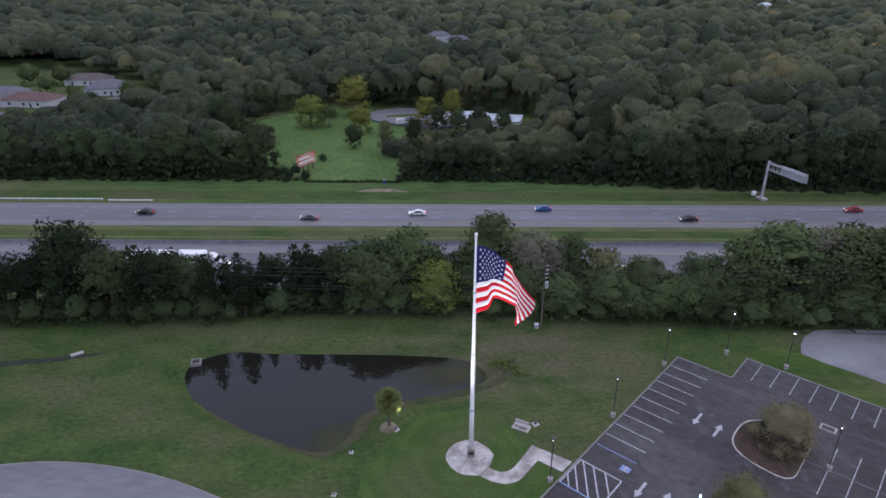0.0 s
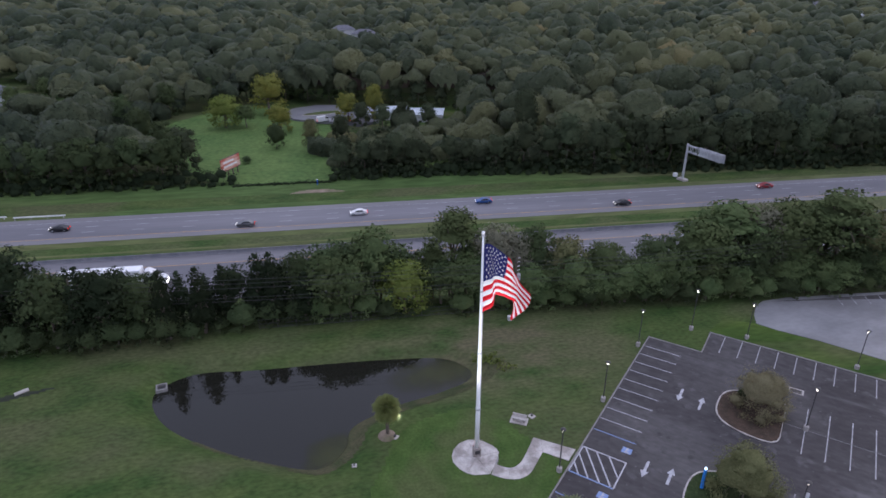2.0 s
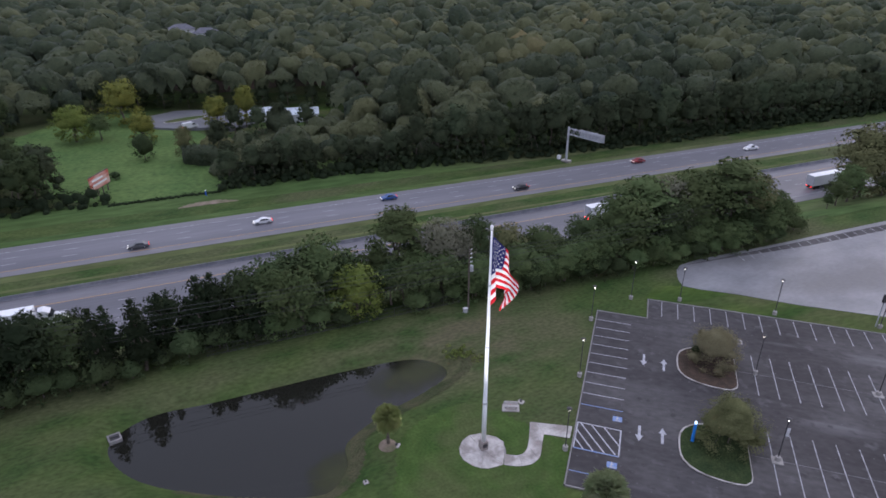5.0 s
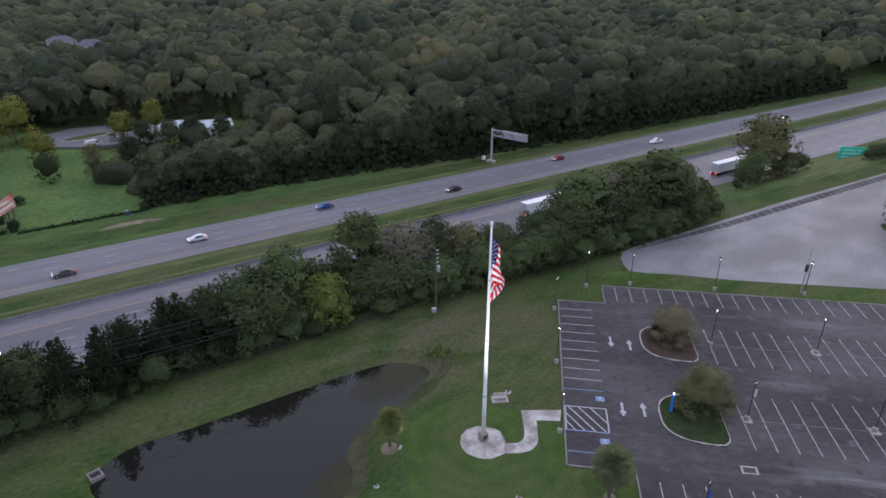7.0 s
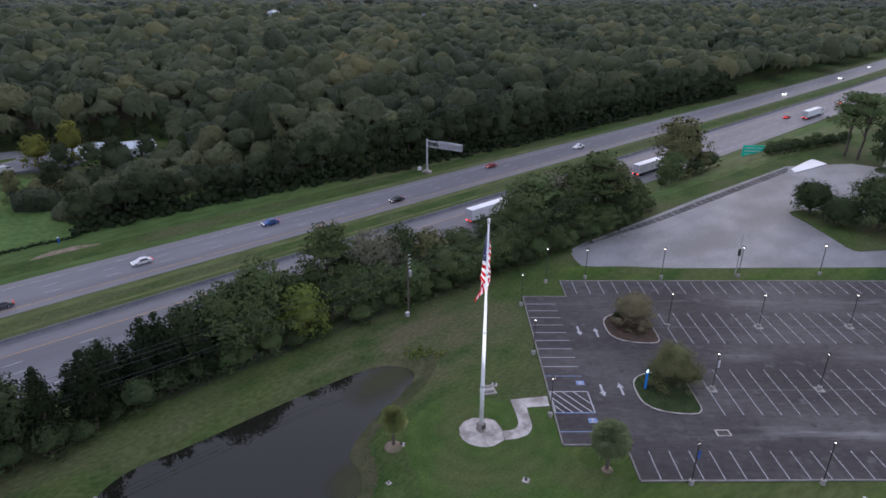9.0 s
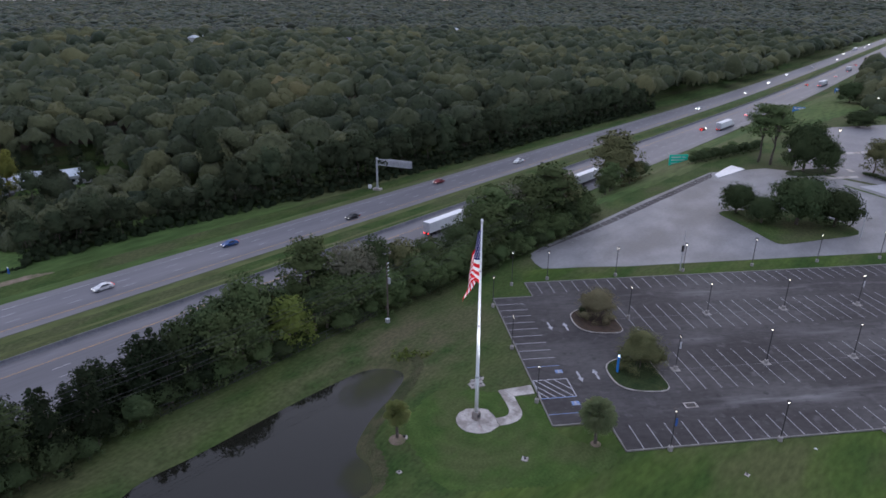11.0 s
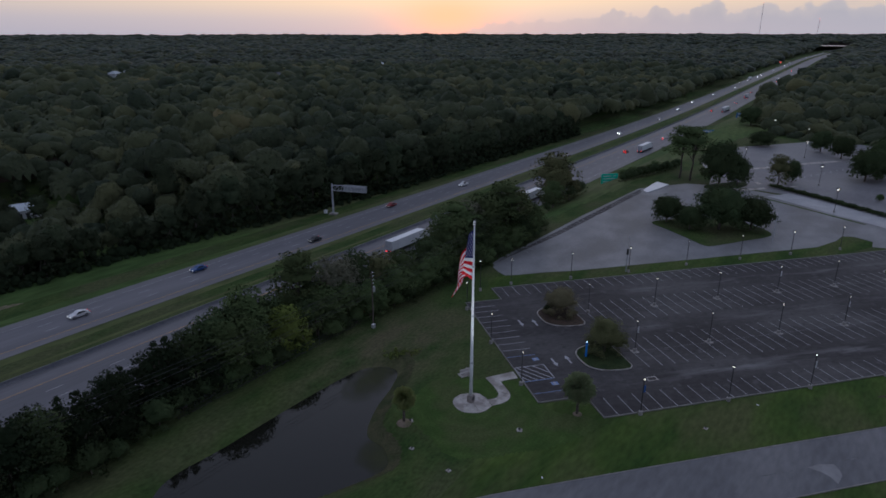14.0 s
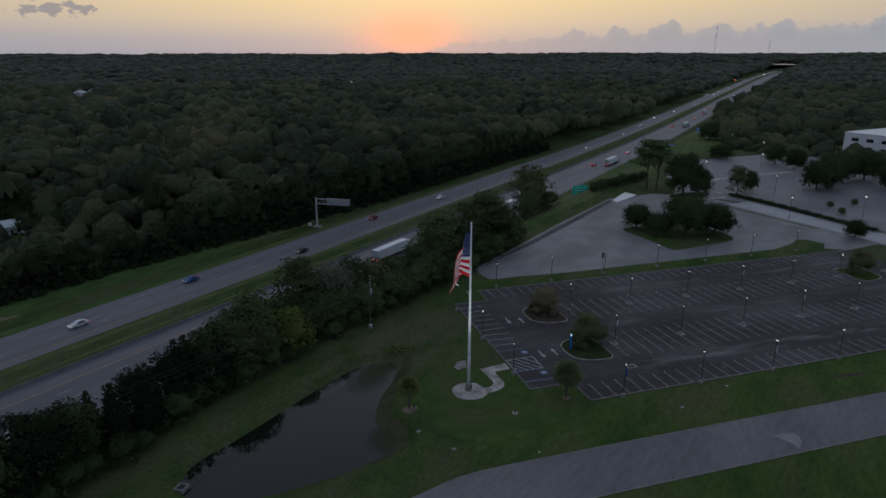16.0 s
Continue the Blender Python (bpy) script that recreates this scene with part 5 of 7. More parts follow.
def crown_kinds(count, r, shape, knobs, leaves=0, leaf=0.4, squash=0.78):
    """Whole crowns: an uneven dome swollen by boughs, and those by clumps of leaves, with creases between them."""
    bv, bf = shape
    out = []
    for k in range(count):
        h = 0.62 + 0.16 * np.sin(bv @ rng.normal(size=3) * 2.2 + rng.uniform(0, 6)) + 0.10 * np.sin(bv @ rng.normal(size=3) * 3.1 + rng.uniform(0, 6))
        for many, reach, rise in knobs:
            c = unit(rng.normal(size=(many, 3)) * (1, 1, 0.8) + (0, 0, 0.35))
            size = rng.uniform(0.65, 1.2, many)
            near = (bv @ c.T - 1.0) / (reach * size) ** 2 * 2
            h = h + rise * (np.exp(near) * size).max(1)
        v = bv * (h * r)[:, None] * (1, 1, squash)
        v = v + rng.normal(size=v.shape) * 0.012 * r
        a, b, c = (v[bf[:, i]] for i in range(3))
        area = np.linalg.norm(np.cross(b - a, c - a), axis=1) + 1e-9
        pick = rng.choice(len(bf), leaves, p=area / area.sum()) if leaves else np.zeros(0, int)
        if leaves:
            w = rng.dirichlet((1, 1, 1), leaves)
            at = w[:, :1] * a[pick] + w[:, 1:2] * b[pick] + w[:, 2:] * c[pick]
            out_d = unit(np.cross(b - a, c - a)[pick])
            out_d = unit(out_d + rng.normal(size=(leaves, 3)) * 0.38 + (0, 0, 0.25))
            e = unit(np.cross(out_d, rng.normal(size=(leaves, 3))))
            g = np.cross(out_d, e)
            s = leaf * rng.uniform(0.5, 1.3, (leaves, 1))
            at = at + out_d * leaf * rng.uniform(0.0, 0.9, (leaves, 1))
            quad = np.stack([at - e * s, at - g * s * 0.7, at + e * s, at + g * s * 0.7], 1).reshape(-1, 3)
            i4 = np.arange(leaves)[:, None] * 4 + len(v)
            v, bf2 = np.concatenate([v, quad]), np.concatenate([bf, i4 + [0, 1, 2], i4 + [0, 2, 3]])
        out.append((v - (0, 0, r * 0.25), bf2 if leaves else bf))
    return out


def grow_woods(name, r0, r1, step, kinds, rise):
    """Crowns on a jittered grid between two distances from the car park, joined into one mesh."""
    gx, gy = np.meshgrid(np.arange(-r1, r1, step), np.arange(-0.4 * r1, r1, step))
    qx, qy = (gx + rng.uniform(-0.46, 0.46, gx.shape) * step).ravel(), (gy + rng.uniform(-0.46, 0.46, gx.shape) * step).ravel()
    d = np.hypot(qx, qy)
    ok = wooded(qx, qy) & (d > r0) & (d < r1) & ((qy > 120) | (qx > 200)) & (qx > -0.95 * qy - 30) & (qy > -0.32 * qx)
    V, F, T, n = [], [], [], 0
    for x, y in zip(qx[ok], qy[ok]):
        v, f = kinds[rng.integers(len(kinds))]
        a, s = rng.uniform(0, 6.28), rng.uniform(0.60, 1.0) + 0.60 * rng.uniform(0, 1) ** 3
        c, d = math.cos(a) * s, math.sin(a) * s
        q = np.empty_like(v)
        q[:, 0], q[:, 1] = v[:, 0] * c - v[:, 1] * d + x, v[:, 0] * d + v[:, 1] * c + y
        q[:, 2] = v[:, 2] * s * rng.uniform(0.95, 1.4) + float(height_patch(x, y)) + LOW + rise + rng.uniform(-2.4, 2.0) + (s - 0.9) * 6
        V.append(q), F.append(f + n)
        stand = 0.16 * math.sin(x * 0.021 + 1.3) * math.cos(y * 0.027) + 0.12 * math.sin(x * 0.047 - y * 0.039)
        T.append(np.full(len(q), min(1.0, max(0.0, 0.42 + stand - 0.16 * float(smooth_step(-40, -75, x)) + rng.normal() * 0.17))))
        n += len(q)
    me = array_mesh(name, np.concatenate(V), np.concatenate(F), FOREST, True)
    me.attributes.new("tint", "FLOAT", "POINT").data.foreach_set("value", np.concatenate(T).astype(np.float32))
    tagged(new(name, me), "dense dark green woodland of rounded broadleaf crowns", "woods", kind="stuff")


SPLIT = 1050.0
BOUGHS, CLUMPS = (13, 0.52, 0.30), (70, 0.20, 0.18)
for r0, r1, step, kinds, rise in ((0, 330, 9.0, crown_kinds(9, 6.6, upper(2), (BOUGHS, CLUMPS), 420, 0.48), -1.6), (330, 560, 10.2, crown_kinds(9, 7.4, upper(2), (BOUGHS, CLUMPS), 60, 0.85), -1.8), (560, SPLIT + 20, 13.2, crown_kinds(9, 9.2, upper(2), ((12, 0.58, 0.32), (40, 0.28, 0.16)), 12, 1.2), -2.4)):
    grow_woods("woodland", r0, r1, step, kinds, rise)

# far woods to the horizon, coarser with distance, over a dark forest floor
for r0, r1, step, size in ((1050, 1700, 16.0, 10.5), (1700, 2800, 27.0, 18.0), (2800, 4750, 44.0, 30.0)):
    gx, gy = np.meshgrid(np.arange(-r1, r1, step), np.arange(-0.4 * r1, r1, step))
    qx, qy = (gx + rng.uniform(-0.45, 0.45, gx.shape) * step).ravel(), (gy + rng.uniform(-0.45, 0.45, gx.shape) * step).ravel()
    d = np.hypot(qx, qy)
    ok = (wooded(qx, qy) & wooded(qx, qy + 0.7 * size) & wooded(qx, qy - 0.7 * size) | (d > 3250)) & (d > r0) & (d < r1) & (qx > -0.85 * qy) & (qy > -0.2 * qx)
    qx, qy, d = qx[ok], qy[ok], d[ok]
    bv, bf = HALF1
    m = len(qx)
    s = size * (rng.uniform(0.6, 1.1, m) + 0.5 * rng.uniform(0, 1, m) ** 3)
    lump = rng.uniform(0.75, 1.2, (m, len(bv)))
    top = LOW + height_patch(qx, qy) - 0.34 * size - 1.5 + rng.uniform(-2.5, 2.5, m) + 30.0 * smooth_step(1300, 4700, d) + 4 * np.sin(qx * 0.004) * np.sin(qy * 0.0033) + smooth_step(2200, 4600, d) * (20 + 26 * ((qx + 84) * 0.5225 - (qy - 14) * 0.8526) / d)
    v = bv[None] * (lump * s[:, None])[:, :, None] * np.array([1, 1, 0.55 if size < 20 else 0.28]) + np.stack([qx, qy, top], 1)[:, None]
    f = bf[None] + (np.arange(m) * len(bv))[:, None, None]
    tagged(new("distant_woods", array_mesh("distant_woods", v.reshape(-1, 3), f.reshape(-1, 3), CANOPY, True)), "endless dark woodland canopy reaching the horizon", "woods", kind="stuff")
ang = np.radians(np.arange(-12, 136, 1.0))
rad = 300 * 1.05 ** np.arange(0, 58)
R, A = np.meshgrid(rad, ang, indexing="ij")
X, Y = R * np.cos(A), R * np.sin(A)
gap = wooded(X, Y) & wooded(X + 25, Y + 25) & wooded(X - 25, Y - 25) & wooded(X + 25, Y - 25) & wooded(X - 25, Y + 25) | (R > 3250)
Z = LOW + 4.0 * smooth_step(300, 500, R) + 30.0 * smooth_step(1300, 4700, R)
nr, na = R.shape
i = (np.arange(nr - 1)[:, None] * na + np.arange(na - 1)[None])
i = i[gap[:-1, :-1] & gap[1:, :-1] & gap[:-1, 1:] & gap[1:, 1:]]
tagged(new("forest_floor", array_mesh("forest_floor", np.stack([X, Y, Z], -1).reshape(-1, 3), np.stack([i, i + na, i + na + 1, i + 1], 1), MULCH, True)), "dark shaded floor of the woods", "ground", kind="structure")

# bushes and brambles along the foot of the woods
lobes = []
for x in np.arange(-200, 330, 2.1):
    if not -46 < x < -16:
        lobes.append((x + rng.uniform(-1, 1), float(wood_edge(x)) + 1.5 + rng.uniform(-1.0, 1.2), LOW + rng.uniform(0.3, 1.0), rng.uniform(1.0, 2.0)))
        lobes.append((x + rng.uniform(-1, 1), float(wood_edge(x)) + 4.0 + rng.uniform(-1.0, 1.2), LOW + rng.uniform(1.0, 3.2), rng.uniform(1.6, 2.8)))
    else:
        for q in (-0.7, 0, 0.7):
            lobes.append((x + q, 191.2 + rng.uniform(-0.4, 0.4), LOW + 0.1, rng.uniform(0.6, 1.0)))
v, f, nr = foliage(rng, lobes, HALF1, 40, 0.26, 0.9, middle=(60, 190, -60))
tagged(new("undergrowth", array_mesh("undergrowth", v, f, LEAFC, normals=nr)), "dark dense undergrowth along the foot of woods", "bushes", kind="stuff")

# single trees in the meadow and by the lots
tree("shrub1", -36, 231.5, "small dark round cedar standing in the meadow", scale=1.75, wide=0.78)
tree("bright", -58, 262, "broad light green tree in the meadow", scale=1.45, wide=1.35)
tree("oak3", -50, 261, "grey-green tree beside a light green one", scale=0.8, wide=1.3)
tree("yellow", -43, 282, "tall tree with yellow autumn leaves in the meadow", scale=1.5, turn=30, wide=1.3)
tree("yellow", -36, 252, "small yellowing tree behind a dark cedar", scale=0.95, turn=120, wide=1.3)
tree("yellow", -10, 262, "yellowing tree beside a turning circle", scale=1.15, turn=200, wide=1.15)
tree("yellow", 0.5, 261, "tall yellowing tree beside a white house", scale=1.45, turn=300, wide=0.75)
tree("olive", -23.5, 226, "slender grey-green tree at the meadow's corner", scale=1.0, wide=0.85)
for x, y, sc in ((-230, 352, 2.3), (-212, 352, 2.2), (-250, 340, 2.0), (-150, 332, 1.9), (-176, 300, 1.5), (-209, 288, 1.4), (-182, 262, 1.5), (-160, 318, 1.7), (-186, 315, 1.4), (-152, 300, 1.5), (-208, 330, 1.8), (-165, 292, 1.6), (-225, 280, 1.7), (-240, 318, 1.6)):
    tree("shrub%d" % (x % 2), x, y, "dark round tree between houses", group="garden trees", scale=sc, turn=x, wide=0.95)
for x, y in ((3, 246), (20.5, 245), (-5, 252), (11, 250)):
    tree("wood2", x, y, "broad tree in front of a white-roofed house", group="trees by the house", scale=0.72, turn=x * 20)
tree("shrub1", -44.5, 214.5, "low dark bush behind a billboard", "shrub", scale=0.5, wide=1.3, name="shrub")
tree("wood2", 52, 219, "tall brownish-green tree above the woodland edge", scale=1.35, wide=0.75)
tree("spreading", 387, 88, "dark spreading tree on the verge by a road sign", scale=1.0, wide=1.1)
tree("wood4", 31, 334, "tall tree rising above the surrounding woods", scale=1.35, wide=0.8)
for x, y, sc, w in ((125.6, 66.4, 0.72, 0.9), (121.5, 58.4, 0.62, 0.95), (126.5, 51.0, 1.12, 0.95), (131.5, 43.0, 0.85, 1.0)):
    tree("spreading", x, y, "dark spreading live oak in a bed", group="oaks in the bed", scale=sc, turn=x * 7, wide=w)
for x, y, key, sc, w in ((192.7, 76.5, "pine0", 1.42, 1.5), (194.6, 81.2, "pine1", 1.40, 1.5), (190.6, 64.9, "spreading", 1.45, 0.72), (195, 59, "spreading", 0.9, 0.7), (204, 46, "olive", 1.05, 1.15), (213, 42, "spreading", 0.75, 0.55), (232, 18, "spreading", 1.1, 0.85), (239, 14, "spreading", 1.0, 0.8), (304, 68, "spreading", 0.62, 1.5), (258, 12, "spreading", 1.2, 0.9), (270, 0, "spreading", 1.2, 0.9), (152, 4, "spreading", 0.5, 0.9), (285, 30, "spreading", 0.9, 0.8), (300, 40, "spreading", 0.9, 0.8), (250, -10, "spreading", 1.1, 0.8)):
    tree(key, x, y, "dark tree standing in a distant car park" if x > 195 else "low dark bush beside a drive", "tree", "car park trees", sc, x * 13, w)
for x, y in ((196, 12), (206, 4), (186, 8)):
    tree("shrub0", x, y, "small clipped shrub in a distant car park", "shrub", "car park shrubs", 0.55, x * 5, name="shrub")
# dark hedge along the fence by the highway sign
for k in range(15):
    tree("shrub1", 175 + k * 2.9, 98.5 - k * 0.75, "low dark hedge shrub along a fence", "shrub", "hedge by the highway", 0.62 + 0.1 * (k % 3), k * 70, 1.1, name="shrub")
# hedge along the drive
for k in range(36):
    t = k / 35 * 60.0
    x, y = float(np.interp(t, (0, 8, 22.5, 44, 60), (199, 195, 187.2, 173.8, 164.5))), float(np.interp(t, (0, 8, 22.5, 44, 60), (47.4, 40.4, 28.2, 11.5, -1.5)))
    tree("shrub1", x, y, "low dark clipped hedge shrub along a drive", "shrub", "hedge along the drive", 0.25 + 0.03 * (k % 3), k * 50, 1.75, 0.02, "shrub")
# loose bushes on the islands
CRAPE = material("crape_foliage", (0.190, 0.172, 0.100), (0.225, 0.208, 0.122), 0.5, 0.9, 0, 0.2, spec=0.05, by_island=0.10)
CRAPE_G = material("crape_green_foliage", (0.128, 0.138, 0.064), (0.168, 0.174, 0.082), 0.5, 0.9, 0, 0.2, spec=0.05, by_island=0.10)
for leaf_mat in (CRAPE, CRAPE_G):
    light_through(leaf_mat, 0.3)
tree_kind("crape", 97, 6.6, 4.0, CRAPE, n=60, core=ICO2, tufts=700, size=0.085, low=0.0, thick=0.10, inner=0.68, shell=(0.5, 1.10), cores=14)
tree_kind("crape_green", 98, 7.4, 4.0, CRAPE_G, n=60, core=ICO2, tufts=700, size=0.085, low=0.0, thick=0.10, inner=0.68, shell=(0.5, 1.10), cores=14)
x, y, _ = lot(9.6, 37.2)
tree("crape", x, y, "rounded olive-green crape myrtle in a mulched island", scale=0.92, wide=1.22, z=-0.3)
x, y, _ = lot(10.3, 19.4)
tree("crape_green", x, y, "rounded green crape myrtle in a grassy island", scale=0.98, wide=1.18, z=-0.3)
x, y, _ = lot(7.2, 38.8)
tree("shrub1", x, y, "small dark shrub in the mulched island", "shrub", scale=0.3, z=0.16, name="shrub")
x, y, _ = lot(102.2, 36.6)
tree("crape_green", x, y, "rounded green crape myrtle in a far island", scale=0.9, wide=1.2, z=0.16)


def palm(x, y, h, r, skirt, label, seed):
    rng = np.random.default_rng(seed)
    gz = float(ground_z(x, y))
    ob = thing("palm_tree", None, label, "palm", "cabbage palms", pose(x, y, gz))
    part("trunk", Shape().lathe(0, 0, [(0.27, -0.3), (0.22, 0.4), (0.19, h * 0.5), (0.23, h * 0.8), (0.30, h * 0.88), (0.12, h)], 12), ob, BARK)
    for name, count, e0, e1, mat, rr in (("crown", 150, -0.85, 1.5, FROND if skirt > 20 else FROND_G, r), ("dead_skirt", skirt, -1.25, -0.6, FROND_D, r * 0.78)):
        s = Shape()
        for k in range(count):
            a, e = rng.uniform(0, 6.28), rng.uniform(e0, e1)
            out, upv = Vector((math.cos(a), math.sin(a), 0)), Vector((0, 0, 1))
            w = out * math.cos(e) + upv * math.sin(e)
            sidev = Vector((-math.sin(a), math.cos(a), 0))
            base = Vector((0, 0, h * 0.93))
            hub = base + w * rr * 0.45
            s.tube(base, hub, 0.03, 0.02, 4)
            for j in range(11):
                b = (j - 5) / 5 * 1.25
                t = (w * math.cos(b) + sidev * math.sin(b)).normalized()
                ln = rr * 0.58 * (1 - 0.25 * abs(b)) * rng.uniform(0.85, 1.1)
                nrm = t.cross(w.cross(sidev)).normalized() * 0.10
                m1 = hub + t * ln * 0.55
                tip = hub + t * ln - upv * ln * 0.30
                s.add([hub, m1 + nrm, tip, m1 - nrm], [(0, 1, 2), (0, 2, 3)])
        if count:
            part(name, s, ob, mat)
    return ob


palm(9.3, 46.3, 5.3, 2.7, 10, "green cabbage palm beside the car park", 1)
palm(-7.9, 66.9, 4.8, 1.95, 30, "cabbage palm with yellowed lower fronds by the pond", 2)
thing("root_mound", Shape().lathe(0, 0, [(1.3, -0.2), (1.1, 0.12), (0.6, 0.28), (0.3, 0.34)], 14), "brown bare root mound under a palm", "soil", m=pose(-8.0, 66.8, float(ground_z(-8, 66.8))), mat=EARTH, smooth=True)
thing("root_mound", Shape().lathe(0, 0, [(0.8, -0.2), (0.7, 0.08), (0.3, 0.16)], 14), "brown mulch ring under a palm", "soil", m=pose(9.3, 46.2, float(ground_z(9.3, 46.2))), mat=EARTH, smooth=True)


# ---- the flag and its pole ----
PX, PY = 2.74, 61.65
plaza = thing("flag_plaza", Shape().lathe(0, 0, [(2.75, -0.3), (2.75, 0.045), (0.01, 0.05)], 40), "pale concrete pad of joined slabs under a flagpole", "paving", m=pose(PX - 0.1, PY - 0.3, 0.0), mat=KERB, kind="structure")
RIM = [(3.0, 0.4), (2.5, 1.5), (1.0, 2.9), (-0.5, 3.1), (-1.7, 2.6), (-2.6, 1.6), (-3.0, 0.5), (-3.0, -0.5), (-2.4, -1.8), (-1.6, -2.6), (-0.8, -3.0), (1.1, -3.1), (2.0, -1.6)]
for a, b in ((0, 3), (3, 6), (6, 9), (9, 11), (11, 13)):
    piece = [RIM[k % 13] for k in range(a, b + 1)]
    mid = Vector((sum(p[0] for p in piece) / (len(piece) + 1), sum(p[1] for p in piece) / (len(piece) + 1)))
    ring = [(mid.x + (x - mid.x) * 0.985, mid.y + (y - mid.y) * 0.985) for x, y in [(0, 0)] + piece]
    part("slab", Shape().prism(ring, -0.3, 0.085), plaza, CONCRETE)
path_l = spline([(4.7, 59.8), (6.0, 58.95), (7.2, 59.1), (8.4, 60.3), (10.55, 63.6)], False, 4) + [(11.4, 63.1), (15.2, 60.7)]
path_r = spline([(3.8, 58.2), (5.3, 57.3), (7.0, 57.0), (8.5, 57.7), (9.7, 59.2)], False, 4) + [(11.0, 60.9), (13.7, 59.0)]
footpath = thing("footpath", Shape().band(path_l, path_r, -0.3, 0.045), "curved pale concrete footpath of joined slabs", "path", mat=KERB, kind="structure")
last = len(path_l) - 1
cuts = [0, 5, 11, last - 2, last - 1, last]
for a, b in zip(cuts, cuts[1:]):
    sides = []
    for line in (path_l, path_r):
        pts = [Vector(line[k][:2]) for k in range(a, b + 1)]
        pts[0], pts[-1] = pts[0].lerp(pts[1], 0.02 / (pts[1] - pts[0]).length), pts[-1].lerp(pts[-2], 0.02 / (pts[-2] - pts[-1]).length)
        sides.append([tuple(q) for q in pts])
    part("slab", Shape().band(sides[0], sides[1], -0.3, 0.075), footpath, CONCRETE)
POLE_PAINT = material("white_pole_enamel", (0.84, 0.85, 0.86), (0.80, 0.81, 0.83), 0.8, 0.32, 0, 0.03, spec=0.5)
pole = thing("flagpole", None, "tall tapered white flagpole on a concrete base", "flagpole", m=pose(PX, PY, 0.09))
part("base_block", Shape().box(-0.45, 0.45, -0.45, 0.45, 0, 1.25, 0.05), pole, material("base_block_stone", (0.22, 0.19, 0.17), (0.30, 0.27, 0.25), 2.0, 0.85, 0.01, 0.2))
part("plaque", Shape().box(-0.30, 0.30, -0.49, -0.452, 0.45, 1.0), pole, DARKM, "dark bronze plaque")
part("shaft", Shape().lathe(0, 0, [(0.27, 1.2), (0.27, 7.0), (0.245, 7.1), (0.22, 15.0), (0.20, 15.1), (0.15, 23.0), (0.14, 23.1), (0.10, 29.6)], 16), pole, POLE_PAINT, smooth=True)
for z, r in ((7.05, 0.30), (15.05, 0.25), (23.05, 0.18)):
    part("collar", Shape().lathe(0, 0, [(r, z - 0.12), (r + 0.01, z), (r, z + 0.12)], 16), pole, STEEL)
part("truck", Shape().lathe(0, 0, [(0.16, 29.53), (0.20, 29.63), (0.16, 29.76)], 12), pole, STEEL)
part("finial", Shape().lathe(0, 0, [(0.03, 29.73), (0.14, 29.80), (0.20, 29.96), (0.14, 30.12), (0.02, 30.18)], 12), pole, WHITEM, "white ball", smooth=True)
part("halyard", Shape().tube((0.34, 0.1, 1.5), (0.22, 0.08, 29.5), 0.012, 0.012, 4), pole, STEEL)

FLAG_TOP, HOIST, FLY = 28.7, 8.2, 13.2
AWAY = math.radians(48)


def flag_point(a, b, off=0.0):
    """A point of the cloth: a 0..1 along the fly, b 0..1 down the hoist. The free end sags and folds."""
    wave = (0.55 * math.sin(a * 10.5 - b * 2.2) * min(1, a * 3) + 0.20 * math.sin(a * 23 + b * 3.5) * a) * (0.7 + 0.5 * b)
    wave -= 0.7 * a * a * math.sin(b * 2.6 + 0.8)
    reach = 10.2 * a ** 0.86 * (1.0 - 0.10 * b * a)
    upper_edge, lower_edge = 10.4 * a ** 1.3, HOIST + 1.6 * a * a + 4.2 * max(0.0, (a - 0.5) / 0.5) ** 1.4 + 0.30 * math.sin(a * 14) * min(1, a * 3)
    drop = (1 - b) * upper_edge + b * lower_edge
    x, y = reach * math.cos(AWAY) - (wave + off) * math.sin(AWAY), reach * math.sin(AWAY) + (wave + off) * math.cos(AWAY)
    return 0.17 + x, y, FLAG_TOP - drop


def cloth(a0, a1, b0, b1, na, nb, thick=0.03):
    s = Shape()
    vs = [flag_point(a0 + (a1 - a0) * i / na, b0 + (b1 - b0) * j / nb, o) for o in (-thick / 2, thick / 2) for j in range(nb + 1) for i in range(na + 1)]
    k = (na + 1) * (nb + 1)
    fs = []
    for j in range(nb):
        for i in range(na):
            p = j * (na + 1) + i
            fs += [(p, p + 1, p + na + 2, p + na + 1), (k + p + na + 1, k + p + na + 2, k + p + 1, k + p)]
    for j in range(nb):
        for p in (j * (na + 1), j * (na + 1) + na):
            fs.append((p, p + na + 1, k + p + na + 1, k + p))
    for i in range(na):
        for p in (i, nb * (na + 1) + i):
            fs.append((p, p + 1, k + p + 1, k + p))
    return s.add(vs, fs)


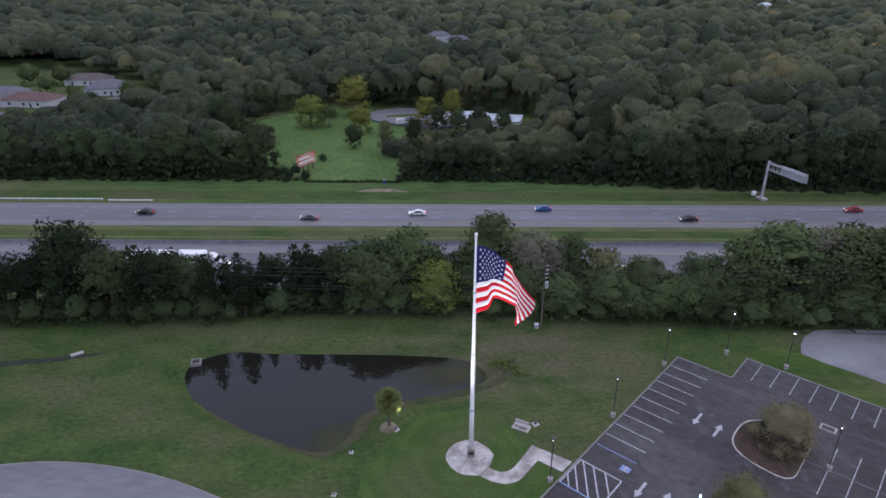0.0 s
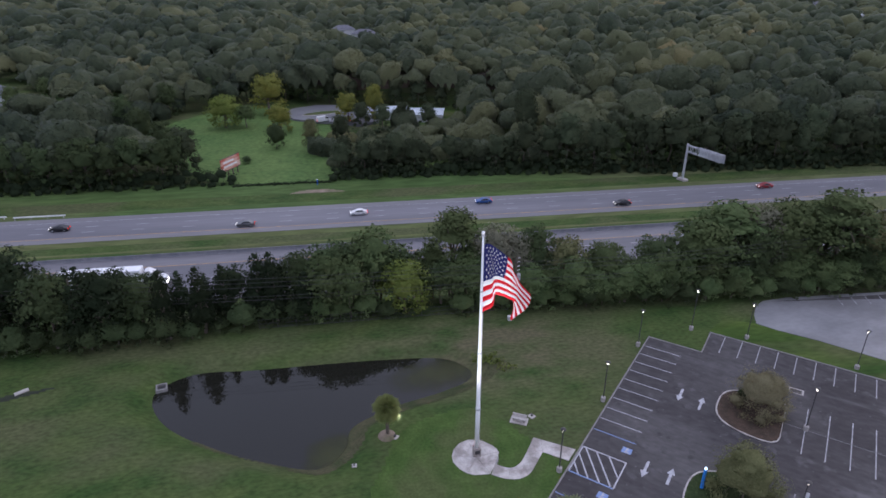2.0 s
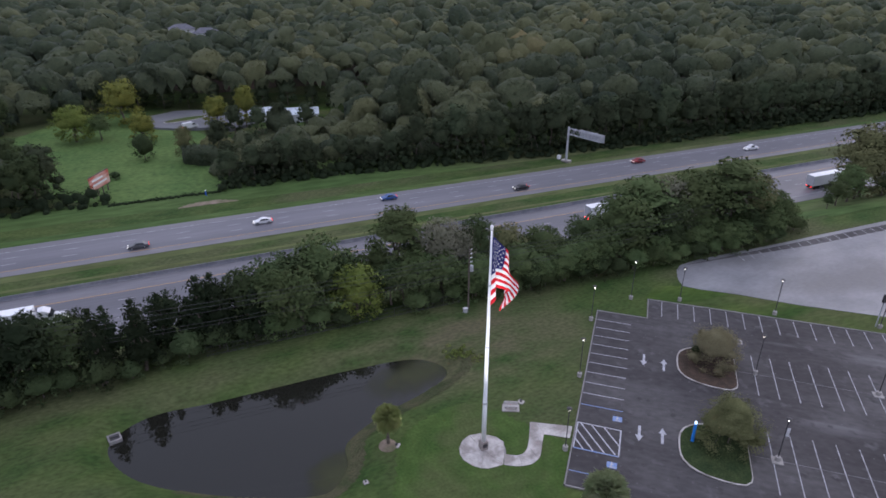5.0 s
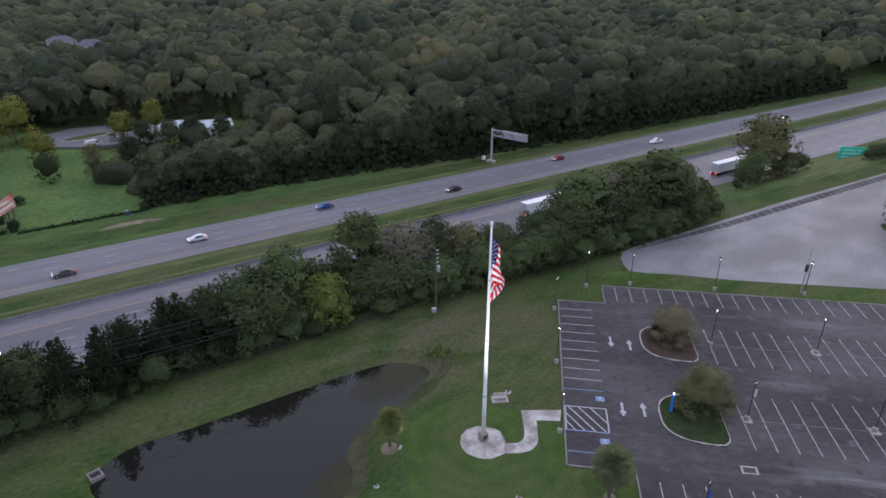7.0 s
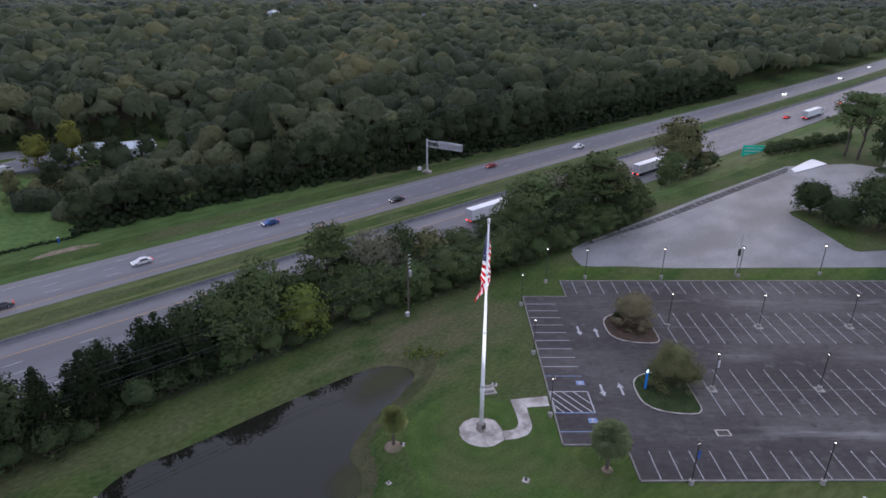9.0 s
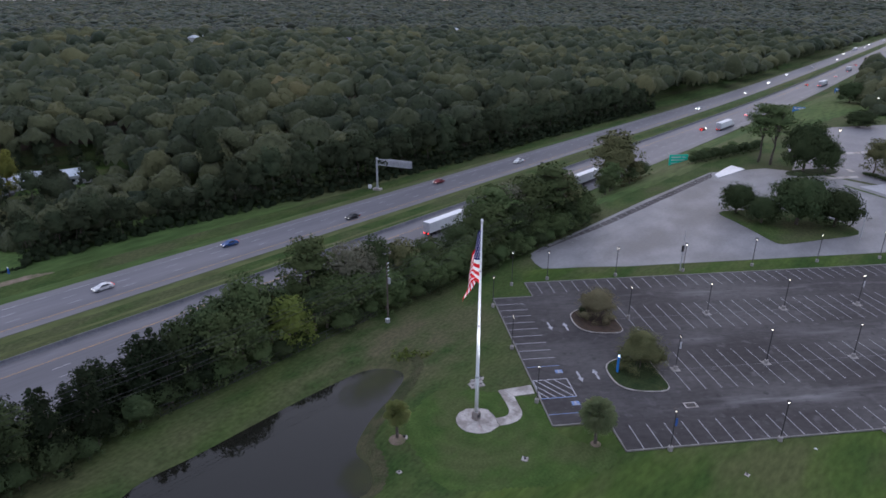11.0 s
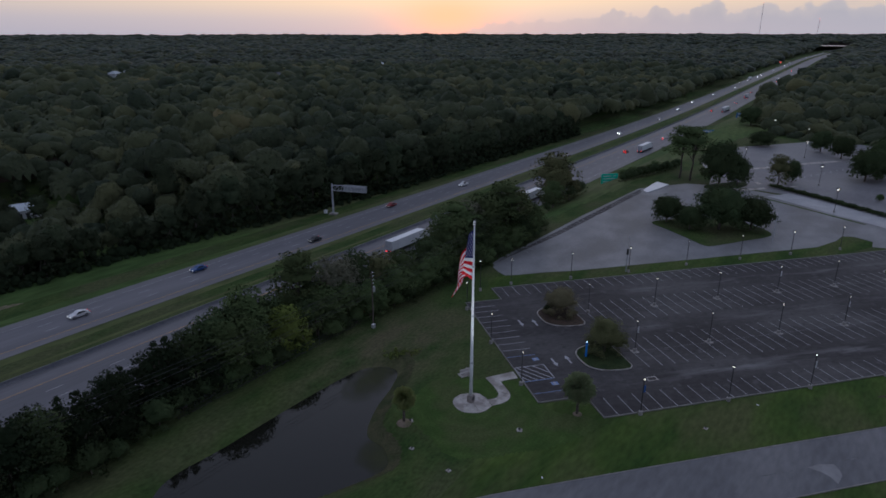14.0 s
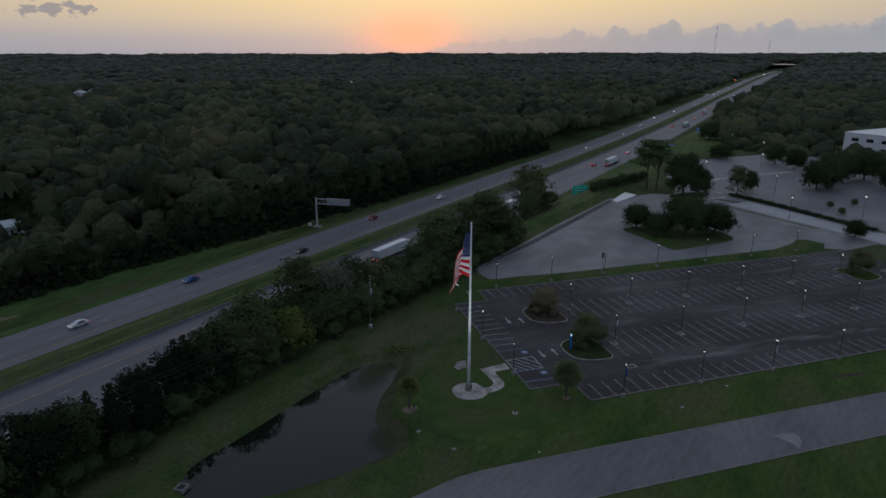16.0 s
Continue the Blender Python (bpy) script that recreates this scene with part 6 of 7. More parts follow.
flag = thing("flag", None, "large red, white and blue flag with stars, drooping in folds", "flag", m=pose(PX, PY, 0.0))
for k in range(13):
    part("stripe", cloth(0.4 if k < 7 else 0.0, 1.0, k / 13, (k + 1) / 13, 60 if k < 7 else 90, 3), flag, RED if k % 2 == 0 else WHITE, "red stripe" if k % 2 == 0 else "white stripe", smooth=True)
part("canton", cloth(0.0, 0.4, 0.0, 7 / 13, 40, 16), flag, BLUE, "navy blue field", smooth=True)
for r in range(9):
    for c in range(6 if r % 2 == 0 else 5):
        a = 0.4 * (c * 2 + (1 if r % 2 == 0 else 2)) / 12
        b = (7 / 13) * (r + 1) / 10
        s = Shape()
        for side_off in (-0.030, 0.030):
            ring = []
            for q in range(10):
                rr = (0.23 if q % 2 == 0 else 0.095)
                ring.append(flag_point(a + rr * math.sin(q * math.pi / 5) / FLY * 0.95, b - rr * math.cos(q * math.pi / 5) / HOIST, side_off))
            s.add([flag_point(a, b, side_off)] + ring, [(0, 1 + q, 1 + (q + 1) % 10) for q in range(10)])
        part("star", s, flag, WHITE)

# ---- lamps ----
def lamp_post(x, y, h, label, group, turn=0.0, gz=0.0, banner=None, big=1.0):
    ob = thing("lamp_post", None, label, "street lamp", group, pose(x, y, gz, 0, 0, turn))
    part("footing", LAMP["footing"], ob)
    part("pole", LAMP["pole"], ob, m=Matrix.Diagonal((1, 1, h / 7.0, 1)))
    head = part("head", LAMP["head"], ob, m=pose(0, 0, h) @ Matrix.Scale(big, 4))
    part("lens", LAMP["lens"], head, label="glowing warm lens")
    if banner:
        part("banner", Shape().box(0.08, 0.42, -0.02, 0.02, 3.9, 5.1), ob, banner, "small hanging banner")
    return ob


LAMP = {"footing": Shape().lathe(0, 0, [(0.34, -0.3), (0.34, 0.60), (0.30, 0.66), (0.1, 0.68)], 12).mesh("footing", FOOTC),
        "pole": Shape().box(-0.055, 0.055, -0.055, 0.055, 0.5, 7.0).mesh("pole", DARKM),
        "head": Shape().lathe(0, 0, [(0.07, -0.50), (0.09, -0.42), (0.10, -0.05), (0.33, 0.0), (0.33, 0.07), (0.20, 0.16), (0.05, 0.20)], 12).mesh("head", DARKM),
        "lens": Shape().lathe(0, 0, [(0.07, -0.30), (0.09, -0.27), (0.10, -0.20), (0.10, -0.10), (0.08, -0.04)], 10).mesh("lens", LAMPGLOW)}
BLUEB = material("blue_banner_cloth", (0.03, 0.09, 0.30), (0.05, 0.12, 0.36), 2.0, 0.8)
WHITEB = material("white_banner_cloth", (0.62, 0.62, 0.64), (0.5, 0.5, 0.52), 2.0, 0.8)
for u, w, n in ((5.9, -0.5, 4), (15.9, 18.2, 5), (31.2, 36.2, 5)):
    for k in range(n + (1 if u > 10 else 2)):
        x, y, _ = lot(u + 15.87 * k, w)
        if n == 5:
            thing("lamp_base_pad", Shape().box(-0.65, 0.65, -0.65, 0.65, 0, 0.10, 0.02), "square concrete pad set in asphalt", "paving", "lamp pads", pose(x, y, 0.05, 0, 0, -40.9), FOOTC, "structure")
        lamp_post(x, y, 6.4, "dark car park lamp post with lit head", "car park lamps", -40.9, 0.06 if n == 5 else 0.0, BLUEB if (u, k) == (5.9, 0) else WHITEB if (u, k) in ((15.9, 0), (31.2, 2), (15.9, 3), (5.9, 2)) else None)
x, y, _ = lot(15.4, 36.2)
lamp_post(x, y, 6.6, "dark car park lamp post with lit head", "car park lamps", -40.9, 0.06)
for x, y, h in ((43.5, 84.8, 7.4), (51.0, 80.9, 6.4), (62.6, 70.9, 6.6), (75.0, 61.0, 6.6), (88.6, 50.6, 6.6), (101.3, 40.2, 6.6), (113.4, 29.8, 6.6), (126, 19.2, 6.6), (32.8, 81.6, 6.4), (22.2, 69.4, 6.4), (12.0, 57.5, 6.4)):
    lamp_post(x, y, h, "dark lamp post with lit head in grass", "grass edge lamps", -40.9, float(ground_z(x, y)))
for x, y in ((238.8, 64.6), (212.8, 32.5), (276, 44.5), (327, 49), (357, 70), (186, 1.5), (170, 24), (262, 22)):
    lamp_post(x, y, 8.0, "dark lamp post with lit head in far lot", "far car park lamps", 10, 0.0, None, 2.2)
mast = thing("light_mast", None, "tall bare grey mast at the pale lot's edge", "mast", m=pose(74.9, 61.6, 0))
part("pole", Shape().lathe(0, 0, [(0.12, 0), (0.10, 4.5), (0.05, 9.5)], 8), mast, STEEL)
mast2 = thing("light_mast", None, "tall bare grey mast standing on the pale lot", "mast", m=pose(123.1, 35.6, 0))
part("pole", Shape().lathe(0, 0, [(0.12, 0), (0.10, 4.5), (0.05, 9.0)], 8), mast2, STEEL)
part("box", Shape().box(-0.3, 0.3, -0.2, 0.2, 4.6, 6.0), mast, DARKM)

# blue emergency pillar on the grassy island
x, y = 27.5, 52.4
pil = thing("help_pillar", Shape().lathe(0, 0, [(0.20, 0), (0.18, 2.6), (0.20, 2.62), (0.12, 2.8)], 12), "bright blue emergency call pillar with a light", "call pillar", m=pose(x, y, 0.15), mat=material("bright_blue_paint", (0.03, 0.20, 0.62), (0.04, 0.24, 0.68), 2.0, 0.4))
part("beacon", Shape().lathe(0, 0, [(0.12, 2.8), (0.14, 2.95), (0.08, 3.1), (0.01, 3.15)], 10), pil, emitter("blue_beacon_glow", (0.6, 0.8, 1.0), 3.0), "glowing beacon")

# bench, spotlights and boxes in the lawn
bench = thing("bench", None, "weathered grey concrete bench on a slab", "bench", m=pose(9.6, 67.1, 0, 0, 0, -27))
part("slab", Shape().box(-1.15, 1.15, -0.75, 0.75, -0.1, 0.08, 0.02), bench, CONCRETE)
part("seat", Shape().box(-0.95, 0.95, -0.35, 0.15, 0.42, 0.52, 0.03), bench, CONCRETE)
part("backrest", Shape().box(-0.95, 0.95, 0.15, 0.27, 0.50, 1.0, 0.03), bench, CONCRETE)
for sx in (-0.7, 0.7):
    part("leg", Shape().box(sx - 0.12, sx + 0.12, -0.3, 0.2, 0.08, 0.42), bench, CONCRETE)
pad_me = Shape().box(-0.42, 0.42, -0.42, 0.42, -0.1, 0.09, 0.02).mesh("ground_spotlight", CONCRETE)
can_me = Shape().lathe(0, 0, [(0.14, 0.09), (0.20, 0.30), (0.17, 0.34), (0.05, 0.28)], 10).mesh("lamp_can", DARKM)
for x, y in ((11.5, 67.7), (-7.0, 66.4), (0.4, 51.6), (-13.3, 55.1), (16.8, 28.9), (-12.3, 62.1)):
    sp = thing("ground_spotlight", pad_me, "small floodlight on a pale square concrete pad", "floodlight", "flag floodlights", pose(x, y, float(ground_z(x, y)), 0, 0, 20 + x * 9) @ Matrix.Scale(1.0 if y > 50 and x > -12 else 0.7, 4))
    part("lamp_can", can_me, sp, label="dark metal can")
box_d = thing("drain_box", None, "square concrete drain inlet at the pond's edge", "drain", m=pose(-39.6, 82.8, float(ground_z(-39.6, 82.8)) + 0.3, 0, 0, 14) @ Matrix.Scale(0.78, 4))
for a, b, c, d in ((-1.0, 1.0, -1.0, -0.72), (-1.0, 1.0, 0.72, 1.0), (-1.0, -0.72, -0.72, 0.72), (0.72, 1.0, -0.72, 0.72)):
    part("wall", Shape().box(a, b, c, d, -1.2, 0.35, 0.02), box_d, KERB)
part("well", Shape().box(-0.72, 0.72, -0.72, 0.72, -1.2, -0.15), box_d, DARKM)
pipe = thing("pipe_end", Shape().tube((-0.9, 0, 0.1), (0.9, 0, 0.2), 0.28, 0.28, 12), "pale concrete pipe end lying in grass", "pipe", m=pose(-58.5, 83.5, float(ground_z(-58.5, 83.5)), 0, 0, 30), mat=CONCRETE)

for x, y, turn in ((-7.4, 44.0, 30), (28.2, 23.6, 75)):
    thing("litter", Shape().box(-0.22, 0.22, -0.12, 0.12, 0, 0.08, 0.03).box(0.05, 0.30, 0.05, 0.20, 0.0, 0.06, 0.02), "small white scrap of litter on a lawn", "litter", "litter", pose(x, y, 0.03, 0, 0, turn) @ Matrix.Scale(0.75, 4), WHITEM)
# water plants at the pond's end
rng2 = np.random.default_rng(3)
lob = [(9.0 + rng2.normal() * 1.5, 80.8 + rng2.normal() * 0.9, float(ground_z(9.0, 80.8)) + rng2.uniform(0.1, 0.4), rng2.uniform(0.3, 0.6)) for _ in range(34)]
v, f, nr = foliage(rng2, lob, ICO1, 420, 0.13, 0.4, cores=0)
tagged(new("reeds", array_mesh("reeds", v, f, LEAFB, normals=nr)), "clump of green water plants at the pond's end", "water plants", kind="stuff")

# ---- utility line ----
def utility_pole(x, y, h, gz):
    ob = thing("utility_pole", None, "weathered wooden utility pole with insulators and transformer", "utility pole", "power line poles", pose(x, y, gz))
    part("pole", Shape().lathe(0, 0, [(0.17, -0.5), (0.14, h * 0.6), (0.10, h)], 10), ob, BARK)
    for k in range(4):
        part("insulator", Shape().tube((0.12, 0, h - 0.4 - k * 0.75), (0.55, 0, h - 0.3 - k * 0.75), 0.04, 0.065, 8), ob, WHITEM)
    part("transformer", Shape().lathe(0.45, 0, [(0.30, h - 4.4), (0.32, h - 4.2), (0.32, h - 3.4), (0.2, h - 3.25)], 12), ob, STEEL, "grey transformer drum")
    return ob


POLES = [(-120, 95.0), (-54.0, 95.2), (15.5, 93.0), (70, 94.5)]
for x, y in POLES[1:3]:
    utility_pole(x, y, 11.6, float(ground_z(x, y)))
for k, h in enumerate((10.6, 9.9, 9.1, 7.4, 6.8)):
    line = []
    for (ax, ay), (bx, by) in zip(POLES, POLES[1:]):
        for j in range(13 if bx == POLES[-1][0] else 12):
            t = j / 12
            line.append((ax + (bx - ax) * t, ay + (by - ay) * t + 0.4, h - 0.3 + 2.4 * (t * t - t)))
    s = Shape().cable(line, 0.026)
    thing("power_cable", s, "thin dark overhead power cable on poles", "cable", "power line", mat=DARKM)
cab = thing("utility_cabinet", Shape().box(-0.45, 0.45, -0.35, 0.35, 0, 1.0, 0.05), "small pale metal utility cabinet in grass", "utility box", m=pose(14.6, 92.2, float(ground_z(14.6, 92.2))) @ Matrix.Scale(0.75, 4), mat=STEEL)
part("lid", Shape().box(-0.48, 0.48, -0.38, 0.38, 1.0, 1.06, 0.02), cab, WHITEM)
# chain-link fence at the foot of the trees
fence_post = Shape().lathe(0, 0, [(0.035, 0), (0.035, 1.75), (0.02, 1.8)], 6).mesh("post", DARKM)
fence = thing("chain_link_fence", None, "dull chain-link fence along the foot of trees", "fence")
wire = Shape()
xs = np.arange(-27, 16, 3.0)
for a in xs:
    part("post", fence_post, fence, m=pose(a, 95.6, float(ground_z(a, 95.6))))
for a in np.arange(-27, 15, 0.33):
    g = float(ground_z(a, 95.6))
    for d in (0.33, -0.33):
        for z in np.arange(0.1 if d > 0 else 0.43, 1.7, 0.66):
            wire.add([(a, 95.6, g + z), (a + 0.33, 95.6, g + z + d), (a + 0.33, 95.62, g + z + d + 0.03), (a, 95.62, g + z + 0.03)], [(0, 1, 2, 3)])
for z in (0.1, 1.7):
    wire.tube((-27, 95.6, float(ground_z(-27, 95.6)) + z), (15, 95.6, float(ground_z(15, 95.6)) + z), 0.02, 0.02, 5)
part("mesh_wire", wire, fence, DARKM)

# ---- highway signs ----
gant = thing("sign_gantry", None, "grey steel cantilever sign gantry beside the highway", "sign gantry", m=pose(91.6, 177.8, LOW, 0, 0, -72))
part("footing", Shape().box(-1.4, 1.4, -1.0, 1.0, -0.3, 0.35, 0.05), gant, CONCRETE)
part("post", Shape().lathe(0, 0, [(0.40, 0.3), (0.36, 6), (0.30, 11.4)], 14), gant, STEEL)
truss = Shape()
L = 13.2
for yy in (-0.5, 0.5):
    for z in (9.0, 10.9):
        truss.tube((0, yy, z), (L, yy, z), 0.09, 0.09, 6)
for k in range(12):
    a, b = k * L / 12, (k + 1) * L / 12
    for yy in (-0.5, 0.5):
        truss.tube((a, yy, 9.0 if k % 2 else 10.9), (b, yy, 10.9 if k % 2 else 9.0), 0.05, 0.05, 5)
    truss.tube((a, -0.5, 10.9), (b, 0.5, 10.9), 0.04, 0.04, 5)
    truss.tube((a, -0.5, 9.0), (a, 0.5, 9.0), 0.04, 0.04, 5)
part("truss", truss, gant, STEEL)
part("sign_panel", Shape().box(4.2, L + 0.3, 0.55, 0.75, 8.7, 11.2), gant, material("aluminium_sheet", (0.34, 0.35, 0.37), (0.42, 0.43, 0.45), 0.6, 0.5, metal=0.3), "plain grey sign panel")
for k in range(7):
    part("stiffener", Shape().box(4.6 + k * 1.35, 4.72 + k * 1.35, 0.40, 0.55, 8.7, 11.2), gant, STEEL)
part("control_cabinet", Shape().box(-3.6, -2.6, -0.5, 0.5, 0, 1.2, 0.04), gant, WHITEM)
GREENS = material("green_sign_sheet", (0.035, 0.62, 0.44), (0.040, 0.66, 0.47), 0.5, 0.45)
gs = thing("road_sign", None, "green highway guide sign with unreadable white lines", "road sign", m=pose(182.6, 106.4, -6.6, 0, 0, -43) @ Matrix.Scale(1.32, 4))
part("panel", Shape().box(-2.8, 2.8, -0.06, 0.06, 2.4, 5.6), gs, GREENS)
for sx in (-1.7, 1.7):
    part("post", Shape().box(sx - 0.1, sx + 0.1, 0.08, 0.28, -0.5, 5.4), gs, STEEL)
for yy in (-0.066, 0.066):
    for z, a, b in ((4.85, -2.2, 0.6), (4.0, -2.2, 1.9), (3.1, -2.2, 1.2), (4.85, 1.2, 2.2)):
        part("legend_bar", Shape().box(a, b, yy - 0.004, yy + 0.004, z - 0.10, z + 0.10), gs, WHITEM)
board = thing("billboard", None, "red and white billboard on wooden posts, seen edge-on", "billboard", m=pose(-47.5, 202, float(ground_z(-47.5, 202)), 0, 0, 62))
part("panel", Shape().box(-4.6, 4.6, -0.18, 0.18, 2.4, 6.2), board, material("billboard_sheet", (0.46, 0.10, 0.07), (0.62, 0.42, 0.36), 0.35, 0.6, stretch=(0.4, 1, 2.0, 0), contrast=(0.42, 0.58)))
part("frame", Shape().box(-4.75, 4.75, -0.12, 0.12, 6.2, 6.4).box(-4.75, 4.75, -0.12, 0.12, 2.2, 2.4), board, BARK)
part("writing_bar", Shape().box(-3.6, 3.2, -0.20, -0.181, 3.4, 4.0), board, WHITEM)
part("writing_bar", Shape().box(-3.6, 1.6, -0.20, -0.181, 4.7, 5.3), board, WHITEM)
for sx in (-3.6, -1.2, 1.2, 3.6):
    part("post", Shape().box(sx - 0.14, sx + 0.14, 0.18, 0.44, -0.4, 6.0), board, BARK)
SIGN_BLUE = material("blue_sign_sheet", (0.06, 0.22, 0.60), (0.08, 0.27, 0.66), 1.0, 0.4)
for x, y, c in ((356, 107, SIGN_BLUE), (469, 108.7, SIGN_BLUE), (524.6, 97.3, SIGN_BLUE)):
    b = thing("blue_sign", None, "blue motorist service sign beside the highway", "road sign", "service signs", pose(x, y, LOW, 0, 0, -75) @ Matrix.Scale(1.25, 4))
    part("panel", Shape().box(-2.6, 2.6, -0.05, 0.05, 2.2, 5.2), b, c)
    for sx in (-1.6, 1.6):
        part("post", Shape().box(sx - 0.08, sx + 0.08, 0.06, 0.2, -3.0, 5.0), b, STEEL)
    for z in (2.9, 4.5):
        for sx in (-1.5, 0.1, 1.6):
            part("legend_bar", Shape().box(sx - 0.6, sx + 0.6, -0.07, -0.055, z - 0.38, z + 0.38), b, WHITEM)

# ---- vehicles ----
GLASSY = material("vehicle_glass", (0.015, 0.017, 0.02), (0.02, 0.022, 0.026), 1.0, 0.12, spec=0.6)
TYRE = material("tyre_rubber", (0.018, 0.018, 0.019), (0.025, 0.025, 0.026), 2.0, 0.85)
TAIL_LIT, TAIL_DIM = emitter("tail_lamp", (0.9, 0.03, 0.02), 9.0), emitter("dim_tail_lamp", (0.8, 0.03, 0.02), 0.8)
HEAD_LIT, HEAD_DIM = emitter("head_lamp", (1.0, 0.93, 0.8), 34.0), emitter("side_lamp", (0.9, 0.86, 0.78), 1.2)
HEAD, TAIL = HEAD_DIM, TAIL_DIM


def loft(profile, widths):
    """A body from a side profile (x, z) and a half width at each point."""
    n = len(profile)
    vs = [(x, -w, z) for (x, z), w in zip(profile, widths)] + [(x, w, z) for (x, z), w in zip(profile, widths)]
    return Shape().add(vs, [(i, (i + 1) % n, n + (i + 1) % n, n + i) for i in range(n)] + [tuple(range(n))[::-1], tuple(range(n, 2 * n))])


PAINTS = {k: material(k + "_car_paint", c, tuple(v * 0.9 for v in c), 1.0, 0.3, spec=0.5) for k, c in {"white": (0.72, 0.72, 0.73), "silver": (0.42, 0.43, 0.45), "black": (0.016, 0.016, 0.019), "red": (0.22, 0.018, 0.022), "blue": (0.03, 0.09, 0.27), "grey": (0.10, 0.105, 0.115)}.items()}
WHEEL = Shape().tube((0, -0.11, 0), (0, 0.11, 0), 0.33, 0.33, 14).mesh("wheel", TYRE)
RIM = Shape().tube((0, -0.118, 0), (0, 0.118, 0), 0.19, 0.19, 10).mesh("rim", STEEL)
CARS = {}


def car(colour, van=False, pickup=False):
    key = (colour, van, pickup)
    what = "van" if van else "pickup truck" if pickup else "car"
    ob = thing("van" if van else "pickup_truck" if pickup else "car", None, "%s %s driving along the highway" % (colour, what), what, "highway traffic")
    if key not in CARS:
        if van:
            body = loft([(-2.7, 0.35), (-2.75, 1.0), (-2.65, 2.15), (-2.4, 2.3), (1.0, 2.3), (1.5, 1.9), (2.0, 1.25), (2.7, 1.05), (2.8, 0.6), (2.7, 0.35)], [0.95, 0.98, 0.9, 0.85, 0.85, 0.85, 0.9, 0.9, 0.92, 0.92])
            glass = loft([(1.05, 2.22), (1.46, 1.88), (1.92, 1.34), (0.6, 1.34), (0.6, 2.1)], [0.80, 0.87, 0.93, 0.97, 0.88])
        else:
            top = [(-2.1, 0.95), (-1.6, 1.02), (-1.0, 1.42), (-0.3, 1.48), (0.3, 1.44), (1.0, 0.98)] if not pickup else [(-2.55, 1.05), (-0.75, 1.05), (-0.7, 1.75), (-0.3, 1.85), (0.6, 1.82), (1.2, 1.18)]
            a, b = (-2.35, 2.3) if not pickup else (-2.75, 2.75)
            prof_c = [(a + 0.1, 0.3), (a, 0.6)] + top + [(b - 0.45, 0.82 if not pickup else 1.1), (b, 0.62), (b - 0.1, 0.3)]
            ws = [0.85, 0.9] + [0.9, 0.88, 0.66, 0.64, 0.66, 0.86] + [0.86, 0.84, 0.84]
            body = loft(prof_c, ws)
            t = top
            glass = loft([(t[1][0] + 0.12, t[1][1] + 0.03), (t[2][0], t[2][1] - 0.06), (t[4][0], t[4][1] - 0.05), (t[5][0] - 0.1, t[5][1] + 0.02)], [0.90, 0.70, 0.70, 0.90])
        CARS[key] = (body.mesh("body", PAINTS[colour]), glass.mesh("windows", GLASSY))
    part("body", CARS[key][0], ob)
    part("windows", CARS[key][1], ob, label="dark glass")
    L = 2.75 if (van or pickup) else 2.3
    for sx in (-L * 0.58, L * 0.62):
        for sy in (-0.82, 0.82):
            w = part("wheel", WHEEL, ob, m=pose(sx, sy, 0.33))
            part("rim", RIM, w)
    for sy in (-0.62, 0.62):
        part("headlight", Shape().box(L - 0.1, L + 0.02, sy - 0.17, sy + 0.17, 0.60, 0.78), ob, HEAD)
        part("tail_light", Shape().box(-L - 0.08, -L + 0.05, sy - 0.18, sy + 0.18, 0.68, 0.88), ob, TAIL)
    return ob


def truck(length=16.2, label="white articulated lorry with a box trailer on the highway"):
    ob = thing("lorry", None, label, "truck", "highway traffic")
    tr = part("trailer", Shape().box(-length, 0, -1.3, 1.3, 1.1, 4.1, 0.05), ob, material("white_trailer_side", (0.80, 0.81, 0.83), (0.74, 0.75, 0.78), 0.4, 0.5, 0, 0.06))
    part("door_frame", Shape().box(-length - 0.05, -length, -1.28, 1.28, 1.1, 4.05).box(-length - 0.08, -length - 0.05, -0.04, 0.04, 1.2, 4.0), tr, STEEL)
    part("skirt", Shape().box(-length + 4.5, -2.5, -1.25, 1.25, 0.45, 1.1), ob, DARKM)
    part("cab", loft([(0.6, 0.5), (0.6, 3.5), (1.5, 3.7), (2.6, 3.1), (3.0, 2.2), (4.6, 1.9), (4.9, 1.4), (4.9, 0.5)], [1.2, 1.1, 1.05, 1.05, 1.12, 1.0, 1.0, 1.0]), ob, PAINTS["white"])
    part("windscreen", loft([(2.40, 3.15), (2.68, 3.05), (3.06, 2.25), (2.2, 2.25)], [1.08, 1.06, 1.13, 1.16]), ob, GLASSY)
    for sx in (-length + 1.2, -length + 2.5, -0.9, 0.5, 3.8):
        for sy in (-1.05, 1.05):
            part("wheel", WHEEL, ob, m=pose(sx, sy, 0.5) @ Matrix.Diagonal((1.5, 1.8, 1.5, 1)))
    for sy in (-0.75, 0.75):
        part("headlight", Shape().box(4.88, 4.95, sy - 0.15, sy + 0.15, 0.9, 1.1), ob, HEAD)
        part("tail_light", Shape().box(-length - 0.1, -length - 0.05, sy - 0.2, sy + 0.2, 0.85, 1.0), ob, TAIL)
    return ob


def on_road(ob, x, d, eastward):
    ob.matrix_basis = pose(x, float(road_mid(x)) + d, LOW + 0.115, 0, 0, 0 if eastward else 180)


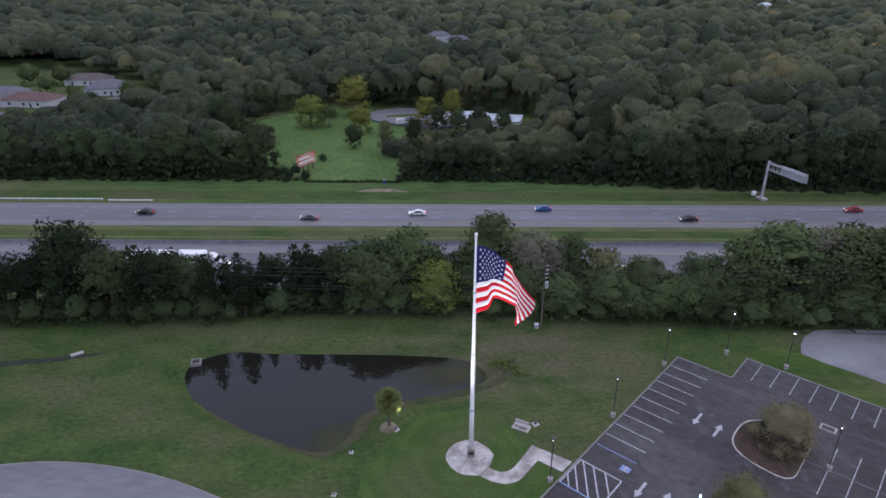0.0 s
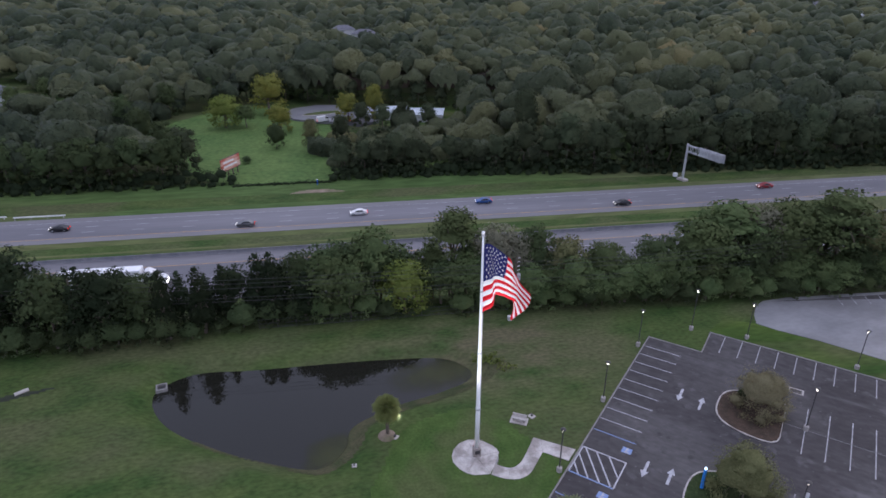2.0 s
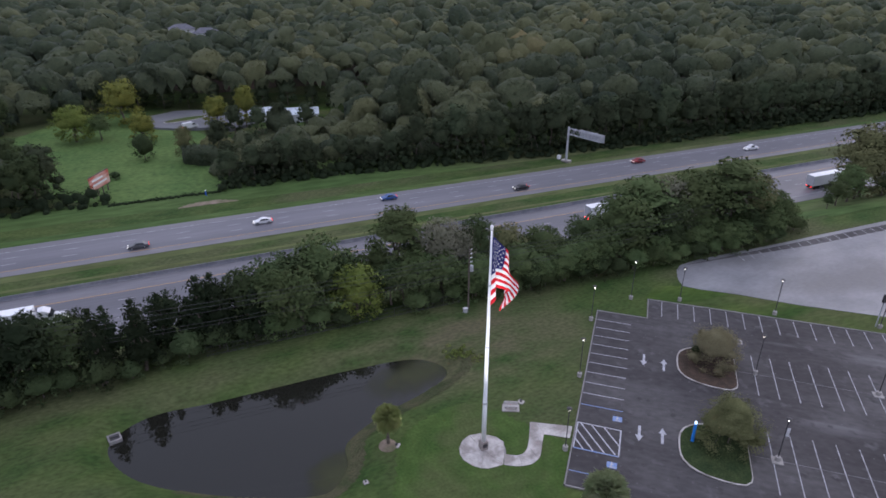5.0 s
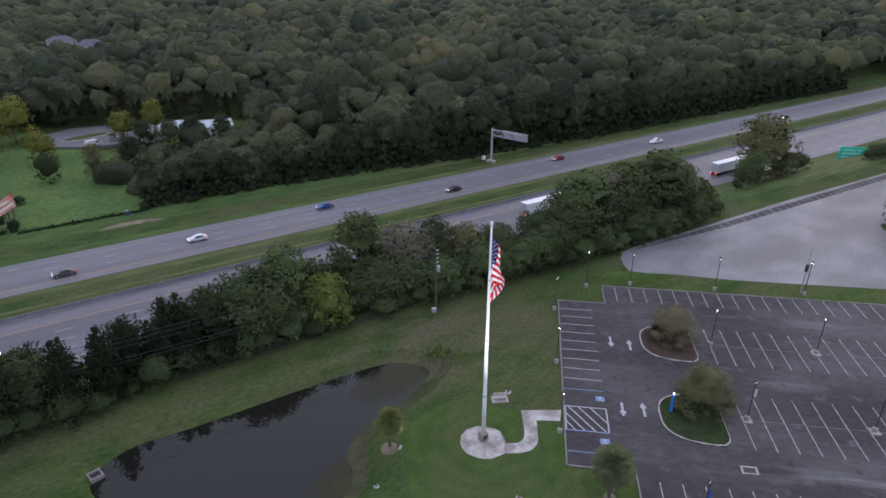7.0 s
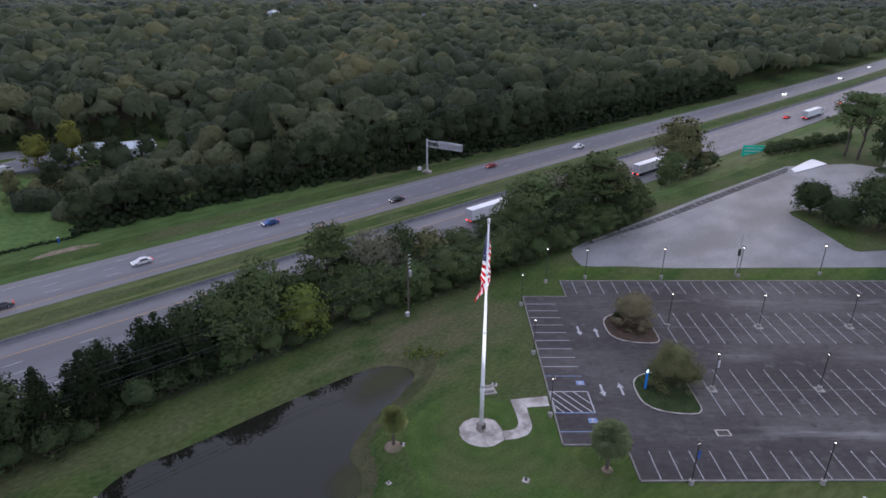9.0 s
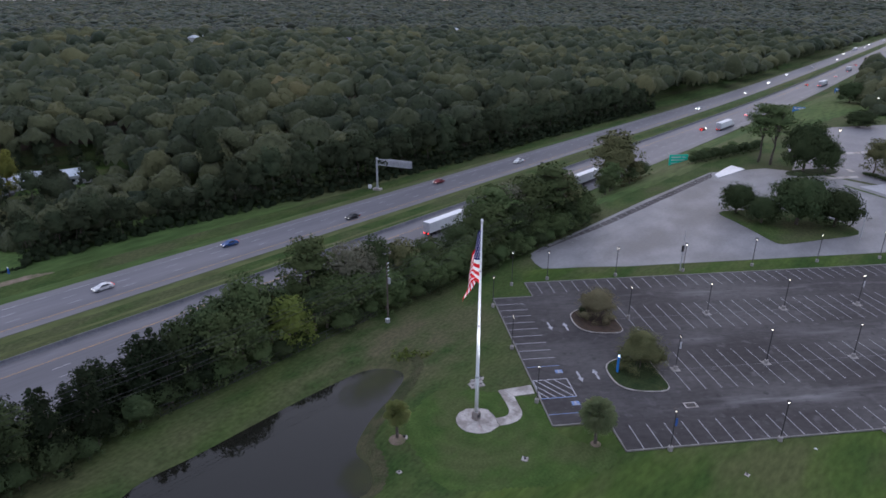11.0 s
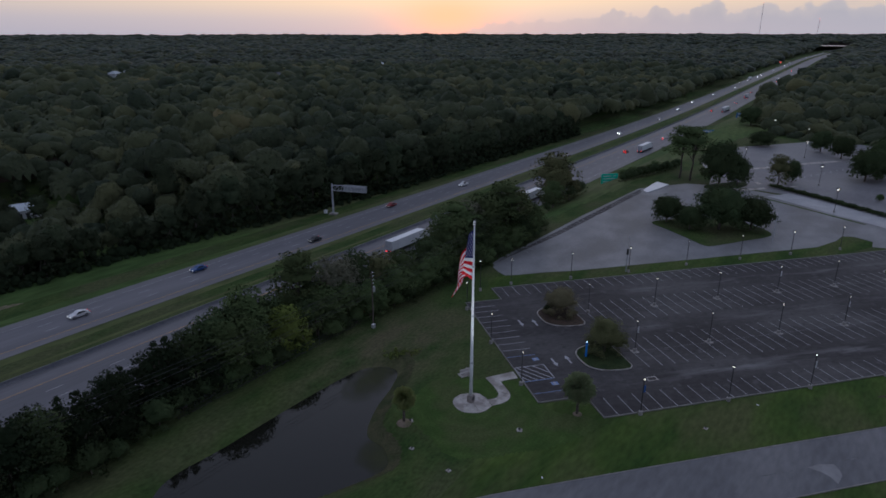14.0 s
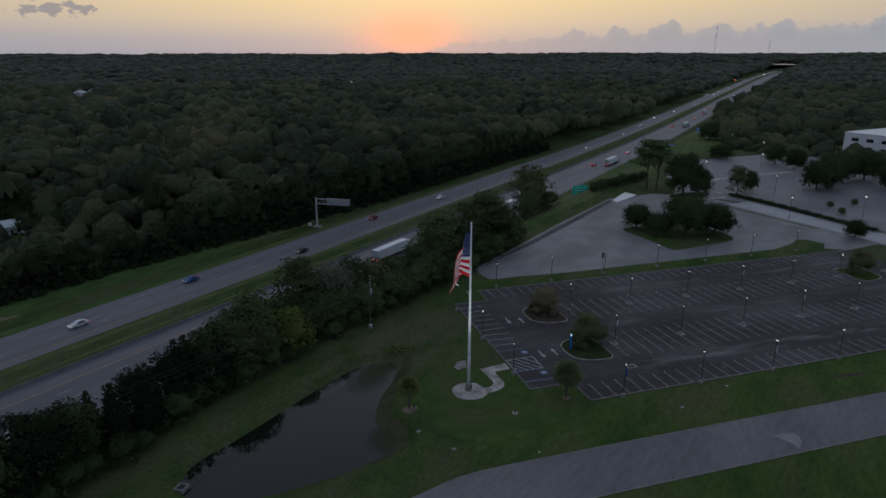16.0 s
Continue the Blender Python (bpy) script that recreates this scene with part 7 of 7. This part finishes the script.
NEAR_CARS = ((-84, 14.2, "black", 0, 0), (-9, 14.2, "white", 0, 0), (-38, 10.6, "grey", 0, 0), (26, 17.8, "blue", 0, 0), (64, 10.6, "black", 0, 0), (112, 17.8, "red", 0, 0), (158, 14.2, "white", 0, 1), (236, 10.6, "black", 0, 0), (348, 10.6, "white", 0, 0), (442, 10.6, "silver", 0, 0), (519, 14.2, "white", 0, 0))
FAR_CARS = ((597, 17.8, "white", 0, 0), (690, 14.2, "silver", 0, 0), (812, 10.6, "white", 0, 0), (905, 17.8, "black", 0, 0), (1067, 14.2, "white", 0, 0), (1146, 17.8, "silver", 0, 0), (1290, 14.2, "white", 1, 0), (1480, 10.6, "white", 0, 0), (1900, 10.6, "white", 0, 0), (2140, 14.2, "white", 1, 0), (2300, 10.6, "white", 0, 0), (2420, 14.2, "white", 0, 0), (2500, 17.8, "white", 0, 0), (2620, 10.6, "white", 0, 0), (2760, 14.2, "white", 0, 0))
for x, d, colour, van, pick in NEAR_CARS + FAR_CARS:
    HEAD, TAIL = (HEAD_DIM, TAIL_DIM) if x < 200 else (HEAD_LIT, TAIL_LIT)
    on_road(car(colour, bool(van), bool(pick)), x, d, False)
for x, d, colour in ((38, -19.6, "silver"), (282, -16.0, "red"), (343, -19.6, "white"), (527, -12.6, "red"), (614, -19.6, "silver"), (750, -16.0, "red"), (792, -19.6, "black"), (1300, -16.0, "silver"), (2160, -19.6, "white")):
    HEAD, TAIL = (HEAD_DIM, TAIL_DIM) if x < 200 else (HEAD_LIT, TAIL_LIT)
    on_road(car(colour), x, d, True)
for x, d in ((-55, -19.6), (84, -17.0), (158, -22.0), (301, -23.0), (540, -23.0), (1004, -21.0)):
    on_road(truck(), x, d, True)
on_road(truck(9.0, "short orange lorry with a box body on the highway"), 684, -19.6, True)
for x, d in ((990, 18.2), (1630, 14.2)):
    on_road(truck(), x, d, False)

# ---- houses and buildings ----
WALLW = material("white_siding", (0.55, 0.55, 0.56), (0.48, 0.48, 0.50), 0.6, 0.8, 0, 0.08)
ROOFG = material("grey_shingle", (0.105, 0.105, 0.125), (0.145, 0.145, 0.165), 0.8, 0.9, 0, 0.2)
ROOFB = material("brown_shingle", (0.095, 0.075, 0.07), (0.125, 0.105, 0.10), 0.8, 0.9, 0, 0.2)
ROOFR = material("red_brown_shingle", (0.110, 0.066, 0.062), (0.140, 0.090, 0.082), 0.8, 0.9, 0, 0.2)
ROOFW = material("white_metal_roof", (0.47, 0.52, 0.56), (0.40, 0.44, 0.48), 0.3, 0.5, 0, 0.06)


def house(x, y, w, d, h, turn, roof_mat, label, rise=2.2, gz=None):
    ob = thing("house", None, label, "house", "houses in the woods", pose(x, y, float(ground_z(x, y)) if gz is None else gz, 0, 0, turn))
    part("wall", Shape().box(-w / 2, w / 2, -d / 2, d / 2, -0.3, h), ob, WALLW)
    e, r = 0.5, max(0.0, w / 2 - d / 2)
    vs = [(-w / 2 - e, -d / 2 - e, h), (w / 2 + e, -d / 2 - e, h), (w / 2 + e, d / 2 + e, h), (-w / 2 - e, d / 2 + e, h), (-r - 1, 0, h + rise), (r + 1, 0, h + rise)]
    part("roof", Shape().add(vs, [(0, 1, 5, 4), (1, 2, 5), (2, 3, 4, 5), (3, 0, 4), (0, 3, 2, 1)]), ob, roof_mat)
    for k in range(3):
        wx = (k - 1) * w * 0.3
        win = part("window", Shape().box(wx - 0.7, wx + 0.7, -d / 2 - 0.06, -d / 2 + 0.05, 0.9, 2.3), ob, WALLW)
        part("pane", Shape().box(wx - 0.6, wx + 0.6, -d / 2 - 0.075, -d / 2 - 0.062, 1.0, 2.2), win, GLASSY)
    part("door", Shape().box(w * 0.12, w * 0.12 + 1.0, -d / 2 - 0.05, -d / 2 + 0.05, 0, 2.1), ob, DARKM)
    return ob


HEAD, TAIL = HEAD_DIM, TAIL_DIM
house(-176, 331, 20, 14, 3.6, 8, ROOFG, "white house with pale grey hipped roof", 3.6)
house(-200, 357, 22, 12, 3.2, 4, ROOFB, "low house with brown roof behind a white one", 2.8)
house(-198, 302, 24, 14, 3.2, -6, ROOFR, "low house with red-brown shingle roof", 3.0)
house(-221, 315, 22, 13, 3.2, 5, ROOFG, "low house with grey shingle roof", 3.0)
house(-171, 273, 16, 11, 3.0, 12, ROOFG, "grey-roofed house among trees", 2.8)
house(-194, 263, 16, 11, 3.0, 2, ROOFG, "grey-roofed house behind low trees", 2.8)
house(-143, 290, 11, 7, 2.4, 20, ROOFW, "small shed with white metal roof", 1.0)
thing("pool_cover", Shape().box(-3, 3, -1.8, 1.8, 0, 0.25, 0.05), "small teal cover lying in a garden", "pool cover", m=pose(-139, 297, float(ground_z(-139, 297)) + 0.05, 0, 0, 10), mat=material("teal_sheet", (0.12, 0.42, 0.42), (0.16, 0.48, 0.47), 0.6, 0.6))
for k, (x, y) in enumerate(((-134, 296), (-131, 300), (-150, 309))):
    ob = car(("white", "silver", "white")[k])
    ob.matrix_basis = pose(x, y, float(ground_z(x, y)) + 0.06, 0, 0, 20 + 40 * k)
    tagged(ob, "%s car parked by houses" % ("white", "silver", "white")[k], "car", "parked vehicles")
house(6, 272, 20, 11, 3.0, 4, ROOFW, "long low house with white metal roof", 1.8)
house(22, 267, 15, 12, 3.2, -12, ROOFW, "small outbuilding with white roof", 1.4)
for x, y, t in HOMES:
    house(x, y, 16, 11, 8.0, t, ROOFW if t > 8 else ROOFG, "pale two-storey house half hidden by woods", 3.0, LOW + 4.0 + 30.0 * float(smooth_step(1300, 4700, math.hypot(x, y))))
drive = thing("turning_circle", Shape().prism([(-38, 279), (-34, 290), (-24, 296), (-12, 294), (-2, 284), (6, 272), (2, 262), (-6, 257), (-12, 262), (-22, 264), (-32, 270)], LOW - 0.3, LOW + 1.4), "grey asphalt turning circle beside a meadow", "road", mat=ROAD, kind="structure")
isle = [(-21 + 8.6 * math.cos(q) * 0.94 - 2.9 * math.sin(q) * 0.34, 279 + 8.6 * math.cos(q) * 0.34 + 2.9 * math.sin(q) * 0.94) for q in np.linspace(0, 2 * math.pi, 28, endpoint=False)]
part("kerb", Shape().prism(isle, LOW + 1.3, LOW + 1.53), drive, CONCRETE)
part("grass_isle", Shape().prism([(-21 + (x + 21) * 0.95, 279 + (y - 279) * 0.88) for x, y in isle], LOW + 1.3, LOW + 1.58), drive, LAWN)
for x, y, c, v_, t in ((-20, 264, "white", True, 25), (-7, 261, "black", False, 10), (2, 266, "grey", False, -20)):
    ob = car(c, v_)
    ob.matrix_basis = pose(x, y, LOW + 1.4, 0, 0, t)
    tagged(ob, "%s %s parked on a turning circle" % (c, "van" if v_ else "car"), "van" if v_ else "car", "parked vehicles")

office = thing("office_building", None, "white three-storey office block behind trees", "building", m=pose(356, -13, -1, 0, 0, -30))
part("wall", Shape().box(-22, 22, -14, 14, 0, 15), office, material("white_render", (0.80, 0.80, 0.82), (0.74, 0.74, 0.77), 0.2, 0.85, 0, 0.06))
part("parapet", Shape().box(-22.2, 22.2, -14.2, 14.2, 15, 15.7), office, WHITEM)
part("roof_plant", Shape().box(4, 10, -3, 3, 15.7, 18), office, STEEL)
pane_w = Shape().box(-1.9, 1.9, -0.05, 0.05, -0.9, 0.9).mesh("window", GLASSY)
for z in (3, 7.5, 12):
    for k in range(6):
        part("window", pane_w, office, m=pose(-18 + k * 7.2, -14.03, z))
        part("window", pane_w, office, m=pose(-18 + k * 7.2, 14.03, z))
    for k in range(3):
        part("window", pane_w, office, m=pose(-22.03, -8 + k * 8, z, 0, 0, 90))
# white concrete ramp end at the pale lot's corner
thing("concrete_apron", Shape().prism([(160.4, 83.7), (163.7, 86.0), (174.4, 86.4), (181.0, 86.2), (178.6, 80.9), (169.8, 82.0)], -0.2, 0.35), "bright white concrete apron at a lot corner", "paving", mat=WHITEM, kind="structure")

# radio masts, overpass and city blocks far off
def radio_mast(x, y, h, label):
    ob = thing("radio_mast", None, label, "radio mast", "distant masts", pose(x, y, LOW))
    s = Shape()
    w = 2.4
    for sx, sy in ((-w, -w), (w, -w), (0, w)):
        s.tube((sx, sy, 0), (sx * 0.4, sy * 0.4, h), 0.5, 0.32, 4)
    for k in range(24):
        z0, z1 = h * k / 24, h * (k + 1) / 24
        s.tube((-w * 0.7, -w * 0.7, z0), (w * 0.7, -w * 0.7, z1), 0.3, 0.3, 4)
        s.tube((0, w * 0.7, z0), (-w * 0.7, -w * 0.7, z1), 0.3, 0.3, 4)
    part("lattice", s, ob, STEEL)
    part("antenna", Shape().lathe(0, 0, [(2.0, h * 0.72), (2.0, h * 0.76)], 8).tube((0, 0, h), (0, 0, h + 8), 0.3, 0.15, 5), ob, STEEL)
    part("beacon", Shape().lathe(0, 0, [(0.1, h + 7), (1.6, h + 8), (1.6, h + 10), (0.1, h + 11)], 8), ob, emitter("red_beacon_glow", (1.0, 0.15, 0.08), 6.0), "red warning light")
    return ob


def bearing(yaw, r):
    a = math.radians(yaw)
    return -83.7 - math.sin(a) * r, 14.0 + math.cos(a) * r


x, y = bearing(-80.6, 4300)
radio_mast(x, y, 232, "tall thin lattice radio mast on the horizon")
x, y = bearing(-84.5, 4300)
radio_mast(x, y, 141, "shorter lattice mast with drum antennas on the horizon")
x, y = bearing(-82.4, 1500)
post = thing("warning_light", Shape().lathe(0, 0, [(0.22, 0), (0.14, 12)], 8), "thin steel post with a red warning light", "warning light", m=pose(x, y, LOW), mat=STEEL)
part("lens", Shape().lathe(0, 0, [(0.1, 12), (0.7, 12.3), (0.7, 13.2), (0.1, 13.6)], 8), post, emitter("red_lens_glow", (1.0, 0.12, 0.08), 6.0), "glowing red lens")
bridge = thing("overpass", None, "pale concrete overpass crossing the distant highway", "bridge", m=pose(3000, float(road_mid(3000)), LOW))
part("deck", Shape().box(-5, 5, -34, 34, 6, 7.2), bridge, KERB)
for yy in (-31, 0, 31):
    part("pier", Shape().box(-1, 1, yy - 1.5, yy + 1.5, 0, 6), bridge, CONCRETE)
for k in range(5):
    x, y = bearing(-45.6 - k * 0.28, 4300)
    thing("tower_block", Shape().box(-4.5, 4.5, -4.5, 4.5, 0, (56, 62, 53, 59, 52)[k], 1.0), "hazy distant city tower on the horizon", "building", "distant city towers", pose(x, y, LOW), STEEL)

# marker post at the meadow's edge and a guard rail on the northern shoulder
x, y = -20.6, 189.6
post = thing("marker_post", Shape().box(-0.16, 0.16, -0.16, 0.16, -0.3, 1.5, 0.03), "small blue marker post at the meadow's edge", "post", m=pose(x, y, float(ground_z(x, y))), mat=material("blue_post_paint", (0.03, 0.10, 0.45), (0.04, 0.13, 0.50), 2.0, 0.5))
part("cap", Shape().box(-0.19, 0.19, -0.19, 0.19, 1.5, 1.62, 0.02), post, WHITEM)
rail = thing("guard_rail", None, "pale galvanised guard rail beside the highway", "guard rail")
rail_post = Shape().box(-0.07, 0.07, -0.07, 0.07, -0.4, 0.75).mesh("post", STEEL)
for x0, x1, yy in ((-190.0, -101.0, 173.6), (-99.0, -86.0, 172.6)):
    part("rail", Shape().box(x0, x1, yy - 0.12, yy - 0.04, LOW + 0.42, LOW + 0.80, 0.02), rail, WHITEM)
    for k in range(int((x1 - x0) / 4) + 1):
        part("post", rail_post, rail, m=pose(x0 + 0.3 + 4 * k, yy + 0.04, LOW))
